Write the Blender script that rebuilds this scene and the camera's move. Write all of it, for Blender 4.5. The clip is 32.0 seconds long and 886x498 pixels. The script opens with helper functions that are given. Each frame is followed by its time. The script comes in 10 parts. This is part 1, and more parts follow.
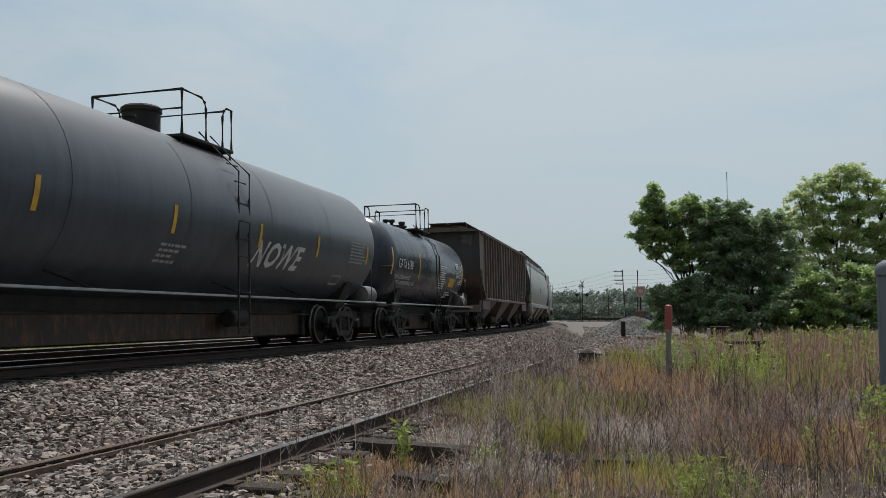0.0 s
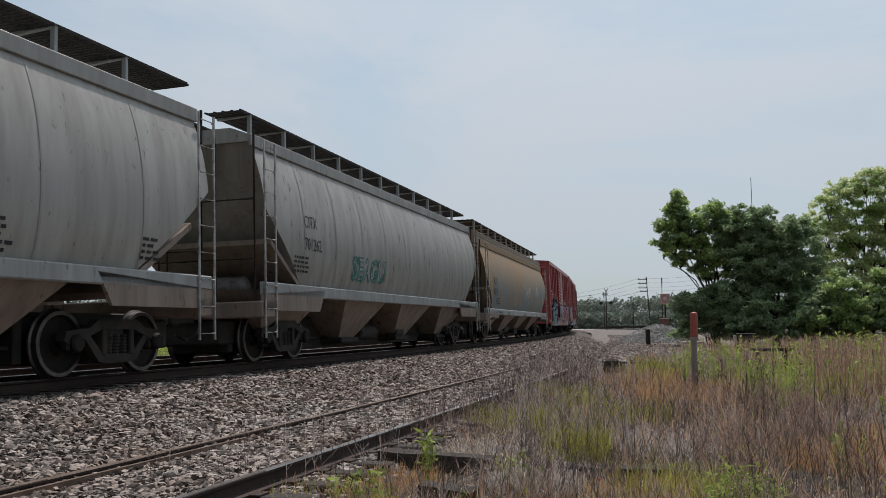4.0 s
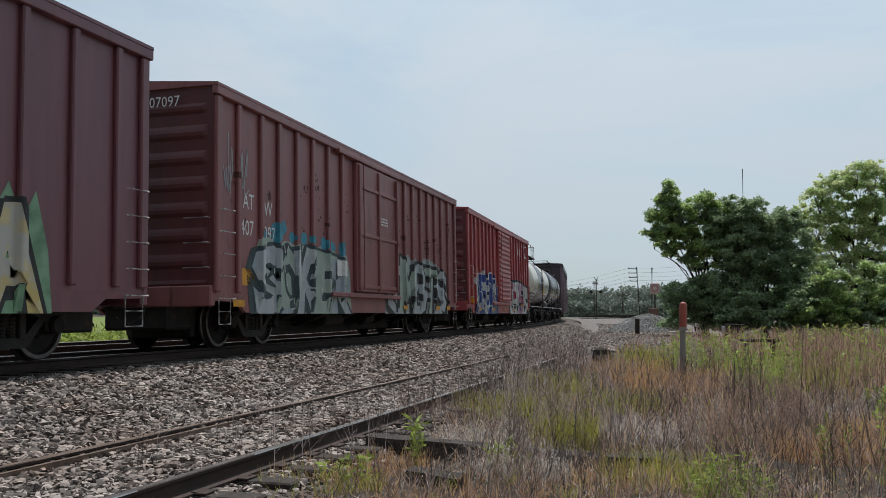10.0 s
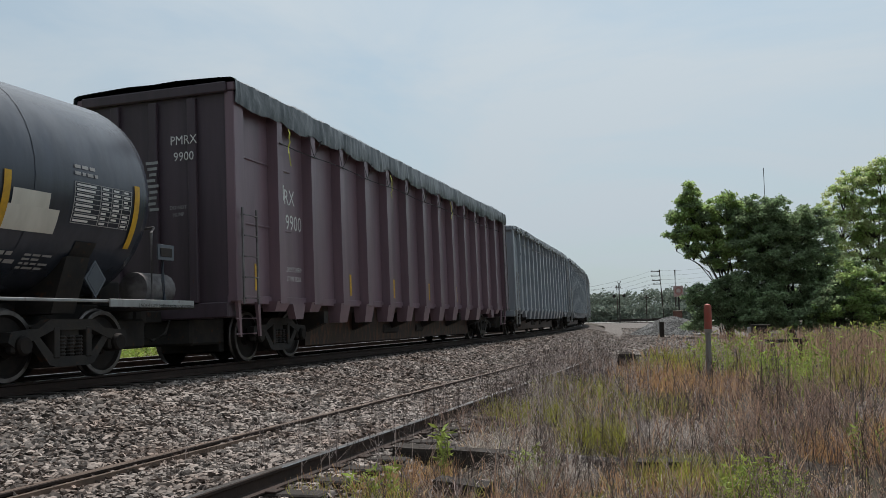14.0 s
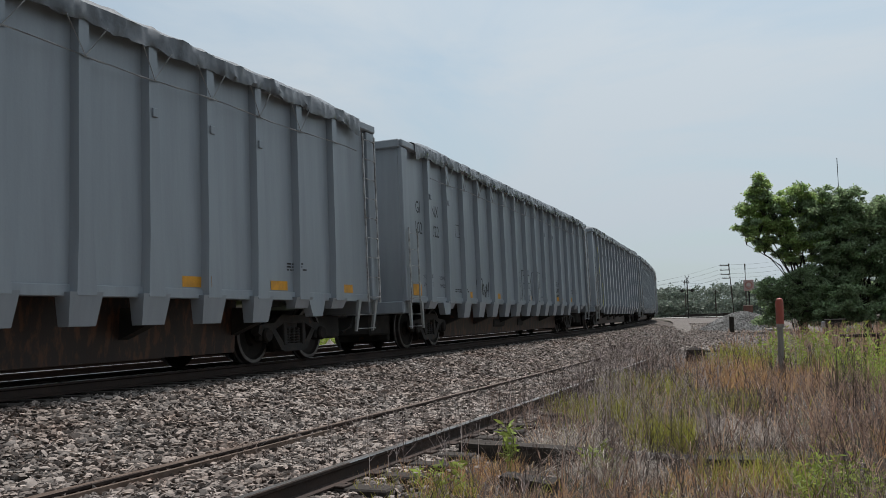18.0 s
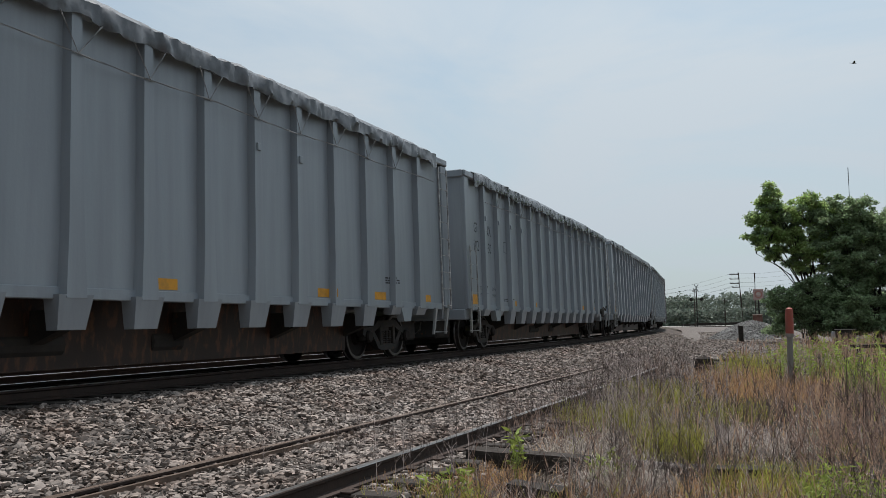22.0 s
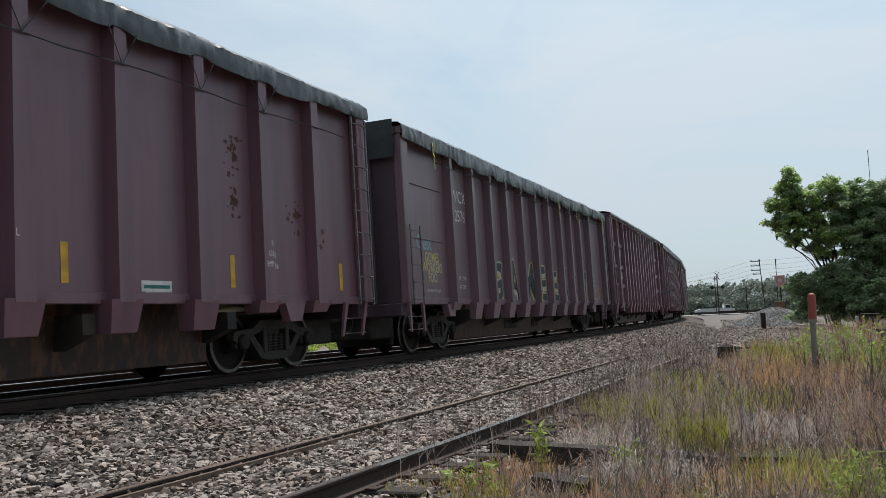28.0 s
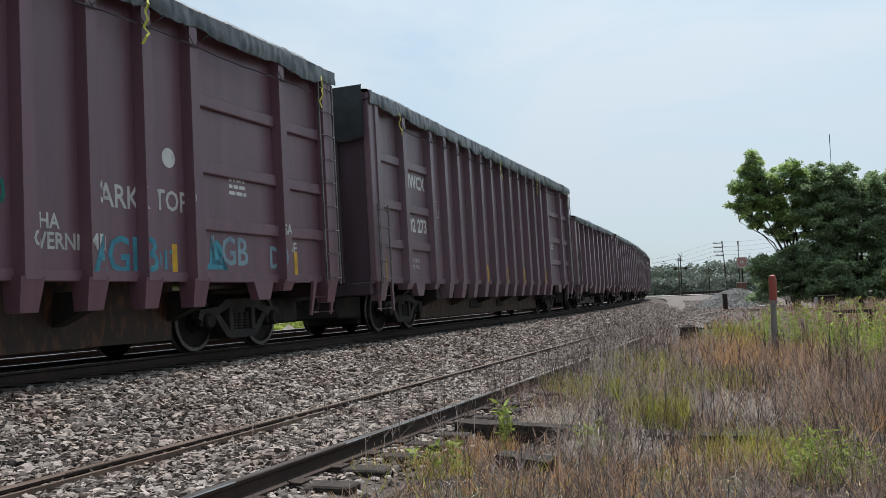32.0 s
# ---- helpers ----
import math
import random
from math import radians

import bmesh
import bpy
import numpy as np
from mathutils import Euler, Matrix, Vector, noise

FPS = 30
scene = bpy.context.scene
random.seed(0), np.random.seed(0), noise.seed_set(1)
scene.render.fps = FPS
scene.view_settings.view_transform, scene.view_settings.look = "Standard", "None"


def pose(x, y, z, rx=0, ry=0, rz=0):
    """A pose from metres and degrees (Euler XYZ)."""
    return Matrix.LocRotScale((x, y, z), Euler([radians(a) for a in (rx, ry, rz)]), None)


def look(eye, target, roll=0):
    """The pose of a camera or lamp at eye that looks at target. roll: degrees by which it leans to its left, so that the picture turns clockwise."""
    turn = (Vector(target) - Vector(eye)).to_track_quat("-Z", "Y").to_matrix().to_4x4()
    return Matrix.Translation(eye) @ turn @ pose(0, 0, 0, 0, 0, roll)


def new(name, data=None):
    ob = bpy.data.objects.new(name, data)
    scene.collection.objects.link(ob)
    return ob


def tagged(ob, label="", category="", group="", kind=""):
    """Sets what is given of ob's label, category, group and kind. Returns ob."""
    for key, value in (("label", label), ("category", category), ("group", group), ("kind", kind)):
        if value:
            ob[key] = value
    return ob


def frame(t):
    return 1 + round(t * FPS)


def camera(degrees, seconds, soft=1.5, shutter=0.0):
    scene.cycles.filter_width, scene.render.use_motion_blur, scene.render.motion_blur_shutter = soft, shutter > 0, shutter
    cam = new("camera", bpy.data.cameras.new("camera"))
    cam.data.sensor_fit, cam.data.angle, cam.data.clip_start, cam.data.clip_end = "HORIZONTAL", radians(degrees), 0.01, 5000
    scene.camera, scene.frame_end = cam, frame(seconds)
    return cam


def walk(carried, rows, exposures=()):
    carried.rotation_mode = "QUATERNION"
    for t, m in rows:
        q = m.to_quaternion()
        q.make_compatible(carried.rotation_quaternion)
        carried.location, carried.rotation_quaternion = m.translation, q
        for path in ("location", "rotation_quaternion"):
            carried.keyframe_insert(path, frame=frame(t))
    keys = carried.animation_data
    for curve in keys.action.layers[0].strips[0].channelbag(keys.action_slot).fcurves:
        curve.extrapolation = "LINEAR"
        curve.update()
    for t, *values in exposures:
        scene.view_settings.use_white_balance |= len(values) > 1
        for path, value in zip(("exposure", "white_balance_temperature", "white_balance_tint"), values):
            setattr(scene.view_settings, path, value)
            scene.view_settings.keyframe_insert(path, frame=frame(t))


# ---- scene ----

# ---- camera: stands at one spot beside the siding and turns by hand ----
EYE = 1.36
cam = camera(52.2, 32.0, soft=0.35)
TURNS = [(0.0, 94.25, -0.05, -1.94), (0.5, 94.35, -0.01, -1.96), (1.0, 94.29, 0.29, -2.03), (1.5, 94.29, 0.19, -1.74), (2.0, 94.64, 0.36, -1.62), (2.5, 94.78, 0.09, -1.36), (3.0, 94.81, -0.07, -0.92), (3.5, 94.90, 0.49, -0.44), (5.5, 94.53, -0.09, -0.16), (6.0, 94.50, -0.06, 0.41), (6.5, 94.51, 0.14, 0.54), (7.0, 94.51, 0.25, 0.63), (7.5, 93.80, 0.69, 0.83), (8.0, 93.44, 0.17, 0.54), (8.5, 93.46, -0.13, 0.20), (9.0, 93.58, 0.08, 0.00), (9.5, 93.96, 0.04, -0.86), (10.0, 94.01, -0.34, -1.08), (10.5, 94.03, -0.24, -0.99), (11.0, 94.17, 0.33, -0.97), (11.5, 94.24, 0.31, -1.04), (12.0, 94.23, 0.21, -0.37), (12.5, 94.23, 0.55, -0.06), (13.0, 94.27, 1.03, 0.05), (13.5, 94.39, 1.07, 0.18), (14.0, 94.56, 1.18, 0.37), (14.5, 94.82, 1.61, 0.83), (16.5, 94.78, 2.32, 1.76), (17.0, 94.81, 2.04, 1.92), (17.5, 94.41, 2.07, 2.47), (18.0, 94.41, 1.46, 4.47), (18.5, 94.41, 0.52, 3.46), (19.0, 94.35, 0.13, 2.25), (19.5, 94.33, 0.54, 1.98), (20.0, 94.27, 0.33, 1.30), (20.5, 94.18, -0.41, 1.67), (21.0, 94.86, 0.95, 2.18), (21.5, 94.85, 0.73, 4.22), (22.0, 94.83, 0.93, 4.99), (22.5, 94.92, 1.11, 5.04), (23.0, 94.99, 0.92, 5.02), (23.5, 94.97, 1.34, 4.97), (24.0, 94.01, 1.24, 4.07), (24.5, 93.63, 1.13, 3.52), (25.0, 93.76, 0.72, 3.18), (25.5, 93.85, 1.16, 3.25), (27.5, 94.59, 2.09, 5.77), (28.0, 94.55, 2.41, 6.27), (28.5, 93.87, 1.89, 5.91), (29.0, 93.75, 2.08, 6.01), (29.5, 93.49, 1.77, 5.95), (30.0, 93.50, 2.02, 5.49), (30.5, 93.55, 2.29, 5.40), (31.0, 93.40, 2.22, 4.68), (31.5, 93.23, 2.17, 4.35), (32.0, 93.17, 2.12, 4.12)]
walk(cam, [(t, pose(0, 0, EYE, rx, ry, rz)) for t, rx, ry, rz in TURNS],
     [(0.0, 0.0, 6450, 12), (2.0, 0.02, 6450, 12), (3.5, 0.08, 6500, 17), (5.5, 0.12, 6500, 17), (8.5, 0.2, 6350, 13), (10.5, 0.18, 6350, 14), (12.0, 0.2, 6450, 15), (13.0, 0.02, 6450, 13), (14.0, 0.1, 6450, 13), (17.0, 0.12, 6450, 14), (22.0, 0.16, 6450, 14), (26.0, 0.2, 6400, 14), (28.0, 0.32, 6350, 13), (30.0, 0.42, 6300, 13), (32.0, 0.42, 6300, 13)])

# ---- sky and sun: thin high cloud, sun high ahead of the camera, nearly along the track ----
SUN_EL, SUN_AZ = radians(62), radians(14)
world = bpy.data.worlds.new("sky")
scene.world = world
world.use_nodes = True
wn, wl = world.node_tree.nodes, world.node_tree.links
sky = wn.new("ShaderNodeTexSky")
sky.sky_type, sky.sun_disc, sky.sun_elevation, sky.sun_rotation = "NISHITA", False, SUN_EL, SUN_AZ
sky.air_density, sky.dust_density, sky.ozone_density = 1.0, 1.6, 1.5
coord = wn.new("ShaderNodeTexCoord")
stretch = wn.new("ShaderNodeMapping")
stretch.inputs["Scale"].default_value = (1.6, 1.6, 5.0)
stretch.inputs["Rotation"].default_value = (0.12, 0.2, 0.5)
clouds = wn.new("ShaderNodeTexNoise")
clouds.inputs["Scale"].default_value, clouds.inputs["Detail"].default_value, clouds.inputs["Roughness"].default_value = 1.3, 8, 0.58
clouds.inputs["Distortion"].default_value = 0.7
ramp = wn.new("ShaderNodeValToRGB")
ramp.color_ramp.elements[0].position, ramp.color_ramp.elements[0].color = 0.36, (0.60, 0.60, 0.60, 1)
ramp.color_ramp.elements[1].position, ramp.color_ramp.elements[1].color = 0.60, (1.0, 1.0, 1.0, 1)
veil = wn.new("ShaderNodeMixRGB")
veil.inputs["Color2"].default_value = (5.2, 6.0, 6.4, 1)
wl.new(coord.outputs["Generated"], stretch.inputs["Vector"])
wl.new(stretch.outputs["Vector"], clouds.inputs["Vector"])
wl.new(clouds.outputs["Fac"], ramp.inputs["Fac"])
wl.new(ramp.outputs["Color"], veil.inputs["Fac"])
haze = wn.new("ShaderNodeVectorMath")
haze.operation = "MULTIPLY"
haze.inputs[1].default_value = (0.8, 1.0, 0.93)
wl.new(sky.outputs["Color"], haze.inputs[0])
wl.new(haze.outputs["Vector"], veil.inputs["Color1"])
# the veil glows round the sun and fades away from it
toward, spread, glow = wn.new("ShaderNodeVectorMath"), wn.new("ShaderNodeMapRange"), wn.new("ShaderNodeVectorMath")
toward.operation, glow.operation = "DOT_PRODUCT", "SCALE"
toward.inputs[1].default_value = (math.sin(SUN_AZ) * math.cos(SUN_EL), math.cos(SUN_AZ) * math.cos(SUN_EL), math.sin(SUN_EL))
spread.inputs["From Min"].default_value, spread.inputs["From Max"].default_value = -0.55, 0.72
spread.inputs["To Min"].default_value, spread.inputs["To Max"].default_value = 0.12, 1.03
wl.new(coord.outputs["Generated"], toward.inputs[0])
wl.new(toward.outputs["Value"], spread.inputs["Value"])
wl.new(veil.outputs["Color"], glow.inputs[0])
wl.new(spread.outputs["Result"], glow.inputs["Scale"])
wl.new(glow.outputs["Vector"], wn["Background"].inputs["Color"])
wn["Background"].inputs["Strength"].default_value = 0.1
sun = new("sun", bpy.data.lights.new("sun", "SUN"))
sun.data.energy, sun.data.angle, sun.data.color = 3.2, radians(1.5), (1.0, 0.95, 0.88)
sun.matrix_world = look((0, 0, 60), (-math.sin(SUN_AZ) * math.cos(SUN_EL) * 60, -math.cos(SUN_AZ) * math.cos(SUN_EL) * 60, 60 - math.sin(SUN_EL) * 60))
scene.view_settings.exposure = 0.0

# ---- the line of the main track: s metres along it, q metres to its right ----
FOOT, HEAD, RADIUS = 9.354, radians(18.008), 604.8
MAIN_TOP, SIDE_TOP, SIDE_Q, BANK = 0.684, 0.17, 4.88, 1.32
STEP, S0 = 0.5, -700.0
_s = np.arange(S0, 801, STEP)
_h = HEAD - np.clip(_s, -60, 190) / RADIUS
_i0 = int(-S0 / STEP)
_x = np.concatenate([[0], np.cumsum((np.sin(_h[1:]) + np.sin(_h[:-1])) / 2 * STEP)])
_y = np.concatenate([[0], np.cumsum((np.cos(_h[1:]) + np.cos(_h[:-1])) / 2 * STEP)])
_x += -FOOT * math.cos(HEAD) - _x[_i0]
_y += FOOT * math.sin(HEAD) - _y[_i0]


def heading(s):
    return np.interp(s, _s, _h)


def at(s, q=0.0):
    """The place on the ground q metres to the right of the main track's middle line."""
    h = heading(s)
    return np.interp(s, _s, _x) + q * np.cos(h), np.interp(s, _s, _y) - q * np.sin(h)


def travelled(t):
    """Metres that the train has gone by t seconds."""
    n = t / 32.0
    return 501.296 * n + 4.333 * n ** 2 - 6.753 * n ** 3


def on_track(s):
    x, y = at(s)
    return pose(float(x), float(y), MAIN_TOP, 0, -BANK, -math.degrees(float(heading(s))))


# ---- materials ----
def nodes_of(name):
    m = bpy.data.materials.new(name)
    m.use_nodes = True
    return m, m.node_tree.nodes, m.node_tree.links, m.node_tree.nodes["Principled BSDF"]


def surface(name, base, second=None, rough=0.7, metal=0.0, scale=3.0, stretch=(1, 1, 1), mix=(0.4, 0.65), third=None, third_scale=9.0,
            third_mix=(0.55, 0.7), third_stretch=(1, 1, 1), bump=0.15, bump_scale=60.0, island=0.0, spec=0.4, detail=6, dust=None):
    """A worn surface: base colour, a second one in broad soft patches, a third in small ones, and fine relief."""
    m, n, l, p = nodes_of(name)
    p.inputs["Roughness"].default_value, p.inputs["Metallic"].default_value = rough, metal
    p.inputs["Specular IOR Level"].default_value = spec
    tc, info = n.new("ShaderNodeTexCoord"), n.new("ShaderNodeObjectInfo")
    shift = n.new("ShaderNodeVectorMath")
    shift.operation = "MULTIPLY_ADD"
    shift.inputs[1].default_value = (37, 91, 53)
    l.new(info.outputs["Random"], shift.inputs[0])
    l.new(tc.outputs["Object"], shift.inputs[2])

    def patch(size, stretched, span, deep):
        mp, t, r = n.new("ShaderNodeMapping"), n.new("ShaderNodeTexNoise"), n.new("ShaderNodeMapRange")
        mp.inputs["Scale"].default_value = stretched
        t.inputs["Scale"].default_value, t.inputs["Detail"].default_value, t.inputs["Roughness"].default_value = size, deep, 0.62
        r.inputs["From Min"].default_value, r.inputs["From Max"].default_value = span
        l.new(shift.outputs[0], mp.inputs["Vector"])
        l.new(mp.outputs["Vector"], t.inputs["Vector"])
        l.new(t.outputs["Fac"], r.inputs["Value"])
        return r.outputs["Result"]

    def blend(fac, c1, c2):
        x = n.new("ShaderNodeMixRGB")
        l.new(fac, x.inputs["Fac"])
        if isinstance(c1, tuple):
            x.inputs["Color1"].default_value = (*c1, 1)
        else:
            l.new(c1, x.inputs["Color1"])
        x.inputs["Color2"].default_value = (*c2, 1)
        return x.outputs["Color"]

    colour = base
    if second:
        colour = blend(patch(scale, stretch, mix, detail), colour, second)
    if third:
        colour = blend(patch(third_scale, third_stretch, third_mix, detail), colour, third)
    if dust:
        # a coat on the upper part, used for dust, rust and painted sky sheen: colour, height where it begins and where
        # it is full, raggedness
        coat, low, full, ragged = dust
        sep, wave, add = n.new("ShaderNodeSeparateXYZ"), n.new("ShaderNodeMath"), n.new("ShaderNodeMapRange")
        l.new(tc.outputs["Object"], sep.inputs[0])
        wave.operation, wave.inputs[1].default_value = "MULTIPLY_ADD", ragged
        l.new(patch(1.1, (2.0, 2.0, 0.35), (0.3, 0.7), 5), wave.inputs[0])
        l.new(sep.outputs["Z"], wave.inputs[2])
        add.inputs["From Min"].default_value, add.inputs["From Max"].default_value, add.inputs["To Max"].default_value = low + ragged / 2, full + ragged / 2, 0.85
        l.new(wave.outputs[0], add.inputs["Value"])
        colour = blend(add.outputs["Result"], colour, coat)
    if island:
        geo, hsv, r = n.new("ShaderNodeNewGeometry"), n.new("ShaderNodeHueSaturation"), n.new("ShaderNodeMapRange")
        r.inputs["To Min"].default_value, r.inputs["To Max"].default_value = 1 - island, 1 + island
        l.new(geo.outputs["Random Per Island"], r.inputs["Value"])
        l.new(r.outputs["Result"], hsv.inputs["Value"])
        if isinstance(colour, tuple):
            hsv.inputs["Color"].default_value = (*colour, 1)
        else:
            l.new(colour, hsv.inputs["Color"])
        colour = hsv.outputs["Color"]
    if isinstance(colour, tuple):
        p.inputs["Base Color"].default_value = (*colour, 1)
    else:
        l.new(colour, p.inputs["Base Color"])
    if bump:
        t, b = n.new("ShaderNodeTexNoise"), n.new("ShaderNodeBump")
        t.inputs["Scale"].default_value, t.inputs["Detail"].default_value = bump_scale, 3
        b.inputs["Strength"].default_value, b.inputs["Distance"].default_value = bump, 0.01
        l.new(shift.outputs[0], t.inputs["Vector"])
        l.new(t.outputs["Fac"], b.inputs["Height"])
        l.new(b.outputs["Normal"], p.inputs["Normal"])
    return m


STREAK = (3.0, 3.0, 0.25)
RUST = (0.10, 0.042, 0.02)


def paint(name, base, dirt=None, rust=0.62, rough=0.55, dirt_mix=(0.35, 0.75), dust=None):
    """Weathered railcar paint: grimy vertical streaks and a few rusty spots."""
    dirt = dirt or tuple(c * 0.55 + 0.012 for c in base)
    return surface(name, base, dirt, rough * 0.72, 0, 1.1, STREAK, dirt_mix, RUST, 5.0, (rust, rust + 0.12), (1.5, 1.5, 0.6), 0.12, 25, spec=0.5, dust=dust)


# black tank: the paler upper coat is dust plus sky reflection put into the colour
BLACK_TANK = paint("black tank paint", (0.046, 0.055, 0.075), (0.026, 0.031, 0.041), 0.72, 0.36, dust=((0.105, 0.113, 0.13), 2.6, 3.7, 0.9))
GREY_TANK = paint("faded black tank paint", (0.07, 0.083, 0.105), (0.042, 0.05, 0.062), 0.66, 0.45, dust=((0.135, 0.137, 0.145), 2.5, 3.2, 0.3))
WHITE_TANK = paint("white tank paint", (0.72, 0.70, 0.62), (0.55, 0.53, 0.46), 0.72, 0.35)
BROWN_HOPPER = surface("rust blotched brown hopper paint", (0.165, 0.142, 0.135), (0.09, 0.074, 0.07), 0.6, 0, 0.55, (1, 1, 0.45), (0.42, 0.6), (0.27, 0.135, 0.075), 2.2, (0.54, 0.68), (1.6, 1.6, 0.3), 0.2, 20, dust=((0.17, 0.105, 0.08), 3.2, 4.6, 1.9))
PALE_HOPPER = paint("pale grey hopper paint", (0.381, 0.381, 0.358), (0.246, 0.23, 0.207), 0.62, 0.6)
PALE_HOPPER_2 = paint("beige grey hopper paint", (0.347, 0.342, 0.319), (0.202, 0.185, 0.168), 0.60, 0.6)
BAY_DIRT = paint("brake dust on hopper paint", (0.28, 0.225, 0.185), (0.15, 0.115, 0.092), 0.6, 0.8)
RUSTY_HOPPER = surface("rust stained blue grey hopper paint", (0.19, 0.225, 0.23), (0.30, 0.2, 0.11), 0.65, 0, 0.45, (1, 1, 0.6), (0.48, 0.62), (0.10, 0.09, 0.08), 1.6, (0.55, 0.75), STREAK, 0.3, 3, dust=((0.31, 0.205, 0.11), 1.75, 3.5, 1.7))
SILL_GREY = paint("grey sill paint", (0.336, 0.358, 0.358), (0.213, 0.213, 0.207), 0.60, 0.6)
RED_BOX = paint("red boxcar paint", (0.40, 0.078, 0.08), (0.28, 0.06, 0.064), 0.66, 0.55)
RED_BOX_2 = paint("oxide red boxcar paint", (0.38, 0.088, 0.09), (0.25, 0.062, 0.065), 0.62, 0.6)
MAROON_BOX = paint("dark maroon boxcar paint", (0.2, 0.075, 0.09), (0.135, 0.056, 0.068), 0.66, 0.55)
BROWN_BOX = paint("brown maroon boxcar paint", (0.30, 0.112, 0.112), (0.2, 0.08, 0.08), 0.60, 0.6)
GREY_GON = paint("light grey gondola paint", (0.295, 0.332, 0.365), (0.235, 0.262, 0.29), 0.74, 0.5)
MAROON_GON = paint("maroon gondola paint", (0.195, 0.104, 0.132), (0.14, 0.08, 0.1), 0.70, 0.5)
DARK_GON = paint("dark purple brown gondola paint", (0.225, 0.15, 0.178), (0.155, 0.11, 0.13), 0.70, 0.5)
BELLY = paint("rusty belly plate", (0.036, 0.018, 0.011), (0.018, 0.012, 0.01), 0.5, 0.8)
# red, maroon and brown ends: the end walls' shade is put into the colour
SHADED_RED_END = paint("red end paint with shade in its colour", (0.13, 0.034, 0.038), (0.06, 0.026, 0.03), 0.6, 0.7)
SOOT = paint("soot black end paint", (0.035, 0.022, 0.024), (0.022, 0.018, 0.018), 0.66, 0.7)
SHADED_MAROON_END = paint("maroon end paint with shade in its colour", (0.085, 0.06, 0.075), (0.05, 0.037, 0.046), 0.66, 0.7)
SHADED_BROWN_END = surface("rust streaked brown end paint with shade in its colour", (0.07, 0.062, 0.062), (0.04, 0.036, 0.037), 0.7, 0, 0.6, (1, 1, 0.5), (0.4, 0.65), (0.10, 0.055, 0.038), 2.0, (0.56, 0.7), STREAK, 0.15, 25)
RUST_PANEL = surface("bare rusty tan panel", (0.16, 0.085, 0.05), (0.11, 0.06, 0.04), 0.8, 0, 4)
FRAME_BLACK = surface("grimy black steel", (0.022, 0.021, 0.020), (0.045, 0.038, 0.032), 0.8, 0, 3, (1, 1, 1), (0.4, 0.7), RUST, 8, (0.6, 0.75), (1, 1, 1), 0.2, 40)
WHEEL_STEEL = surface("rolled wheel steel", (0.016, 0.014, 0.013), (0.03, 0.023, 0.019), 0.75, 0.4, 6, (1, 1, 1), (0.4, 0.7), bump=0.1)
TREAD_GLINT = surface("polished tread steel and rim glint", (0.16, 0.15, 0.145), (0.1, 0.09, 0.085), 0.45, 0.9, 8, bump=0.05)
RAIL_SIDE = surface("rusty rail steel", (0.035, 0.024, 0.02), (0.055, 0.034, 0.026), 0.8, 0.2, 2, (1, 1, 1), (0.4, 0.65), (0.03, 0.022, 0.018), 7, (0.5, 0.7), (1, 1, 1), 0.3, 50)
RAIL_HEAD = surface("shiny rail head", (0.36, 0.35, 0.34), (0.24, 0.22, 0.2), 0.33, 1.0, 3, bump=0.05)
RAIL_DULL = surface("dull brown rail head", (0.13, 0.095, 0.075), (0.2, 0.15, 0.12), 0.5, 0.5, 3, bump=0.15)
RUNG = surface("worn pale grab iron", (0.48, 0.49, 0.49), (0.2, 0.19, 0.18), 0.5, 0.3, 5, bump=0.05)
LADDER_STEEL = surface("dull ladder steel", (0.2, 0.19, 0.19), (0.09, 0.08, 0.08), 0.6, 0.2, 5, bump=0.05)
WHITE_MARK = surface("white stencil paint", (0.74, 0.74, 0.72), (0.5, 0.49, 0.48), 0.6, 0, 6, mix=(0.5, 0.75), bump=0.0)
GREY_MARK = surface("grey stencil paint", (0.36, 0.36, 0.36), (0.24, 0.24, 0.24), 0.6, 0, 6, mix=(0.5, 0.75), bump=0.0)
BLACK_MARK = surface("black stencil paint", (0.022, 0.022, 0.024), (0.06, 0.06, 0.06), 0.6, 0, 6, mix=(0.5, 0.75), bump=0.0)
YELLOW_MARK = surface("yellow reflective strip", (0.72, 0.42, 0.03), (0.5, 0.28, 0.03), 0.45, 0, 5, bump=0.0)
ORANGE_MARK = surface("amber reflective strip", (0.72, 0.33, 0.02), (0.5, 0.24, 0.03), 0.45, 0, 5, bump=0.0)
BLUE_MARK = surface("navy logo paint", (0.03, 0.036, 0.085), (0.05, 0.055, 0.09), 0.55, 0, 6, bump=0.0)
CYAN_SPRAY = surface("cyan spray paint", (0.07, 0.32, 0.42), (0.05, 0.2, 0.28), 0.6, 0, 4, bump=0.0)
TEAL_SPRAY = surface("teal spray paint", (0.03, 0.22, 0.19), (0.03, 0.13, 0.12), 0.6, 0, 4, bump=0.0)
PALE_BLUE_SPRAY = surface("pale blue spray paint", (0.27, 0.40, 0.46), (0.16, 0.27, 0.34), 0.6, 0, 3, bump=0.0)
RED_SPRAY = surface("crimson spray paint", (0.36, 0.05, 0.09), (0.28, 0.06, 0.12), 0.6, 0, 3, bump=0.0)
SLATE_SPRAY = surface("dark slate spray paint", (0.035, 0.055, 0.062), (0.055, 0.08, 0.085), 0.55, 0, 3, bump=0.0)
BLUE_SPRAY = surface("blue spray paint", (0.04, 0.085, 0.30), (0.03, 0.05, 0.2), 0.6, 0, 3, bump=0.0)
WHITE_SPRAY = surface("white spray paint", (0.6, 0.6, 0.58), (0.42, 0.43, 0.42), 0.6, 0, 4, bump=0.0)
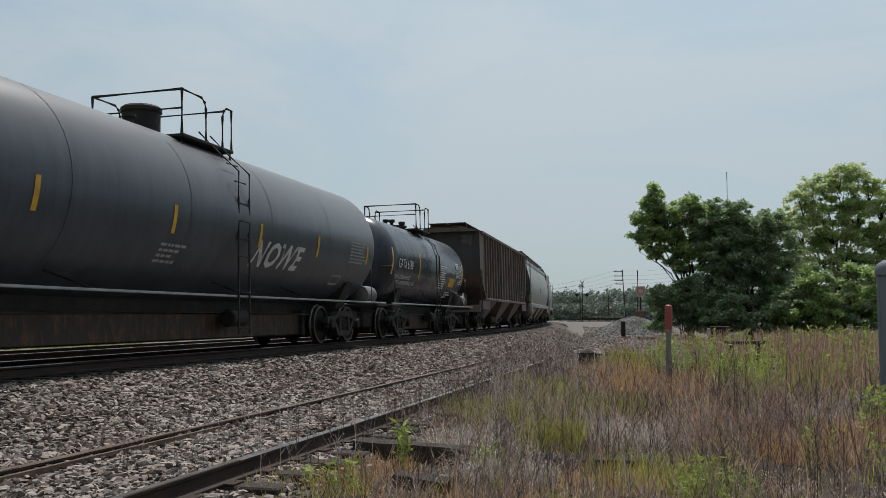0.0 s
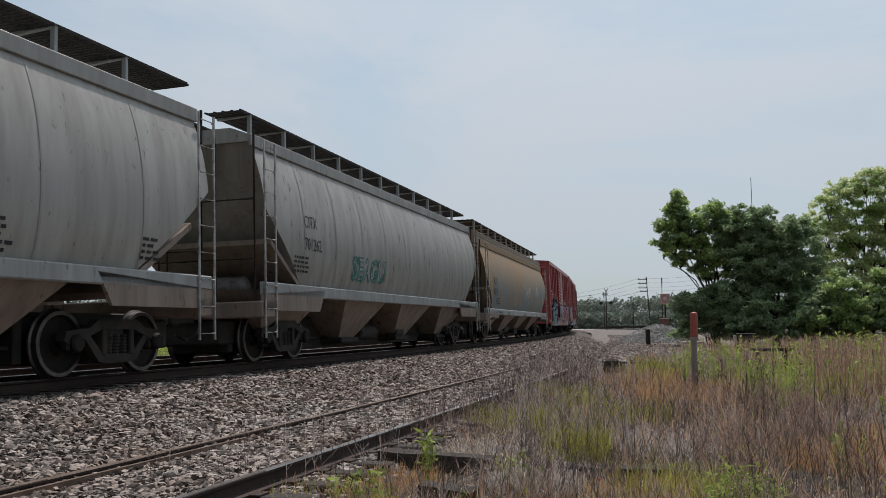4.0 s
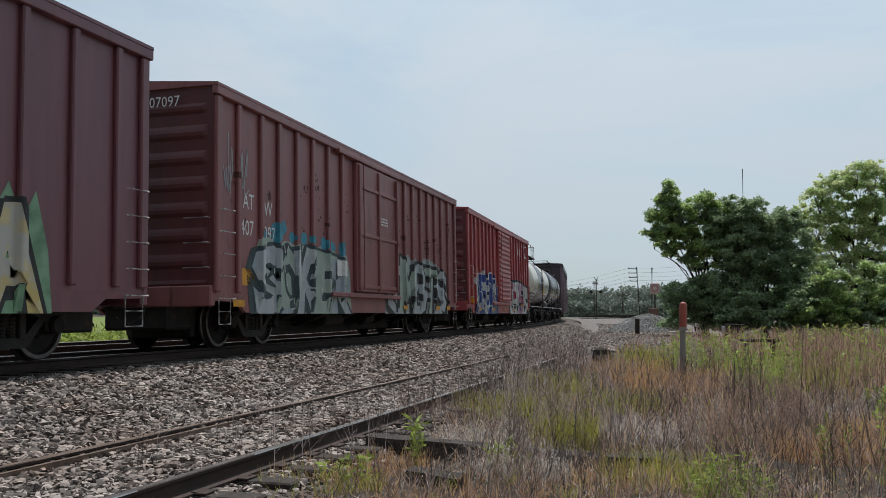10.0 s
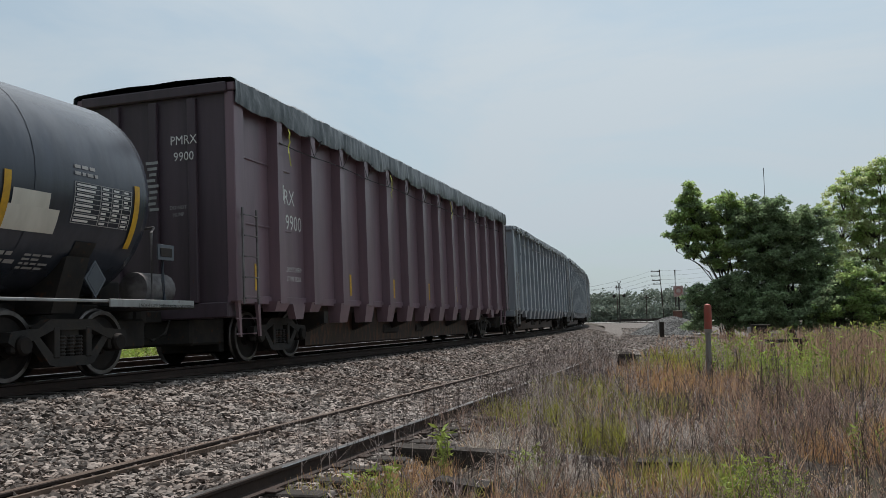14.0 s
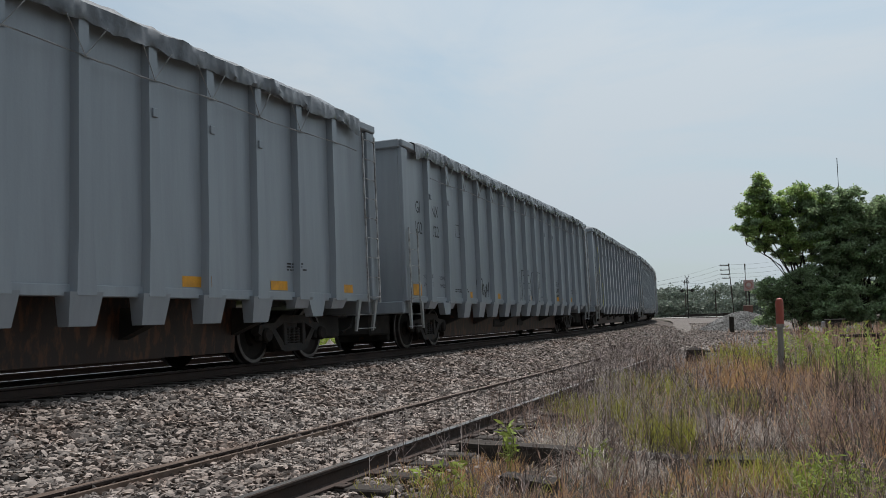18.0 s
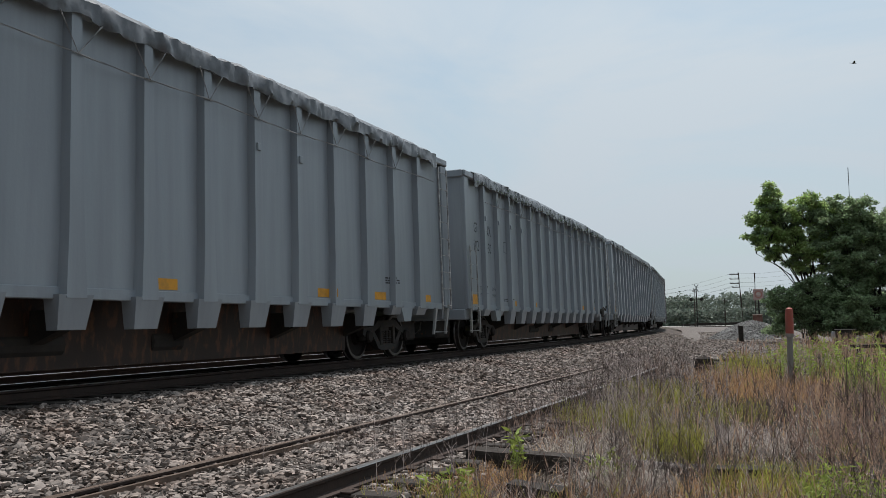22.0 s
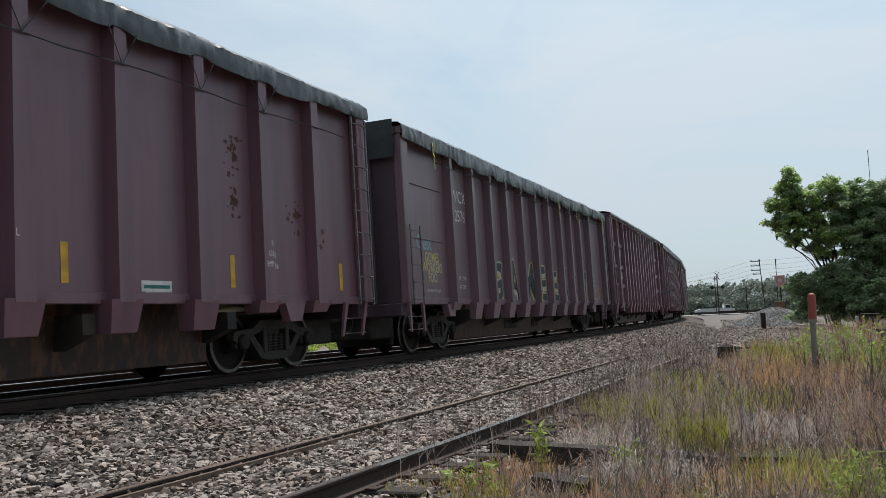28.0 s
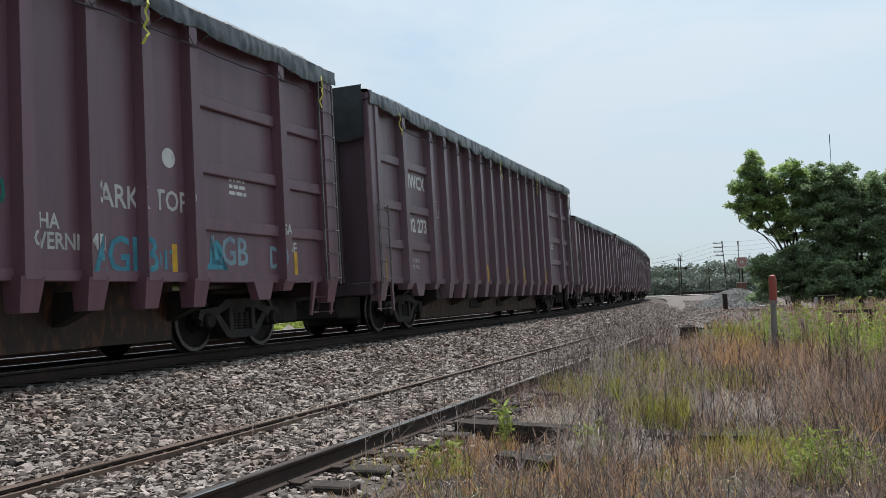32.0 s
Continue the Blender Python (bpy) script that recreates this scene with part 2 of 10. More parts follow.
BLACK_SPRAY = surface("black spray paint", (0.02, 0.02, 0.022), (0.035, 0.035, 0.035), 0.5, 0, 4, bump=0.0)
YELLOW_SPRAY = surface("cream yellow spray paint", (0.60, 0.50, 0.20), (0.52, 0.5, 0.42), 0.6, 0, 1.6, (1, 1, 1), (0.45, 0.55), bump=0.0)
GREEN_SPRAY = surface("mint green spray paint", (0.22, 0.38, 0.24), (0.12, 0.24, 0.14), 0.6, 0, 3, bump=0.0)
PINK_SPRAY = surface("pink spray paint", (0.46, 0.20, 0.29), (0.4, 0.3, 0.36), 0.6, 0, 3, bump=0.0)
BLUE_MIX = surface("mottled pale blue spray paint", (0.20, 0.34, 0.42), (0.36, 0.43, 0.46), 0.6, 0, 1.1, (1, 1, 1), (0.46, 0.56), (0.09, 0.17, 0.24), 1.6, (0.56, 0.62), bump=0.0)
BLUE_MIX_2 = surface("mottled grey blue spray paint", (0.27, 0.37, 0.43), (0.14, 0.25, 0.33), 0.6, 0, 1.0, (1, 1, 1), (0.46, 0.56), (0.30, 0.16, 0.22), 1.7, (0.62, 0.66), bump=0.0)
PINK_MIX = surface("mottled pink spray paint", (0.47, 0.26, 0.36), (0.40, 0.34, 0.40), 0.6, 0, 1.2, (1, 1, 1), (0.45, 0.58), (0.48, 0.14, 0.24), 3.0, (0.60, 0.64), bump=0.0)
ROSE_MIX = surface("pale mauve spray paint", (0.42, 0.33, 0.40), (0.45, 0.22, 0.32), 0.6, 0, 1.3, (1, 1, 1), (0.5, 0.58), bump=0.0)
SILVER_MIX = surface("streaky pale grey spray paint", (0.42, 0.45, 0.46), (0.28, 0.34, 0.38), 0.55, 0, 1.4, STREAK, (0.42, 0.62), (0.5, 0.52, 0.5), 3, (0.55, 0.7), bump=0.0)
CREAM_MIX = surface("cream yellow and grey spray paint", (0.56, 0.44, 0.17), (0.48, 0.47, 0.42), 0.6, 0, 0.9, (1, 1, 1.6), (0.44, 0.54), (0.6, 0.52, 0.28), 2.2, (0.55, 0.62), bump=0.0)
NAVY_MIX = surface("blue to black spray paint", (0.035, 0.07, 0.24), (0.02, 0.024, 0.035), 0.55, 0, 0.8, (1, 1, 1), (0.45, 0.6), bump=0.0)
NAVY_SPRAY = surface("dark navy spray paint", (0.022, 0.028, 0.05), (0.035, 0.03, 0.05), 0.55, 0, 3, bump=0.0)
PLUM_SPRAY = surface("dark plum spray paint", (0.10, 0.03, 0.075), (0.07, 0.03, 0.06), 0.6, 0, 3, bump=0.0)
CREAM_SPRAY = surface("dull cream spray paint", (0.40, 0.31, 0.20), (0.36, 0.24, 0.16), 0.65, 0, 2, bump=0.0)
MINT_PALE = surface("pale grey mint spray paint", (0.36, 0.42, 0.36), (0.27, 0.36, 0.31), 0.6, 0, 2, bump=0.0)
DEEP_TEAL = surface("dark teal spray paint", (0.03, 0.085, 0.08), (0.02, 0.04, 0.042), 0.6, 0, 1.5, bump=0.0)
SILVER_SPRAY = surface("pale grey spray paint", (0.36, 0.38, 0.38), (0.26, 0.33, 0.32), 0.55, 0, 2, bump=0.0)
GREY_TARP = surface("silver grey tarpaulin", (0.065, 0.071, 0.08), (0.125, 0.13, 0.14), 0.26, 0, 2.5, (1, 1, 1), (0.35, 0.7), bump=1.0, bump_scale=6, spec=0.6)
BLACK_TARP = surface("dark green black tarpaulin", (0.024, 0.032, 0.036), (0.045, 0.056, 0.06), 0.32, 0, 2.5, (1, 1, 1), (0.35, 0.7), bump=1.0, bump_scale=6, spec=0.6)
ROPE = surface("grey tarp cord", (0.1, 0.104, 0.11), (0.06, 0.06, 0.06), 0.8, bump=0.0)
PALE_CORD = surface("pale tarp cord", (0.42, 0.42, 0.42), (0.3, 0.3, 0.3), 0.8, bump=0.0)
RUST_SPOT = surface("dark flaking rust", (0.085, 0.04, 0.034), (0.13, 0.06, 0.045), 0.85, 0, 7, (1, 1, 1), (0.4, 0.6), bump=0.3)
YELLOW_STRAP = surface("yellow green strap", (0.55, 0.55, 0.05), (0.4, 0.38, 0.06), 0.6, bump=0.0)
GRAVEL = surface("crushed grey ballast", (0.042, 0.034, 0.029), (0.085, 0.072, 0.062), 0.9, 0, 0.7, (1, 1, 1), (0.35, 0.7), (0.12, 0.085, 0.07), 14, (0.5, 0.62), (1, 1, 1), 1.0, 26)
STONE = surface("broken ballast stone", (0.27, 0.236, 0.212), (0.19, 0.145, 0.12), 0.85, 0, 0.9, (1, 1, 1), (0.42, 0.66), island=0.75, bump=0.3, bump_scale=60)
LOT = surface("pale trodden gravel", (0.19, 0.17, 0.155), (0.13, 0.112, 0.1), 0.9, 0, 0.35, (1, 1, 1), (0.35, 0.7), (0.06, 0.05, 0.042), 9, (0.5, 0.62), (1, 1, 1), 1.0, 12)
SOIL = surface("dry weedy soil", (0.036, 0.027, 0.02), (0.062, 0.046, 0.032), 0.95, 0, 0.5, (1, 1, 1), (0.35, 0.7), (0.055, 0.06, 0.022), 1.3, (0.5, 0.68), (1, 1, 1), 0.8, 14)
MEADOW = surface("bright mown grass", (0.11, 0.17, 0.015), (0.15, 0.19, 0.02), 0.9, 0, 0.2, (1, 1, 1), (0.35, 0.7), (0.09, 0.11, 0.03), 2, (0.5, 0.7), (1, 1, 1), 0.8, 9)
ROAD = surface("pale concrete road", (0.42, 0.41, 0.39), (0.34, 0.33, 0.31), 0.85, 0, 0.4, bump=0.3, bump_scale=20)
OLD_WOOD = surface("weathered creosoted timber", (0.03, 0.025, 0.021), (0.06, 0.05, 0.042), 0.9, 0, 2.5, (6, 0.6, 6), (0.4, 0.7), (0.02, 0.016, 0.014), 9, (0.5, 0.7), (6, 0.5, 6), 0.6, 30)
POLE_WOOD = surface("grey utility pole timber", (0.10, 0.085, 0.072), (0.06, 0.05, 0.044), 0.9, 0, 2, STREAK, bump=0.3)
POST_GREY = surface("weathered grey marker post", (0.34, 0.32, 0.30), (0.22, 0.205, 0.19), 0.7, 0, 3, STREAK, bump=0.2)
POST_RED = surface("faded red marker cap", (0.38, 0.085, 0.06), (0.30, 0.10, 0.075), 0.6, 0, 4, bump=0.1)
BARK = surface("dark bark", (0.05, 0.042, 0.035), (0.085, 0.072, 0.06), 0.95, 0, 3, (4, 4, 0.7), bump=0.6, bump_scale=18)


def leafy(name, base, island=0.35, glow=0.35, rough=0.6):
    """A leaf or stalk: some light comes through it."""
    m, n, l, p = nodes_of(name)
    p.inputs["Roughness"].default_value = rough
    p.inputs["Specular IOR Level"].default_value = 0.3
    geo, hsv, r, r2 = n.new("ShaderNodeNewGeometry"), n.new("ShaderNodeHueSaturation"), n.new("ShaderNodeMapRange"), n.new("ShaderNodeMapRange")
    r.inputs["To Min"].default_value, r.inputs["To Max"].default_value = 1 - island, 1 + island
    r2.inputs["To Min"].default_value, r2.inputs["To Max"].default_value = 0.485, 0.515
    l.new(geo.outputs["Random Per Island"], r.inputs["Value"])
    l.new(geo.outputs["Random Per Island"], r2.inputs["Value"])
    hsv.inputs["Color"].default_value = (*base, 1)
    l.new(r.outputs["Result"], hsv.inputs["Value"])
    l.new(r2.outputs["Result"], hsv.inputs["Hue"])
    tr, mx = n.new("ShaderNodeBsdfTranslucent"), n.new("ShaderNodeMixShader")
    l.new(hsv.outputs["Color"], p.inputs["Base Color"])
    l.new(hsv.outputs["Color"], tr.inputs["Color"])
    mx.inputs["Fac"].default_value = glow
    l.new(p.outputs["BSDF"], mx.inputs[1])
    l.new(tr.outputs["BSDF"], mx.inputs[2])
    l.new(mx.outputs["Shader"], n["Material Output"].inputs["Surface"])
    return m


LEAF_DARK = leafy("dark tree leaves", (0.31, 0.40, 0.23), 0.5, 0.62)
LEAF_MID = leafy("mid green tree leaves", (0.37, 0.48, 0.19), 0.5, 0.62)
LEAF_LIGHT = leafy("light green tree leaves", (0.6, 0.66, 0.36), 0.45, 0.6)
# the distance haze over the far woods is mixed into this leaf colour
LEAF_FAR = leafy("far leaves with haze in the colour", (0.20, 0.24, 0.195), 0.4)
GREEN_WEED = leafy("fresh green weed leaves", (0.29, 0.35, 0.085), 0.5, 0.5)
YELLOW_GRASS = leafy("yellow green grass", (0.34, 0.33, 0.08), 0.55, 0.45)
TAN_GRASS = leafy("tan dry grass", (0.44, 0.32, 0.21), 0.6, 0.35)
GREY_BRUSH = leafy("grey dead stalks", (0.37, 0.31, 0.295), 0.8, 0.25)
DARK_STEM = leafy("dark dry stems", (0.10, 0.078, 0.07), 0.6, 0.1)
BROWN_BRUSH = leafy("brown dead stalks", (0.32, 0.225, 0.185), 0.7, 0.3)
PALE_STRAW = leafy("pale bleached straw", (0.43, 0.38, 0.34), 0.75, 0.35)
RED_GRASS = leafy("red brown grass", (0.40, 0.265, 0.195), 0.6, 0.35)
ORANGE_GRASS = leafy("orange dry grass", (0.49, 0.30, 0.165), 0.5, 0.4)


# ---- mesh building ----
class Shape:
    """Collects the faces of one mesh."""

    def __init__(self):
        self.v, self.f = [], []

    def add(self, verts, faces):
        k = len(self.v)
        self.v.extend(tuple(p) for p in verts)
        self.f.extend([i + k for i in f] for f in faces)
        return self

    def box(self, x0, y0, z0, x1, y1, z1):
        v = [(x, y, z) for x in (x0, x1) for y in (y0, y1) for z in (z0, z1)]
        return self.add(v, [(0, 1, 3, 2), (4, 6, 7, 5), (0, 4, 5, 1), (2, 3, 7, 6), (0, 2, 6, 4), (1, 5, 7, 3)])

    def cbox(self, x0, y0, z0, x1, y1, z1, c=0.015):
        """A box with its edges cut off by c."""
        v, f, idx = [], [], {}
        X, Y, Z = (x0, x1), (y0, y1), (z0, z1)
        for i in (0, 1):
            for j in (0, 1):
                for k in (0, 1):
                    for ax in range(3):
                        p = [X[i] + (c if i == 0 else -c), Y[j] + (c if j == 0 else -c), Z[k] + (c if k == 0 else -c)]
                        p[ax] = (X, Y, Z)[ax][(i, j, k)[ax]]
                        idx[i, j, k, ax] = len(v)
                        v.append(p)
        for ax in range(3):
            for side in (0, 1):
                ring = []
                for a, b in ((0, 0), (1, 0), (1, 1), (0, 1)):
                    ijk = [0, 0, 0]
                    ijk[ax], ijk[(ax + 1) % 3], ijk[(ax + 2) % 3] = side, a, b
                    ring.append(idx[(*ijk, ax)])
                f.append(ring if side else ring[::-1])
        for ax in range(3):
            b1, b2 = (ax + 1) % 3, (ax + 2) % 3
            for s1 in (0, 1):
                for s2 in (0, 1):
                    a, b = [0, 0, 0], [0, 0, 0]
                    a[b1], a[b2], b[b1], b[b2] = s1, s2, s1, s2
                    a[ax], b[ax] = 0, 1
                    q = [idx[(*a, b1)], idx[(*b, b1)], idx[(*b, b2)], idx[(*a, b2)]]
                    f.append(q if s1 == s2 else q[::-1])
        for i in (0, 1):
            for j in (0, 1):
                for k in (0, 1):
                    q = [idx[i, j, k, 0], idx[i, j, k, 1], idx[i, j, k, 2]]
                    f.append(q if (i + j + k) % 2 == 1 else q[::-1])
        return self.add(v, f)

    def prism(self, outline, a, b, axis="y"):
        """An outline in the two other axes, drawn from a to b along one axis."""
        n = len(outline)
        put = {"y": lambda p, t: (p[0], t, p[1]), "x": lambda p, t: (t, p[0], p[1]), "z": lambda p, t: (p[0], p[1], t)}[axis]
        v = [put(p, a) for p in outline] + [put(p, b) for p in outline]
        f = [(i, (i + 1) % n, n + (i + 1) % n, n + i) for i in range(n)] + [tuple(range(n))[::-1], tuple(range(n, 2 * n))]
        return self.add(v, f)

    def sheet(self, rows):
        """A surface through equal rows of points."""
        n, k = len(rows[0]), len(rows)
        return self.add([p for r in rows for p in r], [(i * n + j, i * n + j + 1, (i + 1) * n + j + 1, (i + 1) * n + j) for i in range(k - 1) for j in range(n - 1)])

    def loft(self, rings, caps=True):
        """Closed rings joined one after the other."""
        n, k = len(rings[0]), len(rings)
        f = [(i * n + j, i * n + (j + 1) % n, (i + 1) * n + (j + 1) % n, (i + 1) * n + j) for i in range(k - 1) for j in range(n)]
        if caps:
            f += [tuple(range(n))[::-1], tuple(range((k - 1) * n, k * n))]
        return self.add([p for r in rings for p in r], f)

    def tube(self, points, r, n=6, r1=None):
        """A round bar through points."""
        rings, last = [], None
        P = [Vector(p) for p in points]
        for i, p in enumerate(P):
            d = (P[min(i + 1, len(P) - 1)] - P[max(i - 1, 0)]).normalized()
            u = d.cross(last) if last is not None and d.cross(last).length > 1e-3 else d.cross(Vector((0.31, 0.52, 0.8)))
            u = d.orthogonal().normalized() if u.length < 1e-4 else u.normalized()
            w = d.cross(u).normalized()
            last = w.cross(d) if last is None else last
            last = -w if False else u.cross(d) * -1
            rr = r if r1 is None else r + (r1 - r) * i / (len(P) - 1)
            rings.append([p + (u * math.cos(a) + w * math.sin(a)) * rr for a in (2 * math.pi * j / n for j in range(n))])
        return self.loft(rings)

    def lathe(self, profile, centre=(0, 0, 0), axis="x", n=24):
        """A profile of (along, radius) turned round an axis."""
        put = {"x": lambda t, c, s: (t, c, s), "y": lambda t, c, s: (c, t, s), "z": lambda t, c, s: (c, s, t)}[axis]
        rings = []
        for t, r in profile:
            ring = []
            for j in range(n):
                a = 2 * math.pi * j / n
                q = put(t, r * math.cos(a), r * math.sin(a))
                ring.append((q[0] + centre[0], q[1] + centre[1], q[2] + centre[2]))
            rings.append(ring)
        return self.loft(rings)

    def mesh(self, name, material, smooth=False, fix=True):
        me = bpy.data.meshes.new(name)
        me.from_pydata(self.v, [], self.f)
        if fix and len(self.f) < 20000:
            bm = bmesh.new()
            bm.from_mesh(me)
            bmesh.ops.recalc_face_normals(bm, faces=bm.faces)
            bm.to_mesh(me)
            bm.free()
        me.materials.append(material)
        if smooth:
            me.shade_smooth()
            me.set_sharp_from_angle(angle=radians(35))
        return me


def part(name, shape, material, parent, label="", smooth=False, place=None):
    """One mesh object under a thing or under a part; shape may be a mesh that others share."""
    me = shape.mesh(name, material, smooth) if isinstance(shape, Shape) else shape
    ob = new(name, me)
    ob.parent = parent
    if place is not None:
        ob.matrix_basis = place
    if label:
        ob["label"] = label
    return ob


def thing(name, label, category, group="", place=None):
    ob = new(name)
    ob.empty_display_size = 0.2
    if place is not None:
        ob.matrix_basis = place
    return tagged(ob, label, category, group)


def text_mesh(name, words, size, material, bold=0.0, width=1.0, spacing=1.0, lift=0.0):
    """Letters of the built-in font as a flat mesh, standing in the y-z plane and facing +x; y runs to the reader's right."""
    cu = bpy.data.curves.new(name, "FONT")
    cu.body, cu.size, cu.offset, cu.space_character = words, size, bold, spacing
    cu.align_x, cu.align_y, cu.resolution_u = "CENTER", "CENTER", 2
    ob = bpy.data.objects.new(name, cu)
    me = bpy.data.meshes.new_from_object(ob)
    bpy.data.objects.remove(ob)
    me.transform(Matrix(((0, 0, 1, lift), (width, 0, 0, 0), (0, 1, 0, 0), (0, 0, 0, 1))))
    me.materials.clear()
    me.materials.append(material)
    return me


# ---- running gear, shared by all cars ----
WHEEL_R = 0.457


def make_wheelset_mesh():
    s = Shape()
    prof = [(0.66, 0.09), (0.66, 0.14), (0.72, 0.16), (0.745, 0.33), (0.69, 0.375), (0.685, 0.484), (0.712, 0.484), (0.732, 0.457),
            (0.812, 0.450), (0.818, 0.442), (0.818, 0.392), (0.772, 0.36), (0.775, 0.17), (0.835, 0.15), (0.835, 0.09)]
    for side in (1, -1):
        s.lathe([(side * t, r) for t, r in prof], n=32)
        s.lathe([(side * 0.90, 0.09), (side * 0.90, 0.125), (side * 1.10, 0.125), (side * 1.13, 0.10), (side * 1.13, 0.02)], n=14)
    s.lathe([(-0.9, 0.085), (0.9, 0.085)], n=10)
    me = s.mesh("wheelset", WHEEL_STEEL, True)
    me.materials.append(TREAD_GLINT)
    for p in me.polygons:
        rr = [math.hypot(me.vertices[i].co.y, me.vertices[i].co.z) for i in p.vertices]
        # treads are polished; the outer rim face gets the bright steel as a painted glint
        if min(rr) > 0.435 or (min(rr) > 0.385 and abs(p.center.x) > 0.815):
            p.material_index = 1
    return me


def make_side_frame_mesh():
    s = Shape()
    top = [(-1.12, 0.50), (-1.08, 0.62), (-0.62, 0.66), (-0.42, 0.78), (0.42, 0.78), (0.62, 0.66), (1.08, 0.62), (1.12, 0.50), (1.02, 0.44), (0.66, 0.53), (0.36, 0.64), (-0.36, 0.64), (-0.66, 0.53), (-1.02, 0.44)]
    s.prism(top, 0.93, 1.07, "x")
    low = [(-0.74, 0.56), (-0.62, 0.58), (-0.33, 0.30), (0.33, 0.30), (0.62, 0.58), (0.74, 0.56), (0.42, 0.20), (0.30, 0.17), (-0.30, 0.17), (-0.42, 0.20)]
    s.prism(low, 0.94, 1.06, "x")
    for k in (-1, 1):
        s.cbox(0.92, k * 0.30 - 0.055, 0.28, 1.08, k * 0.30 + 0.055, 0.68, 0.012)
        s.cbox(0.93, k * 0.89 - 0.15, 0.36, 1.06, k * 0.89 + 0.15, 0.60, 0.03)
    return s.mesh("side_frame", FRAME_BLACK)


def make_spring_mesh():
    s = Shape()
    for y in (0.0,):
        prof = []
        for i in range(13):
            prof.append((0.30 + 0.27 * i / 12, 0.072 if i % 2 else 0.052))
        s.lathe(prof, (1.0, y, 0), "z", 10)
    return s.mesh("spring", FRAME_BLACK)


def make_bolster_mesh():
    s = Shape()
    s.cbox(-1.02, -0.19, 0.42, 1.02, 0.19, 0.72, 0.03)
    s.lathe([(0.72, 0.2), (0.80, 0.2)], (0, 0, 0), "z", 12)
    return s.mesh("truck", FRAME_BLACK)


WHEELSET, SIDE_FRAME, SPRINGS, BOLSTER = make_wheelset_mesh(), make_side_frame_mesh(), make_spring_mesh(), make_bolster_mesh()
BRAKE_BEAM = Shape().cbox(-0.6, -0.08, 0.2, 0.6, 0.08, 0.8, 0.02).mesh("brake_beam", FRAME_BLACK)
SPRING_PLANK = Shape().cbox(-0.9, -0.4, 0.16, 0.9, 0.4, 0.42, 0.03).mesh("spring_plank", FRAME_BLACK)
SPINNING = []          # wheelsets with the car's place in the train
TRAIN = []             # cars with their place in the train


def truck(car, y, mid):
    tr = part("truck", BOLSTER, None, car, "black cast steel truck bolster", place=pose(0, y, 0))
    for k in (0, 180):
        part("side_frame", SIDE_FRAME, None, tr, place=pose(0, 0, 0, 0, 0, k))
        for y in (-0.16, 0.0, 0.16):
            part("spring", SPRINGS, None, tr, place=pose(0, y, 0, 0, 0, k))
    part("spring_plank", SPRING_PLANK, None, tr)
    for yy in (-1.42, 1.42):
        part("brake_beam", BRAKE_BEAM, None, tr, place=pose(0, yy, 0))
    for yy in (-0.89, 0.89):
        w = part("wheelset", WHEELSET, None, tr, place=pose(0, yy, WHEEL_R))
        SPINNING.append((w, yy, mid + y + yy))
    return tr


def coupler(car, y, sign):
    s = Shape()
    s.cbox(-0.1, min(y, y + sign * 0.5), 0.74, 0.1, max(y, y + sign * 0.5), 0.94, 0.02)
    e = y + sign * 0.5
    s.cbox(-0.16, min(e, e + sign * 0.26), 0.70, 0.14, max(e, e + sign * 0.26), 1.0, 0.05)
    s.tube([(0.25, y, 0.85), (0.28, y + sign * 0.25, 0.55), (0.2, y + sign * 0.5, 0.45), (0.05, y + sign * 0.62, 0.55)], 0.03, 6)
    part("coupler", s, FRAME_BLACK, car, "grimy steel knuckle coupler with air hose")


def new_car(name, front, rear, label, category, group, trucks=None):
    """A car whose body reaches from front to rear in the train, in metres behind the line's zero at the start."""
    length, mid = rear - front, (front + rear) / 2
    car = thing(name, label, category, group)
    TRAIN.append((car, mid))
    ty = trucks if trucks else length / 2 - 2.3
    for y in (-ty, ty):
        truck(car, y, mid)
    for k in (-1, 1):
        coupler(car, k * (length / 2 - 0.05), k)
    return car, length / 2


def ladder(car, x, y0, y1, z0, z1, n, side=1, material=None, name="ladder"):
    s = Shape()
    for i in range(n):
        z = z0 + (z1 - z0) * i / (n - 1) if n > 1 else z0
        s.tube([(x - side * 0.05, y0, z), (x, y0 + 0.02, z), (x, y1 - 0.02, z), (x - side * 0.05, y1, z)], 0.013, 5)
    for y in (y0, y1):
        s.box(x - 0.03, y - 0.02, z0 - 0.1, x - 0.005, y + 0.02, z1 + 0.12)
    part(name, s, material or RUNG, car, "worn steel ladder")


def grab_irons(car, x, y0, y1, z0, z1, n):
    for i in range(n):
        z = z0 + (z1 - z0) * i / (n - 1)
        part("grab_iron", Shape().tube([(x - 0.06, y0, z), (x, y0 + 0.02, z), (x, y1 - 0.02, z), (x - 0.06, y1, z)], 0.013, 5), RUNG, car)


def end_ladder(car, y, x0, x1, z0, z1, n, sign=-1):
    for i in range(n):
        z = z0 + (z1 - z0) * i / max(1, n - 1)
        part("grab_iron", Shape().tube([(x0, y, z), (x0, y + sign * 0.06, z), (x1, y + sign * 0.06, z), (x1, y, z)], 0.012, 5), RUNG, car)


def step(car, x, y0, y1, z0, z1):
    s = Shape()
    for y in (y0, y1):
        s.tube([(x, y, z1), (x, y, z0)], 0.014, 5)
    for z in (z0, z0 + (z1 - z0) * 0.5):
        s.tube([(x, y0, z), (x, y1, z)], 0.013, 5)
    part("sill_step", s, RUNG, car)


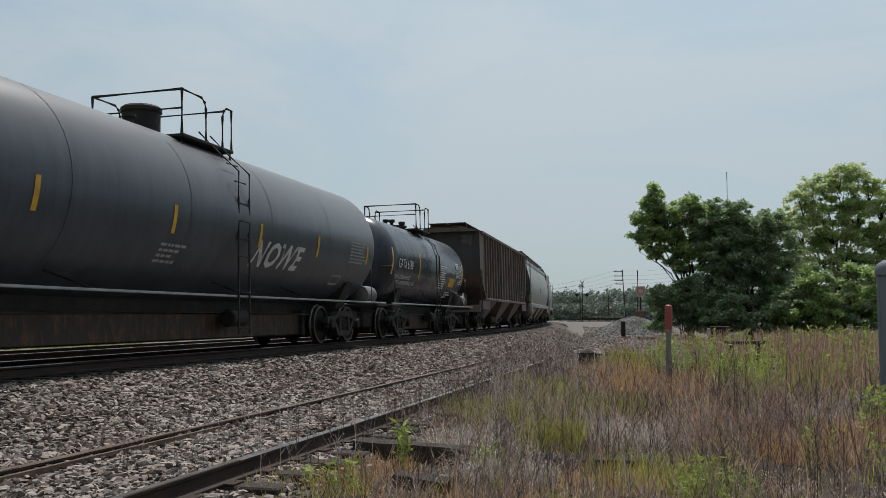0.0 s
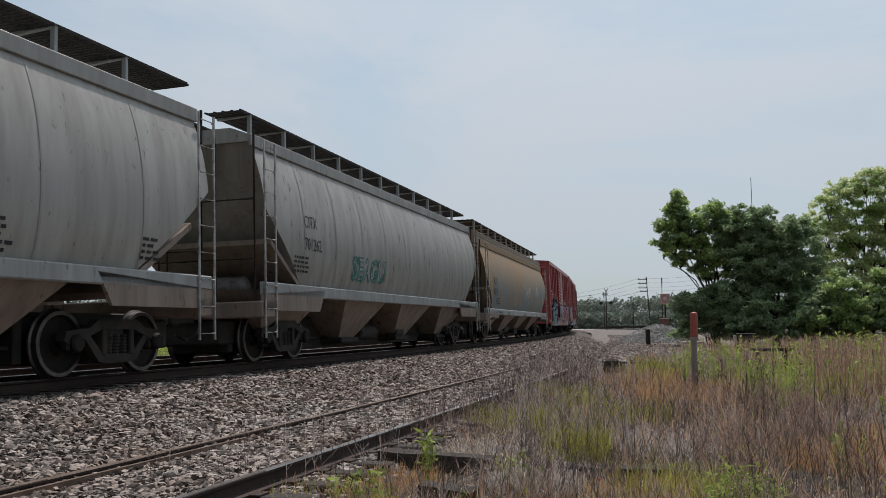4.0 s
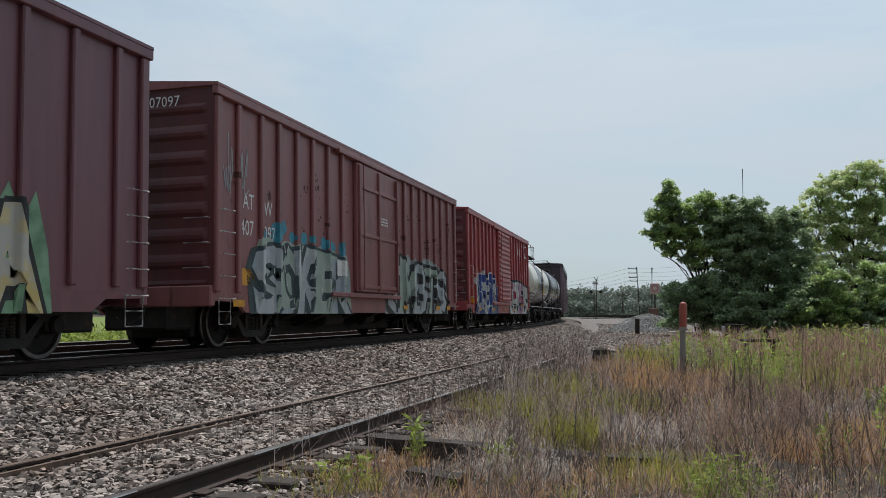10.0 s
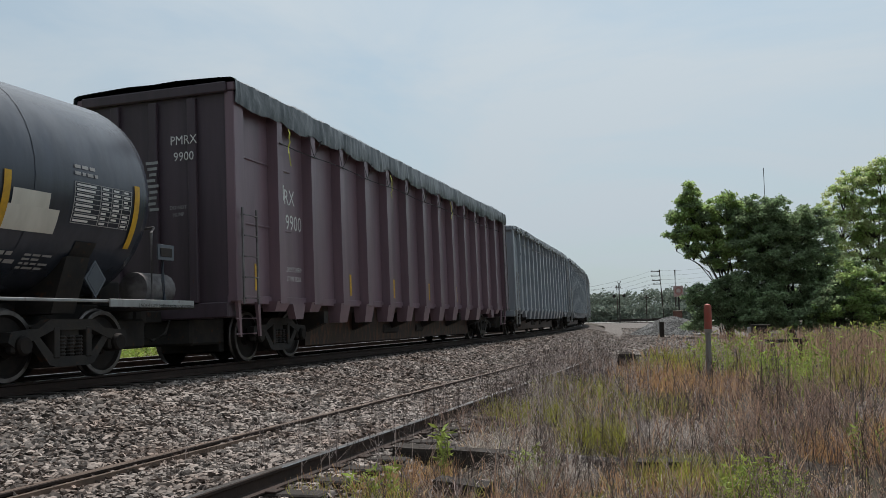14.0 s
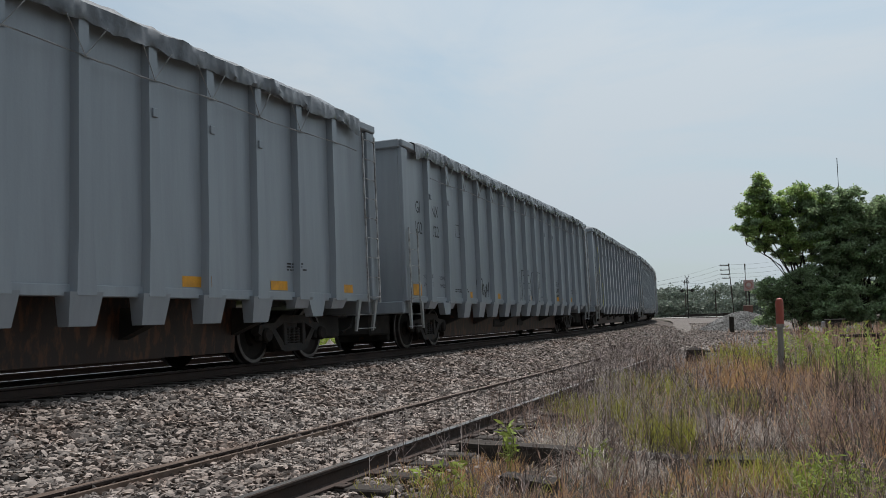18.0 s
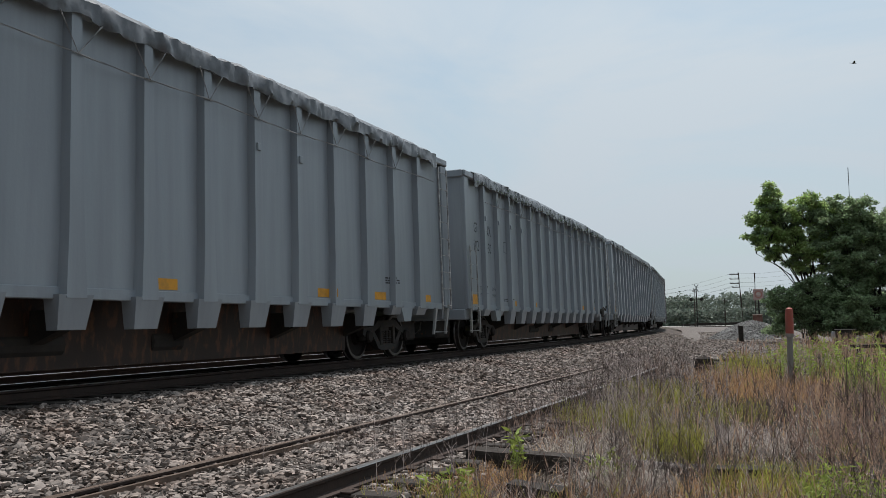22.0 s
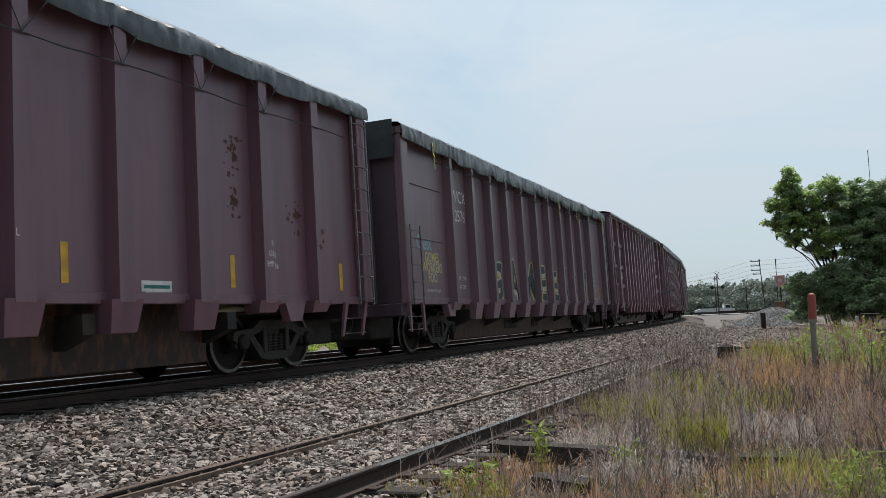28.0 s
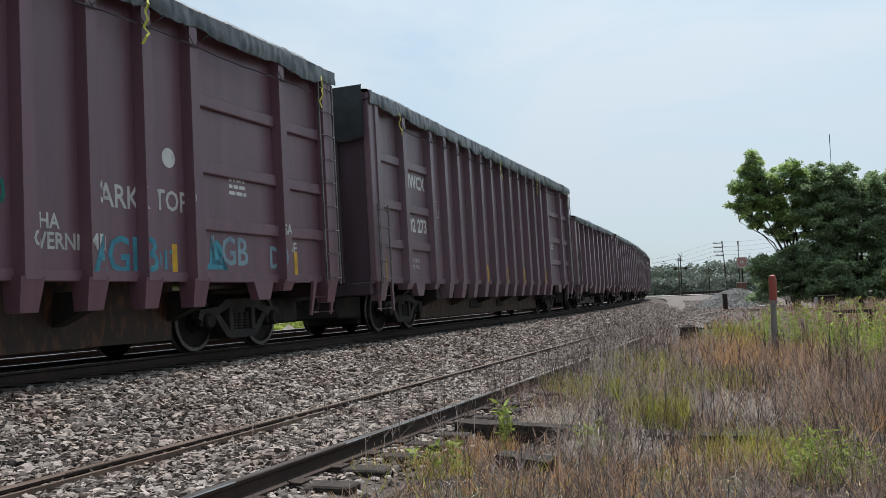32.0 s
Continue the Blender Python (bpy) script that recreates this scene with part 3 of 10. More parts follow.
def conform(me, posts, sheet_x, post_x, side=1):
    """Lays flat letters or paint over a side with raised posts."""
    bm = bmesh.new()
    bm.from_mesh(me)
    ys = [v.co.y for v in bm.verts]
    if not ys:
        return me
    lo, hi = min(ys), max(ys)
    for y0, y1 in posts:
        for c in (y0 - 0.004, y0, y1, y1 + 0.004):
            if lo < c < hi:
                bmesh.ops.bisect_plane(bm, geom=bm.verts[:] + bm.edges[:] + bm.faces[:], dist=1e-5, plane_co=(0, c, 0), plane_no=(0, 1, 0))
    foot = 0.96 if posts and post_x - sheet_x < 0.1 else -9
    if min(v.co.z for v in bm.verts) < foot < max(v.co.z for v in bm.verts):
        bmesh.ops.bisect_plane(bm, geom=bm.verts[:] + bm.edges[:] + bm.faces[:], dist=1e-5, plane_co=(0, 0, foot), plane_no=(0, 0, 1))
    for v in bm.verts:
        on = v.co.z > foot - 0.001 and any(y0 - 0.0005 <= v.co.y <= y1 + 0.0005 for y0, y1 in posts)
        v.co.x += post_x if on else sheet_x
    bm.to_mesh(me)
    bm.free()
    return me


def letters(car, words, y, z, size, material=None, posts=(), sheet=1.5, post=1.5, bold=0.0, width=0.8, lift=0.004, name="lettering", label="", spacing=1.0):
    me = text_mesh(name, words, size, material or WHITE_MARK, bold, width, spacing, lift)
    me.transform(Matrix.Translation((0, y, z)))
    conform(me, posts, sheet, post)
    return part(name, me, None, car, label or "stencilled white lettering")


def end_letters(car, words, x, y, z, size, material=None, bold=0.0, width=0.9):
    me = text_mesh("lettering", words, size, material or WHITE_MARK, bold, width, 1.0, 0.004)
    part("lettering", me, None, car, "stencilled lettering", place=pose(x, y, z, 0, 0, -90))


def patch(car, name, material, y0, y1, z0, z1, posts=(), sheet=1.5, post=1.5, lift=0.004, label=""):
    """A flat painted or glued rectangle on a car's side."""
    me = Shape().add([(lift, y0, z0), (lift, y1, z0), (lift, y1, z1), (lift, y0, z1)], [(0, 1, 2, 3)]).mesh(name, material)
    conform(me, posts, sheet, post)
    return part(name, me, None, car, label)


def small_print(car, material, y, z, rows, width, posts=(), sheet=1.5, post=1.5, pitch=0.075, seed=1):
    """Stencilled lines too small to read: plain bars."""
    rnd, s = random.Random(seed), Shape()
    for i in range(rows):
        a = y
        end = y + width * rnd.uniform(0.65, 1.0)
        while a < end:
            b = a + rnd.uniform(0.05, 0.16)
            zz = z - i * pitch
            s.add([(0.004, a, zz), (0.004, b, zz), (0.004, b, zz + pitch * 0.55), (0.004, a, zz + pitch * 0.55)], [(0, 1, 2, 3)])
            a = b + 0.03
    me = s.mesh("small_print", material)
    conform(me, posts, sheet, post)
    part("small_print", me, None, car, "small stencilled data lines")


def clip_low(me, z):
    """Cuts paint off below a height, where the side ends."""
    bm = bmesh.new()
    bm.from_mesh(me)
    bmesh.ops.bisect_plane(bm, geom=bm.verts[:] + bm.edges[:] + bm.faces[:], dist=1e-5, plane_co=(0, 0, z), plane_no=(0, 0, -1), clear_outer=True)
    bm.to_mesh(me)
    bm.free()
    return me


def sprayed(car, name, material, points, posts, sheet, post, lift, label, low=0.6):
    """A flat painted shape given by its outline in (y, z)."""
    me = Shape().add([(lift, y, z) for y, z in points], [tuple(range(len(points)))]).mesh(name, material, fix=False)
    bm = bmesh.new()
    bm.from_mesh(me)
    bmesh.ops.triangulate(bm, faces=bm.faces)
    bm.to_mesh(me)
    bm.free()
    if low is not None:
        clip_low(me, low)
    return part(name, conform(me, posts, sheet, post), None, car, label)


def cloud_outline(y0, y1, z0, top, seed, rough=0.14, spiky=False):
    """A ragged spray-paint field: flat below; above it follows the tops of the letters in bumps or spikes."""
    rnd, n = random.Random(seed), max(8, int((y1 - y0) * 4.5))
    up = []
    for i in range(n + 1):
        f = i / n
        z = float(np.interp(f, np.linspace(0, 1, len(top)), top))
        up.append((y0 + (y1 - y0) * f, z + (rnd.uniform(-2.2, 2.0) * rough if spiky else rnd.uniform(-0.6, 0.8) * rough) - (0.35 if i in (0, n) else 0)))
    return [(y0 - 0.1, z0), (y1 + 0.1, z0)] + up[::-1]


def blob(y, z, a, b, seed=0, n=12):
    return [(y + a * math.cos(6.283 * k / n) * (1 + 0.12 * math.sin(3 * k + seed)), z + b * math.sin(6.283 * k / n) * (1 + 0.1 * math.cos(2 * k + seed))) for k in range(n)]


def graffiti(car, words, y0, y1, z0, top, fills, outline, posts=(), sheet=1.5, post=1.5, fat=0.05, label="", field=None, seed=3, accent=None, rim=None, spots=None, spiky=False, low=0.6, wide=1.3, ticks=None, line=0.045, shards=2):
    """A spray-painted piece. top: heights of the letters' tops along it; fills: paints that the letters take in turn. Letters overlap and lie
    on an offset dark block; shards, dabs, spots and highlight ticks fill what is between."""
    rnd = random.Random(seed)
    step_y = (y1 - y0) / len(words)
    fills = fills if isinstance(fills, tuple) else (fills,)
    height = lambda y: float(np.interp((y - y0) / (y1 - y0), np.linspace(0, 1, len(top)), top))
    note = label or "spray-painted graffiti letters"
    if rim is not None:
        sprayed(car, "spray_rim", rim, cloud_outline(y0 - 0.28, y1 + 0.28, z0 - 0.1, [t + 0.17 for t in top], seed, 0.14, spiky), posts, sheet, post, 0.003, "outer rim of spray paint", low)
    if field is not None:
        sprayed(car, "spray_field", field, cloud_outline(y0 - 0.16, y1 + 0.16, z0 - 0.1, [t + 0.05 for t in top], seed, 0.12, spiky), posts, sheet, post, 0.0045, "ragged field of spray paint", low)
    for i, ch in enumerate(words):
        yc = y0 + step_y * (i + 0.5)
        zt = height(yc) * rnd.uniform(0.97, 1.03)
        slant, w, ph = rnd.uniform(-0.12, 0.12), step_y * wide * rnd.uniform(0.92, 1.1), rnd.uniform(0, 6)
        whole = None
        for k, (name, mat, grow, dy, dz) in enumerate((("graffiti_block", outline, fat + line * 1.5, -0.07, -0.06), ("graffiti_letter", outline, fat + line, 0, 0), ("letter_fill", fills[i % len(fills)], fat, 0, 0))):
            ref = text_mesh("glyph", ch, 1.0, mat, fat, 1.0)
            ys, zs = [v.co.y for v in ref.vertices], [v.co.z for v in ref.vertices]
            me = text_mesh(name, ch, 1.0, mat, grow, 1.0)
            me.transform(Matrix.Translation((0.006 + 0.0012 * i + 0.004 * k * 0.5, yc + dy, (z0 + zt) / 2 + dz)) @ Matrix.Rotation(slant, 4, "X") @ Matrix.Diagonal((1, w / max(0.2, max(ys) - min(ys)), (zt - z0) / max(0.2, max(zs) - min(zs)), 1)) @ Matrix.Translation((0, -(max(ys) + min(ys)) / 2, -(max(zs) + min(zs)) / 2)))
            for v in me.vertices:
                v.co.y += 0.08 * math.sin(v.co.z * 3.6 + ph) + 0.03 * math.sin(v.co.z * 11 + ph * 2)
                v.co.z += 0.05 * math.sin(v.co.y * 5.0 + ph)
            if low is not None:
                clip_low(me, low)
            ob = part(name, conform(me, posts, sheet, post), None, whole if name == "letter_fill" else car, note if k == 1 else "")
            whole = ob if k == 1 else whole
    for i in range(len(words) * shards):
        a = rnd.uniform(y0, y1)
        zt = height(a)
        z = z0 + (zt - z0) * rnd.uniform(0.05, 0.95)
        L, t, d = rnd.uniform(0.15, 0.4), rnd.uniform(0.04, 0.09), rnd.uniform(0, 6.28)
        c, q = math.cos(d), math.sin(d)
        sprayed(car, "spray_shard", outline if i % 2 else fills[i % len(fills)], [(a + c * u - q * v, z + q * u + c * v) for u, v in ((-L, -t * 0.3), (L * 0.3, -t), (L * 0.3, -t * 2.1), (L, 0), (L * 0.3, t * 2.1), (L * 0.3, t), (-L, t * 0.3))], posts, sheet, post, 0.019 + 0.0004 * i, "", low)
    if accent is not None:
        for i in range(len(words) * 2):
            a = y0 + (y1 - y0) * (i + rnd.uniform(0.1, 0.9)) / (len(words) * 2)
            r = rnd.uniform(0.08, 0.2)
            sprayed(car, "spray_dab", accent, blob(a, height(a) + 0.2 + rnd.uniform(-0.06, 0.16), r * 1.2, r, i), posts, sheet, post, 0.002 + 0.0002 * i, "", low)
    if spots is not None:
        for i in range(len(words) * 5):
            a, r = rnd.uniform(y0, y1), rnd.uniform(0.06, 0.15)
            z = z0 + (height(a) - z0) * rnd.uniform(0.08, 0.9)
            sprayed(car, "spray_spot", spots[i % len(spots)], blob(a, z, r, r * 1.25, i), posts, sheet, post, 0.029 + 0.0003 * i, "", low)
    if ticks is not None:
        for i in range(len(words) * 3):
            a, L = rnd.uniform(y0, y1), rnd.uniform(0.06, 0.22)
            z = z0 + (height(a) - z0) * rnd.uniform(0.3, 0.95)
            e = rnd.uniform(-0.08, 0.08)
            sprayed(car, "spray_tick", ticks, [(a - 0.018, z), (a + 0.018, z), (a + 0.018 + e, z + L), (a - 0.018 + e, z + L)], posts, sheet, post, 0.034 + 0.0003 * i, "", low)


def rust_spots(car, y0, y1, z0, z1, n, seed, posts, sheet, post):
    """Flaking rust in ragged patches on a side sheet, a few flakes round each."""
    rnd = random.Random(seed)
    for i in range(n):
        y, z = rnd.uniform(y0, y1), rnd.uniform(z0, z1)
        for j in range(4):
            a = rnd.uniform(0.015, 0.05) * (1.8 if j == 0 else 1.0)
            b = a * rnd.uniform(0.35, 1.3)
            yc, zc = (y, z) if j == 0 else (y + rnd.uniform(-0.12, 0.12), z + rnd.uniform(-0.22, 0.22))
            ragged = [(yc + a * r * math.cos(k * 0.3927), zc + b * r * math.sin(k * 0.3927)) for k in range(16) for r in (rnd.uniform(0.45, 1.25),)]
            sprayed(car, "rust_patch", RUST_SPOT, ragged, posts, sheet, post, 0.0025, "", None)


def scrawl(car, y, z, w, h, material, strokes, posts=(), sheet=1.5, post=1.5, seed=1, thick=0.018, label="spray-painted scrawl"):
    """A scribbled tag: looping thin strokes."""
    rnd, s = random.Random(seed), Shape()
    for k in range(strokes):
        cy = y + w * (k + 0.5) / strokes
        pts = [(cy + rnd.uniform(-0.6, 0.6) * w / strokes, z + h * rnd.uniform(0, 1)) for _ in range(5)]
        fine = []
        for i in range(len(pts) - 1):
            for j in range(5):
                f = j / 5
                p0, p1, p2, p3 = pts[max(0, i - 1)], pts[i], pts[i + 1], pts[min(len(pts) - 1, i + 2)]
                fine.append(tuple(0.5 * (2 * p1[c] + (p2[c] - p0[c]) * f + (2 * p0[c] - 5 * p1[c] + 4 * p2[c] - p3[c]) * f * f + (3 * p1[c] - p0[c] - 3 * p2[c] + p3[c]) * f ** 3) for c in (0, 1)))
        fine.append(pts[-1])
        for (a, b), (c, d) in zip(fine, fine[1:]):
            L = math.hypot(c - a, d - b) or 1
            ny, nz = -(d - b) / L * thick, (c - a) / L * thick
            s.add([(0.006, a + ny, b + nz), (0.006, c + ny, d + nz), (0.006, c - ny, d - nz), (0.006, a - ny, b - nz)], [(0, 1, 2, 3)])
    me = s.mesh("graffiti_tag", material)
    conform(me, posts, sheet, post)
    part("graffiti_tag", me, None, car, label)


# ---- tank cars ----
def ring(r, y, zc, n=40, squash=1.0):
    return [(r * math.cos(2 * math.pi * i / n), y, zc + r * math.sin(2 * math.pi * i / n)) for i in range(n)]


def tank_shell(car, r, zc, y0, y1, material, head=0.75, name="tank", dish_front=True, dish_rear=True, label=""):
    s = Shape()
    rings = []
    if dish_front:
        for i in range(7):
            a = math.pi / 2 * i / 7
            rings.append(ring(max(0.02, r * math.sin(a)), y0 + head * (1 - math.cos(a)), zc))
    rings += [ring(r, y0 + (head if dish_front else 0), zc), ring(r, y1 - (head if dish_rear else 0), zc)]
    if dish_rear:
        for i in range(6, -1, -1):
            a = math.pi / 2 * i / 7
            rings.append(ring(max(0.02, r * math.sin(a)), y1 - head * (1 - math.cos(a)), zc))
    s.loft(rings)
    return part(name, s, material, car, label, True)


def tank_car(front, rear, r, zc, material, label, deck, manway_y, ladder_y, rails, manway, bands, sill_z=1.0):
    car, h = new_car("tank_car", front - 0.45, rear + 0.45, label, "tank car", "freight train", (rear - front) / 2 - 1.75)
    y0, y1 = -h + 0.45, h - 0.45
    bands(car, y0, y1)
    for k in range(1, 5):
        y = y0 + 0.75 + (y1 - y0 - 1.5) * k / 5
        part("weld_band", Shape().loft([ring(r + 0.006, y - 0.012, zc), ring(r + 0.006, y + 0.012, zc)], False), material, car)
    # underframe: centre sill, side running line and end platforms
    s = Shape().cbox(-0.33, -h, 0.72, 0.33, h, 1.02, 0.02)
    part("centre_sill", s, FRAME_BLACK, car)
    for k in (-1, 1):
        s = Shape().cbox(k * 1.46 - 0.02, -h + 0.1, sill_z - 0.02, k * 1.46 + 0.02, h - 0.1, sill_z + 0.02, 0.008)
        part("side_running_bar", s, SILL_GREY if k > 0 else FRAME_BLACK, car, "thin pale running bar along the side")
        e = Shape().cbox(-1.5, k * (h - 0.45) - 0.45, sill_z - 0.09, 1.5, k * (h - 0.45) + 0.42, sill_z - 0.03, 0.01)
        part("end_platform", e, FRAME_BLACK, car)
        if k > 0:
            part("brake_reservoir", Shape().lathe([(-0.42, 0.1), (-0.36, 0.25), (0.34, 0.25), (0.4, 0.1)], (0.98, h - 0.47, sill_z + 0.215), "y", 16), LADDER_STEEL, car, "dull steel brake reservoir on the end platform", True)
            part("valve_box", Shape().cbox(-0.35, h - 0.8, sill_z - 0.03, 0.35, h - 0.3, sill_z + 0.38, 0.03), FRAME_BLACK, car)
        b = Shape()
        yb = k * ((rear - front) / 2 - 1.75)
        b.prism([(-0.8 * r, zc - r * 0.64), (-0.9, 0.86), (0.9, 0.86), (0.8 * r, zc - r * 0.64), (0.6, zc - r * 0.72), (-0.6, zc - r * 0.72)], yb - 0.22, yb + 0.22)
        part("saddle", b, FRAME_BLACK, car)
        for x in (-1.32, 1.32):
            p = Shape().tube([(x, k * (h - 0.85), sill_z), (x, k * (h - 0.85), sill_z + 1.02), (x, k * (h - 0.78), sill_z + 1.1), (x * 0.2, k * (h - 0.55), sill_z + 1.1)], 0.022, 6)
            part("end_handrail", p, LADDER_STEEL, car)
    for k in (-1, 1):
        for yb in (-h * 0.45, 0.6, h * 0.4):
            part("brace", Shape().tube([(k * 1.46, yb, sill_z), (k * 0.9, yb - 0.5, zc - r * 0.75)], 0.025, 5), FRAME_BLACK, car)
        ladder(car, k * 1.52, ladder_y, ladder_y + 0.42, 0.42, zc + 0.25, 8, k, FRAME_BLACK)
        a = Shape()
        for yy in (ladder_y, ladder_y + 0.42):
            a.tube([(k * 1.5, yy, zc + 0.25), (k * (r + 0.1) * 0.93, yy, zc + r * 0.55), (k * r * 0.7, yy, zc + r * 0.82), (k * 0.7, yy, zc + r + 0.1)], 0.018, 5)
        for f in (0.2, 0.45, 0.7):
            x = k * (1.5 - 0.8 * f ** 1.5)
            z = zc + 0.25 + (r - 0.15) * f ** 0.75
            a.tube([(x, ladder_y, z), (x, ladder_y + 0.42, z)], 0.014, 5)
        part("ladder_top", a, FRAME_BLACK, car, "ladder bent over the shell")
    # platform round the manway, with a bent pipe guard across the car at each end
    top_z, pz = rails
    ya, ya2, yb1, yb = deck
    for k in (-1, 1):
        part("platform", Shape().cbox(min(k * 0.5, k * 0.95), ya - 0.02, pz - 0.06, max(k * 0.5, k * 0.95), yb, pz, 0.01), FRAME_BLACK, car, "steel grating walkway beside the manway")
        for y in (ya, yb - 0.06):
            part("platform_leg", Shape().tube([(k * 0.9, y, pz), (k * 0.9, y, zc + math.sqrt(r * r - 0.81) - 0.02)], 0.03, 6), FRAME_BLACK, car)
    g = Shape()
    for k in (-1, 1):
        g.tube([(k * 0.9, ya, pz), (k * 0.9, ya, top_z)], 0.028, 6)
        g.tube([(k * 0.9, ya, top_z), (k * 0.9, ya2 - 0.16, top_z), (k * 0.9, ya2 - 0.05, top_z - 0.06), (k * 0.9, ya2, top_z - 0.18), (k * 0.9, ya2, pz)], 0.026, 6)
    g.tube([(-0.9, ya, top_z), (0.9, ya, top_z)], 0.028, 6)
    g.tube([(-0.9, ya, (top_z + pz) / 2 + 0.06), (0.9, ya, (top_z + pz) / 2 + 0.06)], 0.02, 6)
    part("safety_rail", g, FRAME_BLACK, car, "bent pipe safety rail")
    g = Shape()
    for k in (-1, 1):
        g.tube([(k * 0.9, yb1, pz), (k * 0.9, yb1, top_z - 0.2), (k * 0.9, yb1 + 0.06, top_z - 0.06), (k * 0.9, yb1 + 0.16, top_z), (k * 0.9, yb, top_z), (k * 0.9, yb, pz)], 0.026, 6)
    g.tube([(-0.9, yb1 + 0.1, top_z - 0.06), (0.9, yb1 + 0.1, top_z - 0.06)], 0.024, 6)
    part("safety_rail", g, FRAME_BLACK, car, "bent pipe safety rail")
    manway(car, manway_y, pz)
    # girder, pipes and brake gear below
    part("under_girder", Shape().cbox(-0.5, -h + 3.2, 0.22, 0.5, h - 3.2, 0.74, 0.03), BELLY, car, "rusty under girder and piping")
    s = Shape()
    s.tube([(0.7, -h + 2, 0.7), (0.7, h - 2, 0.7)], 0.03, 6)
    s.cbox(-0.25, -0.35, 0.35, 0.25, 0.35, 0.8, 0.04)
    s.lathe([(-0.5, 0.14), (-0.48, 0.17), (0.1, 0.17), (0.12, 0.14)], (0.75, 1.6, 0.62), "y", 14)
    part("brake_gear", s, FRAME_BLACK, car)
    for k in (-1, 1):
        part("brake_rigging", Shape().cbox(-0.62, min(k * (h - 1.15), k * (h - 0.05)), 0.34, 0.62, max(k * (h - 1.15), k * (h - 0.05)), 0.8, 0.04), FRAME_BLACK, car)
    return car, h, y0, y1


def on_tank(car, name, material, r, zc, y0, y1, z0, z1, lift=0.006, label=""):
    """A strip of paint or a placard that follows the shell."""
    rows = []
    for i in range(9):
        z = z0 + (z1 - z0) * i / 8
        x = math.sqrt(max(0.01, (r + lift) ** 2 - (z - zc) ** 2))
        rows.append([(x, y0, z), (x, y1, z)])
    part(name, Shape().sheet(rows), material, car, label, True)


def tank_letters(car, words, r, zc, y, z, size, material=None, width=0.8, bold=0.0, lift=0.008, name="lettering", label="", lean=0.0):
    me = text_mesh(name, words, size, material or WHITE_MARK, bold, width)
    for v in me.vertices:
        zz = z + v.co.z
        v.co = (math.sqrt(max(0.01, (r + lift) ** 2 - (zz - zc) ** 2)), v.co.y + y + lean * v.co.z, zz)
    part(name, me, None, car, label or "stencilled lettering on the tank")


def tank_print(car, material, r, zc, y, z, rows, width, pitch=0.085, seed=1, lift=0.009):
    rnd, s = random.Random(seed), Shape()
    for i in range(rows):
        a, end = y, y + width * rnd.uniform(0.7, 1)
        while a < end:
            b = a + rnd.uniform(0.06, 0.18)
            z0, z1 = z - i * pitch, z - i * pitch + pitch * 0.5
            x0, x1 = (math.sqrt(max(0.01, (r + lift) ** 2 - (q - zc) ** 2)) for q in (z0, z1))
            s.add([(x0, a, z0), (x0, b, z0), (x1, b, z1), (x1, a, z1)], [(0, 1, 2, 3)])
            a = b + 0.03
    part("small_print", s, material, car, "small stencilled data lines")


def tank_table(car, r, zc, y0, y1, z0, z1, rows, cols, seed):
    """A ruled data table: thin lines, and short bars of print in its cells."""
    on = lambda a, b, c, d: on_tank(car, "table_line", GREY_MARK, r, zc, a, b, c, d, 0.009)
    for i in range(rows + 1):
        z = z0 + (z1 - z0) * i / rows
        on(y0, y1, z - 0.005, z + 0.005)
    for y in cols:
        on(y - 0.006, y + 0.006, z0, z1)
    rnd = random.Random(seed)
    for i in range(rows):
        z = z0 + (z1 - z0) * (i + 0.3) / rows
        for a, b in zip(cols[:-1], cols[1:]):
            if rnd.random() < 0.9:
                on_tank(car, "small_print", WHITE_MARK, r, zc, a + 0.03, a + 0.03 + (b - a - 0.06) * rnd.uniform(0.6, 1), z, z + (z1 - z0) / rows * 0.42, 0.009)


def end_board(car, x, y0, y1, z0, z1, foot, material):
    """A small board on a bent flat post over the end platform."""
    board = part("placard_board", Shape().cbox(x - 0.01, y0, z0, x + 0.01, y1, z1, 0.004), material, car, "small grey placard board on a bent post")
    ym = (y0 + y1) / 2
    part("post", Shape().tube([(x - 0.03, ym, foot), (x - 0.03, ym - 0.03, (foot + z0) / 2), (x - 0.03, ym - 0.03, z1)], 0.03, 5), material, board)
    part("clip", Shape().cbox(x + 0.01, y0 + 0.06, z0 + 0.05, x + 0.022, y1 - 0.06, z1 - 0.05, 0.004), FRAME_BLACK, board)


def dome_manway(car, y, z):
    part("manway", Shape().lathe([(z - 0.1, 0.33), (z + 0.44, 0.33), (z + 0.46, 0.36), (z + 0.53, 0.36), (z + 0.57, 0.31), (z + 0.57, 0.02)], (0, y, 0), "z", 24), FRAME_BLACK, car, "round steel manway drum", True)
    s = Shape()
    s.lathe([(z - 0.1, 0.08), (z + 0.18, 0.08), (z + 0.2, 0.12), (z + 0.26, 0.12), (z + 0.26, 0.01)], (0.25, y - 0.75, 0), "z", 12)
    part("valve", s, FRAME_BLACK, car, "small relief valve", True)


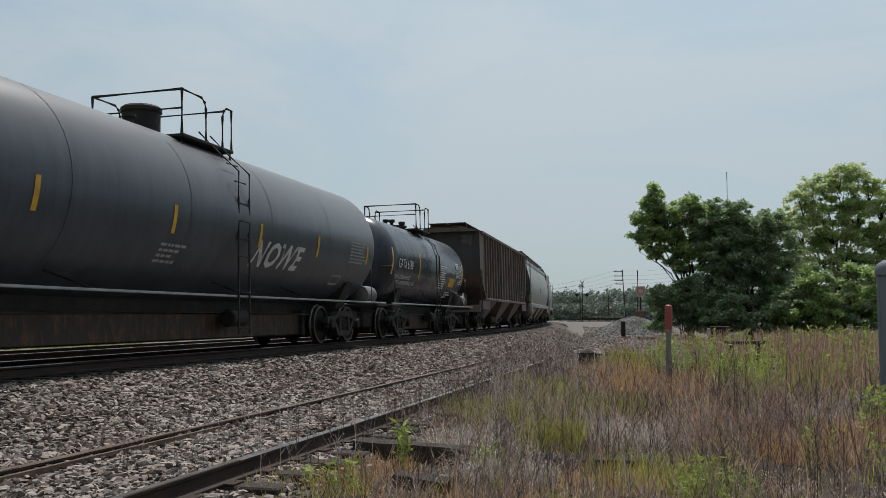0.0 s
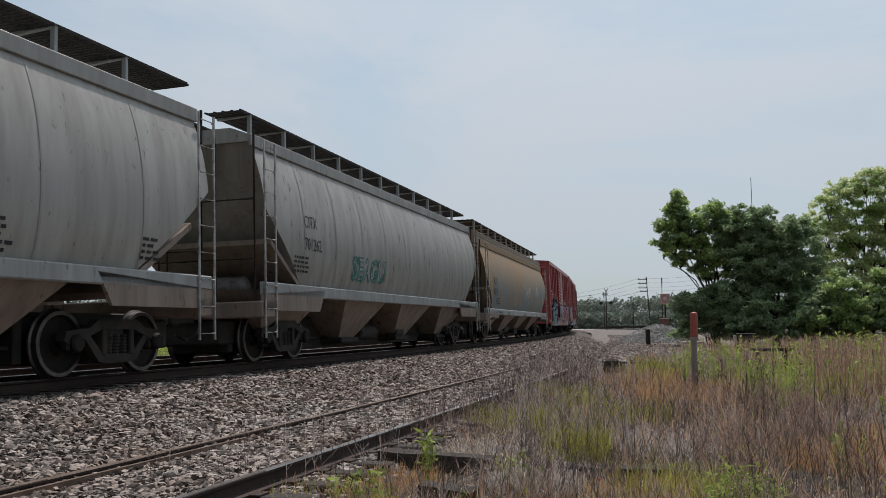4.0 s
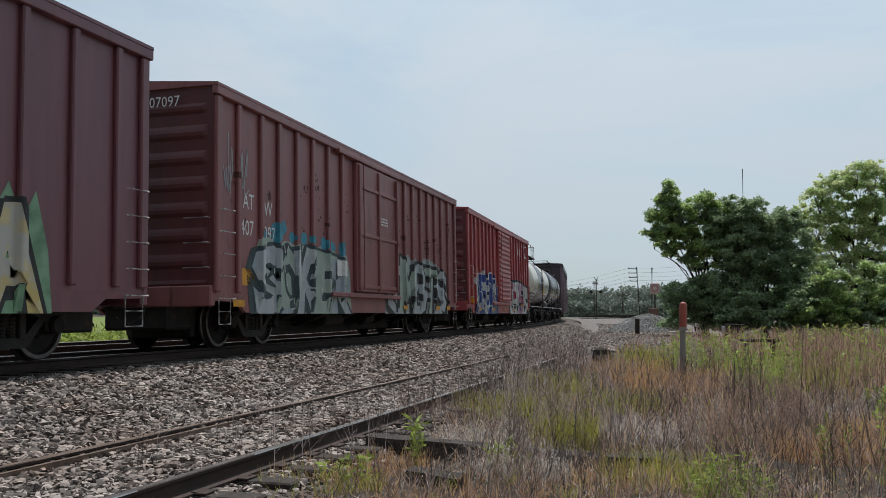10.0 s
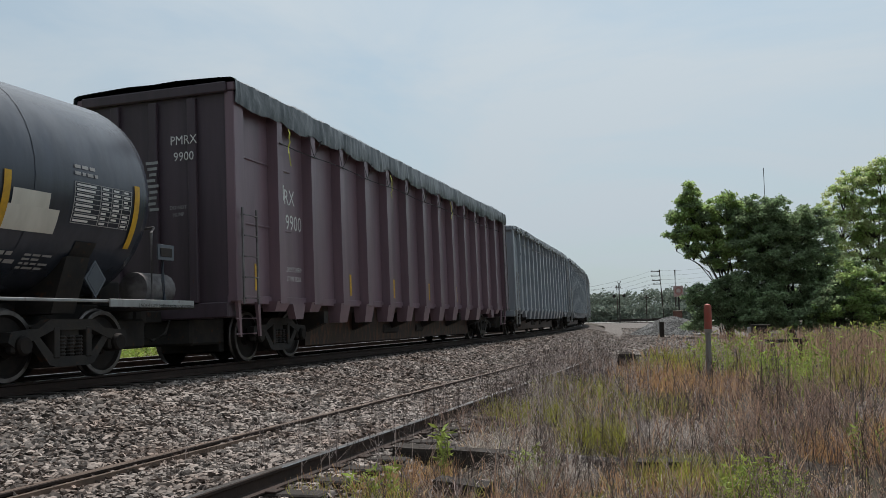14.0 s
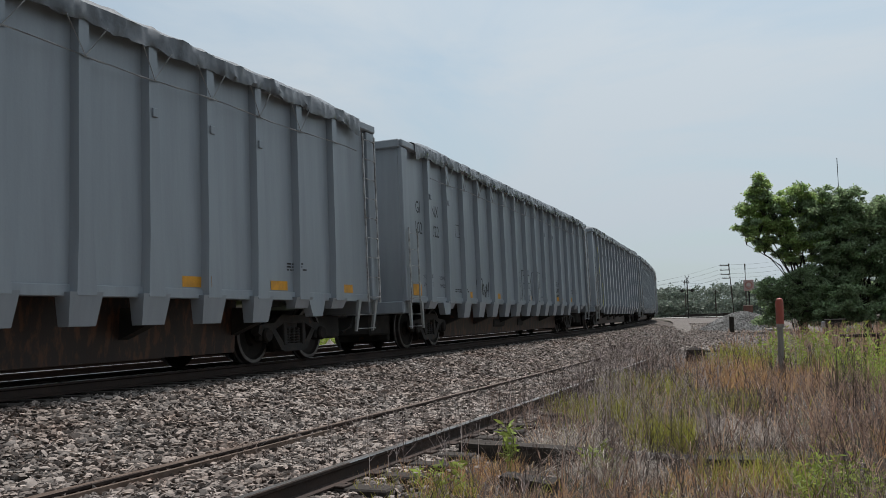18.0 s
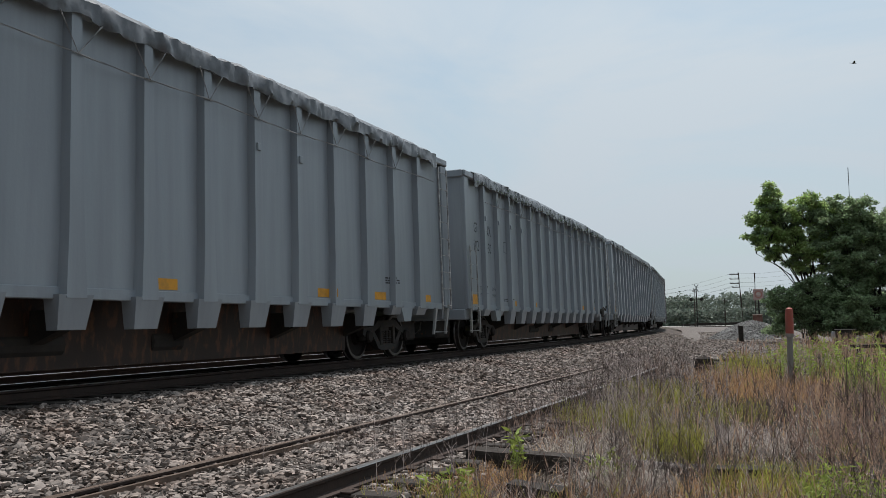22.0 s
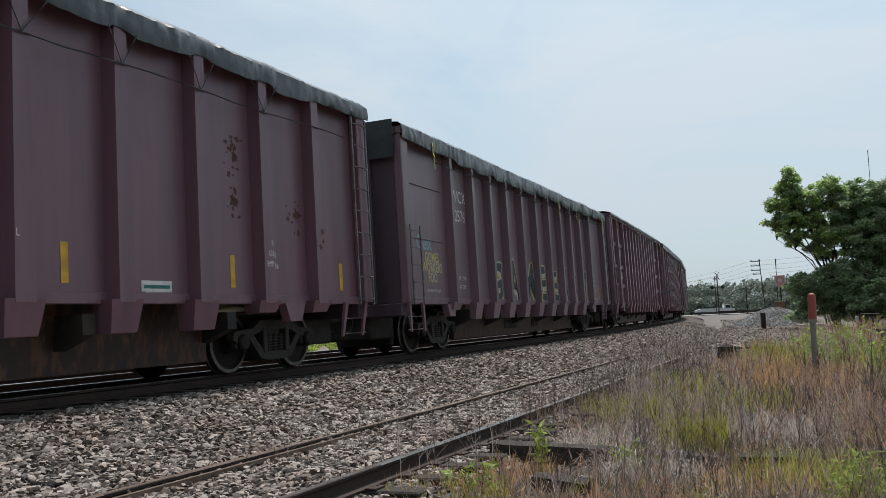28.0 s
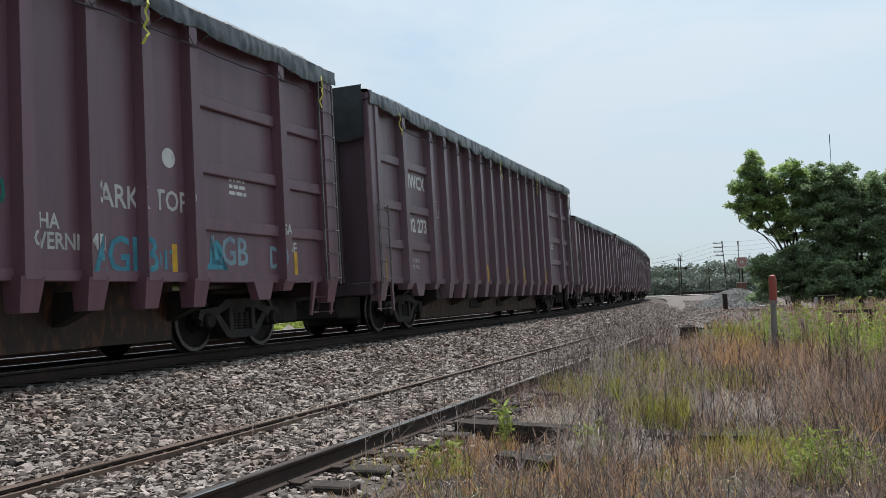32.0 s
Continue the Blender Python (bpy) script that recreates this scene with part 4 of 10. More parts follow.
def valve_manway(car, y, z):
    s = Shape()
    s.lathe([(z - 0.15, 0.35), (z + 0.1, 0.35), (z + 0.1, 0.4), (z + 0.16, 0.4), (z + 0.16, 0.02)], (0, y, 0), "z", 20)
    part("manway", s, FRAME_BLACK, car, "flanged manway lid", True)
    for i, (dx, dy) in enumerate(((0.1, -0.75), (-0.2, -0.45), (0.2, 0.15), (0.1, 0.45))):
        v = Shape().lathe([(z, 0.06), (z + 0.2 + 0.05 * (i % 2), 0.06), (z + 0.22 + 0.05 * (i % 2), 0.11), (z + 0.3 + 0.05 * (i % 2), 0.11), (z + 0.31 + 0.05 * (i % 2), 0.01)], (dx, y + dy, 0), "z", 10)
        part("valve", v, FRAME_BLACK, car, "", True)


# ---- box cars ----
def box_car(front, rear, material, label, door, corrugated, post_list, eave=4.44, sill=0.62, roof_drop=0.17, peaked=0.16, end_mat=None, bars=(1.37, 2.2, 3.94)):
    car, h = new_car("box_car", front, rear, label, "boxcar", "freight train")
    W = 1.46
    out = [(-W, sill + 0.28), (W, sill + 0.28), (W, eave), (-W, eave)]
    part("body", Shape().prism(out, -h + 0.06, h - 0.06), material, car, "flat steel side sheets")
    # roof with shallow gable, ribs and eave lip
    roof = Shape().prism([(-W - 0.1, eave - 0.02), (W + 0.1, eave - 0.02), (W + 0.1, eave + 0.03), (0, eave + peaked), (-W - 0.1, eave + 0.03)], -h, h)
    rf = part("roof", roof, material, car, "shallow gabled steel roof")
    for i in range(int(2 * h / 1.0)):
        y = -h + 0.5 + i * 1.0
        part("roof_rib", Shape().prism([(-W - 0.08, eave + 0.031), (W + 0.08, eave + 0.031), (0, eave + peaked + 0.045)], y - 0.04, y + 0.04), material, rf)
    part("eave_rail", Shape().cbox(W - 0.01, -h, eave - roof_drop, W + 0.1, h, eave - 0.021, 0.012), material, car)
    part("eave_rail", Shape().cbox(-W - 0.1, -h, eave - roof_drop, -W + 0.01, h, eave - 0.021, 0.012), material, car)
    posts = []
    ys = [-h + 0.05, h - 0.23] + [-h + d for d in post_list]
    for y in sorted(ys):
        wide = 0.18 if abs(abs(y + 0.09) - h) < 0.3 else 0.13
        if door[0] - 0.1 < y < door[1] + 0.0:
            continue
        posts.append((y, y + wide))
        for k in (-1, 1):
            xs = sorted((k * (W - 0.005), k * (W + 0.075)))
            part("side_post", Shape().cbox(xs[0], y, sill + 0.34, xs[1], y + wide, eave - roof_drop, 0.02), material, car)
    # side sill, deeper between the trucks
    for k in (-1, 1):
        xs = sorted((k * (W - 0.07), k * (W - 0.003)))
        a = h - 1.2
        low = sill
        part("side_sill", Shape().prism([(-h, sill + 0.3), (-h, sill + 0.2), (-a - 0.3, sill + 0.18), (-a, low), (a, low), (a + 0.3, sill + 0.18), (h, sill + 0.2), (h, sill + 0.3)], xs[0], xs[1], "x"), material, car)
        # door
        d0, d1 = door
        D = Shape().cbox(W, d0, sill + 0.5, k * (W + 0.11) if k > 0 else -W, d1, eave - 0.24, 0.02) if k > 0 else Shape().cbox(-W - 0.11, d0, sill + 0.5, -W, d1, eave - 0.24, 0.02)
        dd = part("door", D, material, car, "sliding steel door")
        if corrugated:
            n = 15
            for i in range(n):
                z = sill + 0.62 + (eave - sill - 1.0) * i / (n - 1)
                r = Shape().prism([(k * (W + 0.11), z - 0.07), (k * (W + 0.165), z - 0.02), (k * (W + 0.165), z + 0.02), (k * (W + 0.11), z + 0.07)], d0 + 0.12, d1 - 0.12)
                part("door_rib", r, material, dd)
        else:
            for c in (d0 + 0.05, (d0 + d1) / 2 - 0.08, d1 - 0.2):
                part("door_post", Shape().cbox(min(k * (W + 0.10), k * (W + 0.17)), c, sill + 0.55, max(k * (W + 0.10), k * (W + 0.17)), c + 0.13, eave - 0.3, 0.015), material, dd)
            for z in bars:
                part("door_bar", Shape().cbox(min(k * (W + 0.10), k * (W + 0.155)), d0 + 0.1, z, max(k * (W + 0.10), k * (W + 0.155)), d1 - 0.1, z + 0.09, 0.012), material, dd)
        for z in (sill + 0.36, eave - 0.22):
            part("door_track", Shape().cbox(min(k * W, k * (W + 0.14)), d0 - 1.6 if z < 2 else d0 - 1.2, z, max(k * W, k * (W + 0.14)), d1 + 0.2, z + 0.1, 0.012), material, car)
        for hy in (d0 + 0.25, d1 - 0.25):
            part("lock_rod", Shape().tube([(k * (W + 0.19), hy, sill + 0.55), (k * (W + 0.19), hy, eave - 0.3)], 0.02, 6), material, dd)
    # ribbed ends
    for k in (-1, 1):
        rows = []
        n = 56
        for i in range(n + 1):
            z = sill + 0.3 + (eave - sill - 0.35) * i / n
            b = (0.02 if end_mat == SOOT else 0.04) * max(0, math.sin(i / n * 2 * math.pi * 8)) ** 0.6 if 2 < i < n - 4 else 0
            rows.append([(x, k * (h - 0.05 + (b if abs(x) < 1.3 else 0)), z) for x in (-W, -1.35, -1.28, 0, 1.28, 1.35, W)])
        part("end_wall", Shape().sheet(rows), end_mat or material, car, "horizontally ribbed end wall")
        end_ladder(car, k * (h - 0.02), 0.95, 1.4, 0.95, 2.2, 4, k)
        grab_irons(car, W + 0.14, k * (h - 0.35) - 0.22, k * (h - 0.35) + 0.22, 0.85, 2.35, 5)
        step(car, W + 0.05, k * (h - 0.35) - 0.2, k * (h - 0.35) + 0.2, 0.42, 0.85)
        part("end_sill", Shape().cbox(-W, min(k * (h - 0.12), k * (h + 0.05)), sill + 0.1, W, max(k * (h - 0.12), k * (h + 0.05)), sill + 0.45, 0.02), material, car)
    under(car, h)
    return car, h, sorted(posts), W, W + 0.075


def under(car, h, low=0.2, bearers=6):
    part("centre_sill", Shape().cbox(-0.32, -h + 0.1, 0.6, 0.32, h - 0.1, 0.9, 0.02), FRAME_BLACK, car)
    part("fish_belly", Shape().prism([(-h + 3.6, 0.62), (-h + 4.1, low), (h - 4.1, low), (h - 3.6, 0.62)], -0.36, 0.36, "x"), FRAME_BLACK, car, "deep dark centre girder")
    for i in range(bearers):
        y = -h + 4 + (2 * h - 8) * i / 5
        part("cross_bearer", Shape().prism([(-1.35, 0.9), (-1.35, 0.6), (-0.5, 0.34), (0.5, 0.34), (1.35, 0.66), (1.35, 0.9)], y - 0.1, y + 0.1), FRAME_BLACK, car)
    part("brake_cylinder", Shape().lathe([(-0.45, 0.15), (-0.43, 0.18), (0.2, 0.18), (0.22, 0.15)], (0.75, 1.2, 0.5), "y", 14), FRAME_BLACK, car)
    part("air_reservoir", Shape().lathe([(-0.6, 0.14), (-0.56, 0.18), (0.56, 0.18), (0.6, 0.14)], (0.75, -1.4, 0.5), "y", 14), FRAME_BLACK, car)
    for k in (-1, 1):
        part("brake_rigging", Shape().cbox(-0.62, min(k * (h - 1.15), k * (h - 0.05)), 0.34, 0.62, max(k * (h - 1.15), k * (h - 0.05)), 0.8, 0.04), FRAME_BLACK, car)
    part("brake_rod", Shape().tube([(0.5, -h + 2.5, 0.42), (0.5, h - 2.5, 0.42)], 0.03, 5), FRAME_BLACK, car)


# ---- gondolas with tarpaulins ----
def gondola(front, rear, material, tarp, label, top, side_top, post_list, style, seed, rope_z, sill=1.04, sag=0.2, tarp_hang=0.32, tarp_front=0.0):
    car, h = new_car("gondola", front, rear, label, "gondola car", "freight train", (rear - front) / 2 - 2.5)
    W = {"braced": 1.4, "grey": 1.44}.get(style, 1.36)
    wall = Shape().prism([(-W, sill), (W, sill), (W, side_top), (W - 0.08, side_top), (W - 0.08, sill + 0.1), (-W + 0.08, sill + 0.1), (-W + 0.08, side_top), (-W, side_top)], -h + 0.05, h - 0.05)
    part("body", wall, material, car, "smooth steel side sheets")
    # dark gondolas' ends get a darker copy of the paint, shade included
    end_paint = material if style == "grey" else SHADED_MAROON_END
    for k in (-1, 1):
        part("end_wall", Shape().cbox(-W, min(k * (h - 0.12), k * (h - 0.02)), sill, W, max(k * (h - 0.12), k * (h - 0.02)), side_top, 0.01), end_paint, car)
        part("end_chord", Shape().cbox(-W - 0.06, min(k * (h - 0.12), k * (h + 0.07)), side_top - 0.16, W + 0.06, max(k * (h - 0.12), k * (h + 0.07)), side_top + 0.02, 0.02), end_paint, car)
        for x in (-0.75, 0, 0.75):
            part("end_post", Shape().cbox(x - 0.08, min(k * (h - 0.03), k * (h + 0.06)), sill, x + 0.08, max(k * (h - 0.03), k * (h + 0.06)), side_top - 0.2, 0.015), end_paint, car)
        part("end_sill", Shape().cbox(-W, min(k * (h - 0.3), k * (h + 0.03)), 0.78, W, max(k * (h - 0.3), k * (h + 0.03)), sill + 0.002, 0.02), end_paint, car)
    at_y = [-h + d for d in post_list]
    n_posts = len(at_y)
    posts = []
    dep = {"braced": 0.17, "grey": 0.12}.get(style, 0.2)
    for side in (-1, 1):
        xs = sorted((side * (W - 0.005), side * (W + dep)))
        part("top_chord", Shape().cbox(xs[0], -h, side_top - 0.13, xs[1], h, side_top + 0.02, 0.02), material, car)
        part("bottom_sill", Shape().cbox(side * W - 0.02 if side > 0 else side * W - 0.03, -h, sill - 0.03, side * W + 0.03 if side > 0 else side * W + 0.02, h, sill + 0.11, 0.01), material, car)
        for y in at_y:
            wide = 0.09 if style == "braced" else 0.07 if seed == 28 else 0.09 if style == "grey" else 0.108
            if side > 0:
                posts.append((y - wide, y + wide))
            s = Shape()
            rings = []
            for z, flare in (((sill - 0.02, 1.75), (sill + 0.75, 1.3), (side_top - 0.12, 0.9)) if style == "grey" else ((sill - 0.02, 1.25), (side_top - 0.12, 0.95))):
                ring_z = [(side * W, y - wide * 1.2 * flare, z), (side * (W + dep), y - wide * flare, z), (side * (W + dep), y + wide * flare, z), (side * W, y + wide * 1.2 * flare, z)]
                rings.append(ring_z)
            s.loft(rings)
            over_truck = abs(abs(y) - (h - 2.5)) < 1.35
            low = sill - 0.16 if over_truck else sill - 0.38
            f0, f1 = (0.265, 0.215) if style != "braced" else (0.17, 0.13)
            s.add([(side * (W + dep), y - f0, sill + 0.02), (side * (W + dep), y + f0, sill + 0.02), (side * (W + dep - 0.08), y + f1, low), (side * (W + dep - 0.08), y - f1, low),
                   (side * (W - 0.12), y - f0, sill + 0.02), (side * (W - 0.12), y + f0, sill + 0.02), (side * (W - 0.12), y + f1, low), (side * (W - 0.12), y - f1, low)],
                  [(0, 1, 2, 3), (7, 6, 5, 4), (0, 3, 7, 4), (1, 5, 6, 2), (3, 2, 6, 7), (0, 4, 5, 1)])
            part("side_post", s, material, car)
            if style == "grey" and side > 0 and round((y + h) * 10) % 4 == 0:
                part("cleat", Shape().cbox(W + dep - 0.004, y - 0.05, 3.38, W + dep + 0.03, y + 0.05, 3.5, 0.008), material, car, "small welded cleat")
        if style == "braced":
            for a, b in ((0, 1), (1, 2), (n_posts - 3, n_posts - 2), (n_posts - 2, n_posts - 1)):
                ya = at_y[a] + 0.12
                yb = at_y[b] - 0.12
                for z in (1.76, 2.59, 3.57):
                    part("brace_rail", Shape().cbox(min(side * W, side * (W + 0.07)), ya, z, max(side * W, side * (W + 0.07)), yb, z + 0.19, 0.015), material, car)
        elif style == "lined":
            for z in (sill + 1.35, sill + 2.5):
                part("seam_rail", Shape().cbox(min(side * W, side * (W + 0.03)), -h + 0.3, z, max(side * W, side * (W + 0.03)), -h + 2.4, z + 0.03, 0.006), material, car)
        # corner posts
        for k in (-1, 1):
            yy = sorted((k * (h - 0.34), k * (h + 0.0)))
            part("corner_post", Shape().cbox(xs[0], yy[0], sill, xs[1] - 0.03, yy[1], side_top - 0.14, 0.015), material, car)
        # ladders: full height at the rear, short at the front
        if side > 0:
            ladder(car, W + dep + 0.04, h - 0.62, h - 0.12, sill + 0.05, side_top - 0.35, 9, 1, RUNG if style == "grey" else LADDER_STEEL)
            ladder(car, W + dep + 0.04, -h + 0.12, -h + 0.62, sill + 0.05, sill + 1.45, 5, 1, RUNG if style == "grey" else LADDER_STEEL)
            for k in (-1, 1):
                b = Shape()
                ya, yb = (h - 0.95, h - 0.1) if k > 0 else (-h + 0.1, -h + 0.95)
                for y in (ya + 0.08, yb - 0.08):
                    b.add([(W + 0.1, y - 0.05, sill), (W + 0.1, y + 0.05, sill), (W + 0.06, y + 0.03 - 0.12 * k, 0.45), (W + 0.06, y - 0.03 - 0.12 * k, 0.45),
                           (W + 0.04, y - 0.05, sill), (W + 0.04, y + 0.05, sill), (W + 0.02, y + 0.03 - 0.12 * k, 0.45), (W + 0.02, y - 0.03 - 0.12 * k, 0.45)],
                          [(0, 1, 2, 3), (7, 6, 5, 4), (0, 3, 7, 4), (1, 5, 6, 2), (3, 2, 6, 7), (0, 4, 5, 1)])
                for z in (0.5, 0.76):
                    b.tube([(W + 0.06, ya + 0.02, z), (W + 0.06, yb - 0.12, z)], 0.014, 5)
                part("sill_step", b, SILL_GREY if style == "grey" else material, car)
            for k in (-1, 1):
                y = k * (h - 2.5)
                part("jack_pad", Shape().prism([(y - 0.28, sill - 0.02), (y + 0.28, sill - 0.02), (y + 0.16, sill - 0.3), (y - 0.16, sill - 0.3)], W - 0.05, W + 0.1, "x"), material, car)
    # tarpaulin: a wrinkled sheet over the load, hanging over the side in scallops
    rnd = random.Random(seed)
    ny, rows = 400, []
    ends = 0.7 if style == "grey" else -0.04
    off = seed * 7.3
    for i in range(ny + 1):
        y = -h + ends + (2 * h - 2 * ends) * i / ny
        fr = i / ny
        near_end = min(fr, 1 - fr) * 2 * h
        ph = float(np.interp(y, at_y, range(n_posts)))
        gather = abs(math.cos(math.pi * ph)) ** 6
        hang = tarp_hang * (1.0 - 0.22 * gather + 0.2 * noise.noise(Vector((y * 0.55, off, 0)))) + 0.03 * noise.noise(Vector((y * 3.1, off, 0)))
        crown = (top - side_top) * (0.85 + 0.5 * noise.noise(Vector((y * 0.3, off, 3.1)))) * min(1, (0.0 if style == "grey" else 0.2) + near_end / 1.2)
        if style == "grey":
            hang += 0.16 * math.exp(-(near_end / 0.5) ** 2)
        bump = 0.05 * max(0, noise.noise(Vector((y * 0.8, off, 7.7))))
        X = W + dep
        row = []
        for x, z in ((X + 0.03, side_top + 0.02 - hang), (X + 0.045, side_top + 0.02 - hang * 0.66), (X + 0.04, side_top + 0.02 - hang * 0.33), (X + 0.03, side_top + 0.04), (X - 0.05, side_top + 0.07 + crown * 0.15 + bump), (W * 0.92, side_top + 0.09 + crown * 0.4 + bump), (W * 0.7, side_top + 0.08 + crown * 0.75), (W * 0.35, side_top + 0.08 + crown * 0.95), (0, side_top + 0.08 + crown)):
            w = (1.6 if style == "grey" else 1.0) * 0.03 * noise.noise(Vector((y * 2.2, z * 3 + off, x * 2))) + (0.09 if style == "grey" else 0.05) * (abs(noise.noise(Vector((y * 3.3 + z * 2, z * 5 + off, x * 3)))) - 0.2) + 0.022 * noise.noise(Vector((y * 8, z * 4, off))) + (0.02 * noise.noise(Vector((y * 16, z, off))) if x > W else 0)
            row.append((x + (abs(w) * 0.9 - 0.02 * gather if x > X else 0), y, z + w * 0.4))
        row += [(-x, yy, z) for x, yy, z in row[-2::-1]]
        rows.append(row)
    tp = part("tarpaulin", Shape().sheet(rows), tarp, car, "wrinkled tarpaulin tied down over the load", True)
    if tarp_front:
        rows = []
        for i in range(17):
            x = -W - 0.05 + (2 * W + 0.1) * i / 16
            dz = tarp_front * (0.9 + 0.18 * noise.noise(Vector((x * 1.5, off, 9))))
            rows.append([(x, -h - 0.09 - 0.03 * abs(noise.noise(Vector((x * 3, f * 4, off)))), side_top + 0.16 - f * dz) for f in (0, 0.33, 0.66, 1)])
        part("tarp_flap", Shape().sheet(rows), tarp, car, "tarpaulin folded down over the end", True)
    s = Shape()
    ya, yb = -h + 1.6, h - 0.9
    s.tube([(W + dep + 0.02, ya + (yb - ya) * i / 24, rope_z - 0.02 * math.sin(i * 1.3)) for i in range(25)], 0.014, 5)
    for i in range(1, n_posts - 1):
        y = at_y[i]
        for k in (-1, 1):
            s.tube([(W + dep + 0.02, y, rope_z), (W + dep + 0.05, y + k * 0.3 + rnd.uniform(-0.06, 0.06), side_top - tarp_hang * 0.8)], 0.009, 4)
    part("tie_cord", s, PALE_CORD if style == "grey" else ROPE, car, "cord lacing below the tarpaulin")
    # belly and underframe
    part("belly", Shape().prism([(-0.92, sill), (0.92, sill), (0.86, 0.21), (-0.86, 0.21)], -h + 4.0, h - 4.0), BELLY, car, "rust brown tub floor between the trucks")
    under(car, h)
    return car, h, posts, W, W + dep


# ---- covered hoppers ----
def roof_walk(car, h, z, w, material, grating=True, posts=True):
    s = Shape()
    for x in (-w, w - 0.04):
        s.box(x, -h + 0.1, z - 0.04, x + 0.04, h - 0.1, z)
    n = int(2 * h / 0.1)
    for i in range(n):
        y = -h + 0.15 + i * 0.1
        for a, b in ((-w + 0.04, -w + 0.75), (w - 0.75, w - 0.04)):
            s.box(a, y, z - 0.035, b, y + 0.05, z - 0.006)
    for a in (-w + 0.2, -w + 0.38, -w + 0.56, -w + 0.74, w - 0.2, w - 0.38, w - 0.56, w - 0.74):
        s.box(a - 0.02, -h + 0.1, z - 0.03, a + 0.02, h - 0.1, z - 0.002)
    part("roof_walk", s, material, car, "open grating roof walk")


def ribbed_hopper(front, rear, material, label):
    car, h = new_car("covered_hopper", front, rear, label, "covered hopper", "freight train", (rear - front) / 2 - 1.9)
    W, eave, low = 1.46, 4.26, 1.38
    pts = [(-h + 0.2, eave), (h - 0.2, eave), (h - 0.2, low + 1.1), (h - 1.7, low), (-h + 1.7, low), (-h + 0.2, low + 1.1)]
    part("body", Shape().prism(pts, -W, W, "x"), material, car, "rust streaked steel hopper body")
    # thin end plates whose darker brown carries the shade of the ends
    for k in (-1, 1):
        part("end_sheet", Shape().cbox(-W, min(k * (h - 0.186), k * (h - 0.199)), low + 1.1, W, max(k * (h - 0.186), k * (h - 0.199)), eave, 0.003), SHADED_BROWN_END, car, "end sheet coloured darker for its shade")
    part("roof", Shape().prism([(-W - 0.04, eave), (W + 0.04, eave), (W - 0.7, eave + 0.2), (-W + 0.7, eave + 0.2)], -h + 0.18, h - 0.18), material, car, "low arched roof")
    posts = []
    for y in (-7.1, -6.4, -5.72, -4.94, -4.15, -3.27, -2.43, -1.46, -0.58, 0.49, 1.45, 2.46, 3.25, 4.13, 5.0, 5.84, 6.67, 7.42):
        b = low + max(0, (abs(y) - (h - 1.9)) * 0.66)
        posts.append((y - 0.055, y + 0.055))
        for k in (-1, 1):
            part("side_post", Shape().cbox(min(k * (W - 0.005), k * (W + 0.08)), y - 0.055, b + 0.02, max(k * (W - 0.005), k * (W + 0.08)), y + 0.055, eave - 0.06, 0.015), material, car)
    for k in (-1, 1):
        part("top_chord", Shape().cbox(min(k * (W - 0.005), k * (W + 0.09)), -h + 0.5, eave - 0.1, max(k * (W - 0.005), k * (W + 0.09)), h - 0.5, eave + 0.02, 0.015), material, car)
        part("side_sill", Shape().cbox(min(k * (W - 0.02), k * (W + 0.09)), -h + 1.2, low - 0.06, max(k * (W - 0.02), k * (W + 0.09)), h - 1.2, low + 0.06, 0.015), material, car)
    hopper_bays(car, h, low, 3, material)
    hopper_ends(car, h, W, low, eave, material, 2.5)
    roof_walk(car, h - 0.4, eave + 0.42, 0.8, FRAME_BLACK)
    for i in range(12):
        y = -h + 0.9 + (2 * h - 1.8) * i / 11
        part("walk_bracket", Shape().box(-0.8, y - 0.03, eave + 0.16, 0.8, y + 0.03, eave + 0.385), FRAME_BLACK, car)
    for k in (-1, 1):
        e = Shape()
        for x in (-1.3, 0.0, 1.3):
            e.tube([(x, k * (h - 0.56), eave - 0.4), (x, k * (h - 0.1), eave - 0.05)], 0.02, 5)
        e.cbox(-1.35, min(k * (h - 0.5), k * (h - 0.02)), eave - 0.05, 1.35, max(k * (h - 0.5), k * (h - 0.02)), eave, 0.01)
        e.tube([(-1.35, k * (h - 0.03), eave), (-1.35, k * (h - 0.03), eave + 0.16), (0.6, k * (h - 0.03), eave + 0.16), (0.6, k * (h - 0.03), eave)], 0.02, 5)
        part("end_walk", e, FRAME_BLACK, car, "narrow end walk with a low rail")
    under(car, h, bearers=0)
    return car, h, posts, W, W + 0.08


def hopper_bays(car, h, low, n, material):
    """Discharge hoppers in a row, wide at the sill and narrow at the gate."""
    span = 4.72 if n == 3 else 4.1 if n == 4 else 2 * h / (n + 1)
    shift = -0.08 if n == 3 else -0.72
    for i in range(n):
        c = span * (i - (n - 1) / 2) + shift
        rings = [[(-1.42, c - 1.5, low), (1.42, c - 1.5, low), (1.42, c + 1.5, low), (-1.42, c + 1.5, low)], [(-0.8, c - 0.5, 0.40), (0.8, c - 0.5, 0.40), (0.8, c + 0.5, 0.40), (-0.8, c + 0.5, 0.40)]]
        b = part("hopper_bay", Shape().loft(rings), material, car, "sloping discharge hopper")
        part("outlet_gate", Shape().cbox(-0.9, c - 0.55, 0.27, 0.9, c + 0.55, 0.40, 0.02), FRAME_BLACK, b, "dark outlet gate")


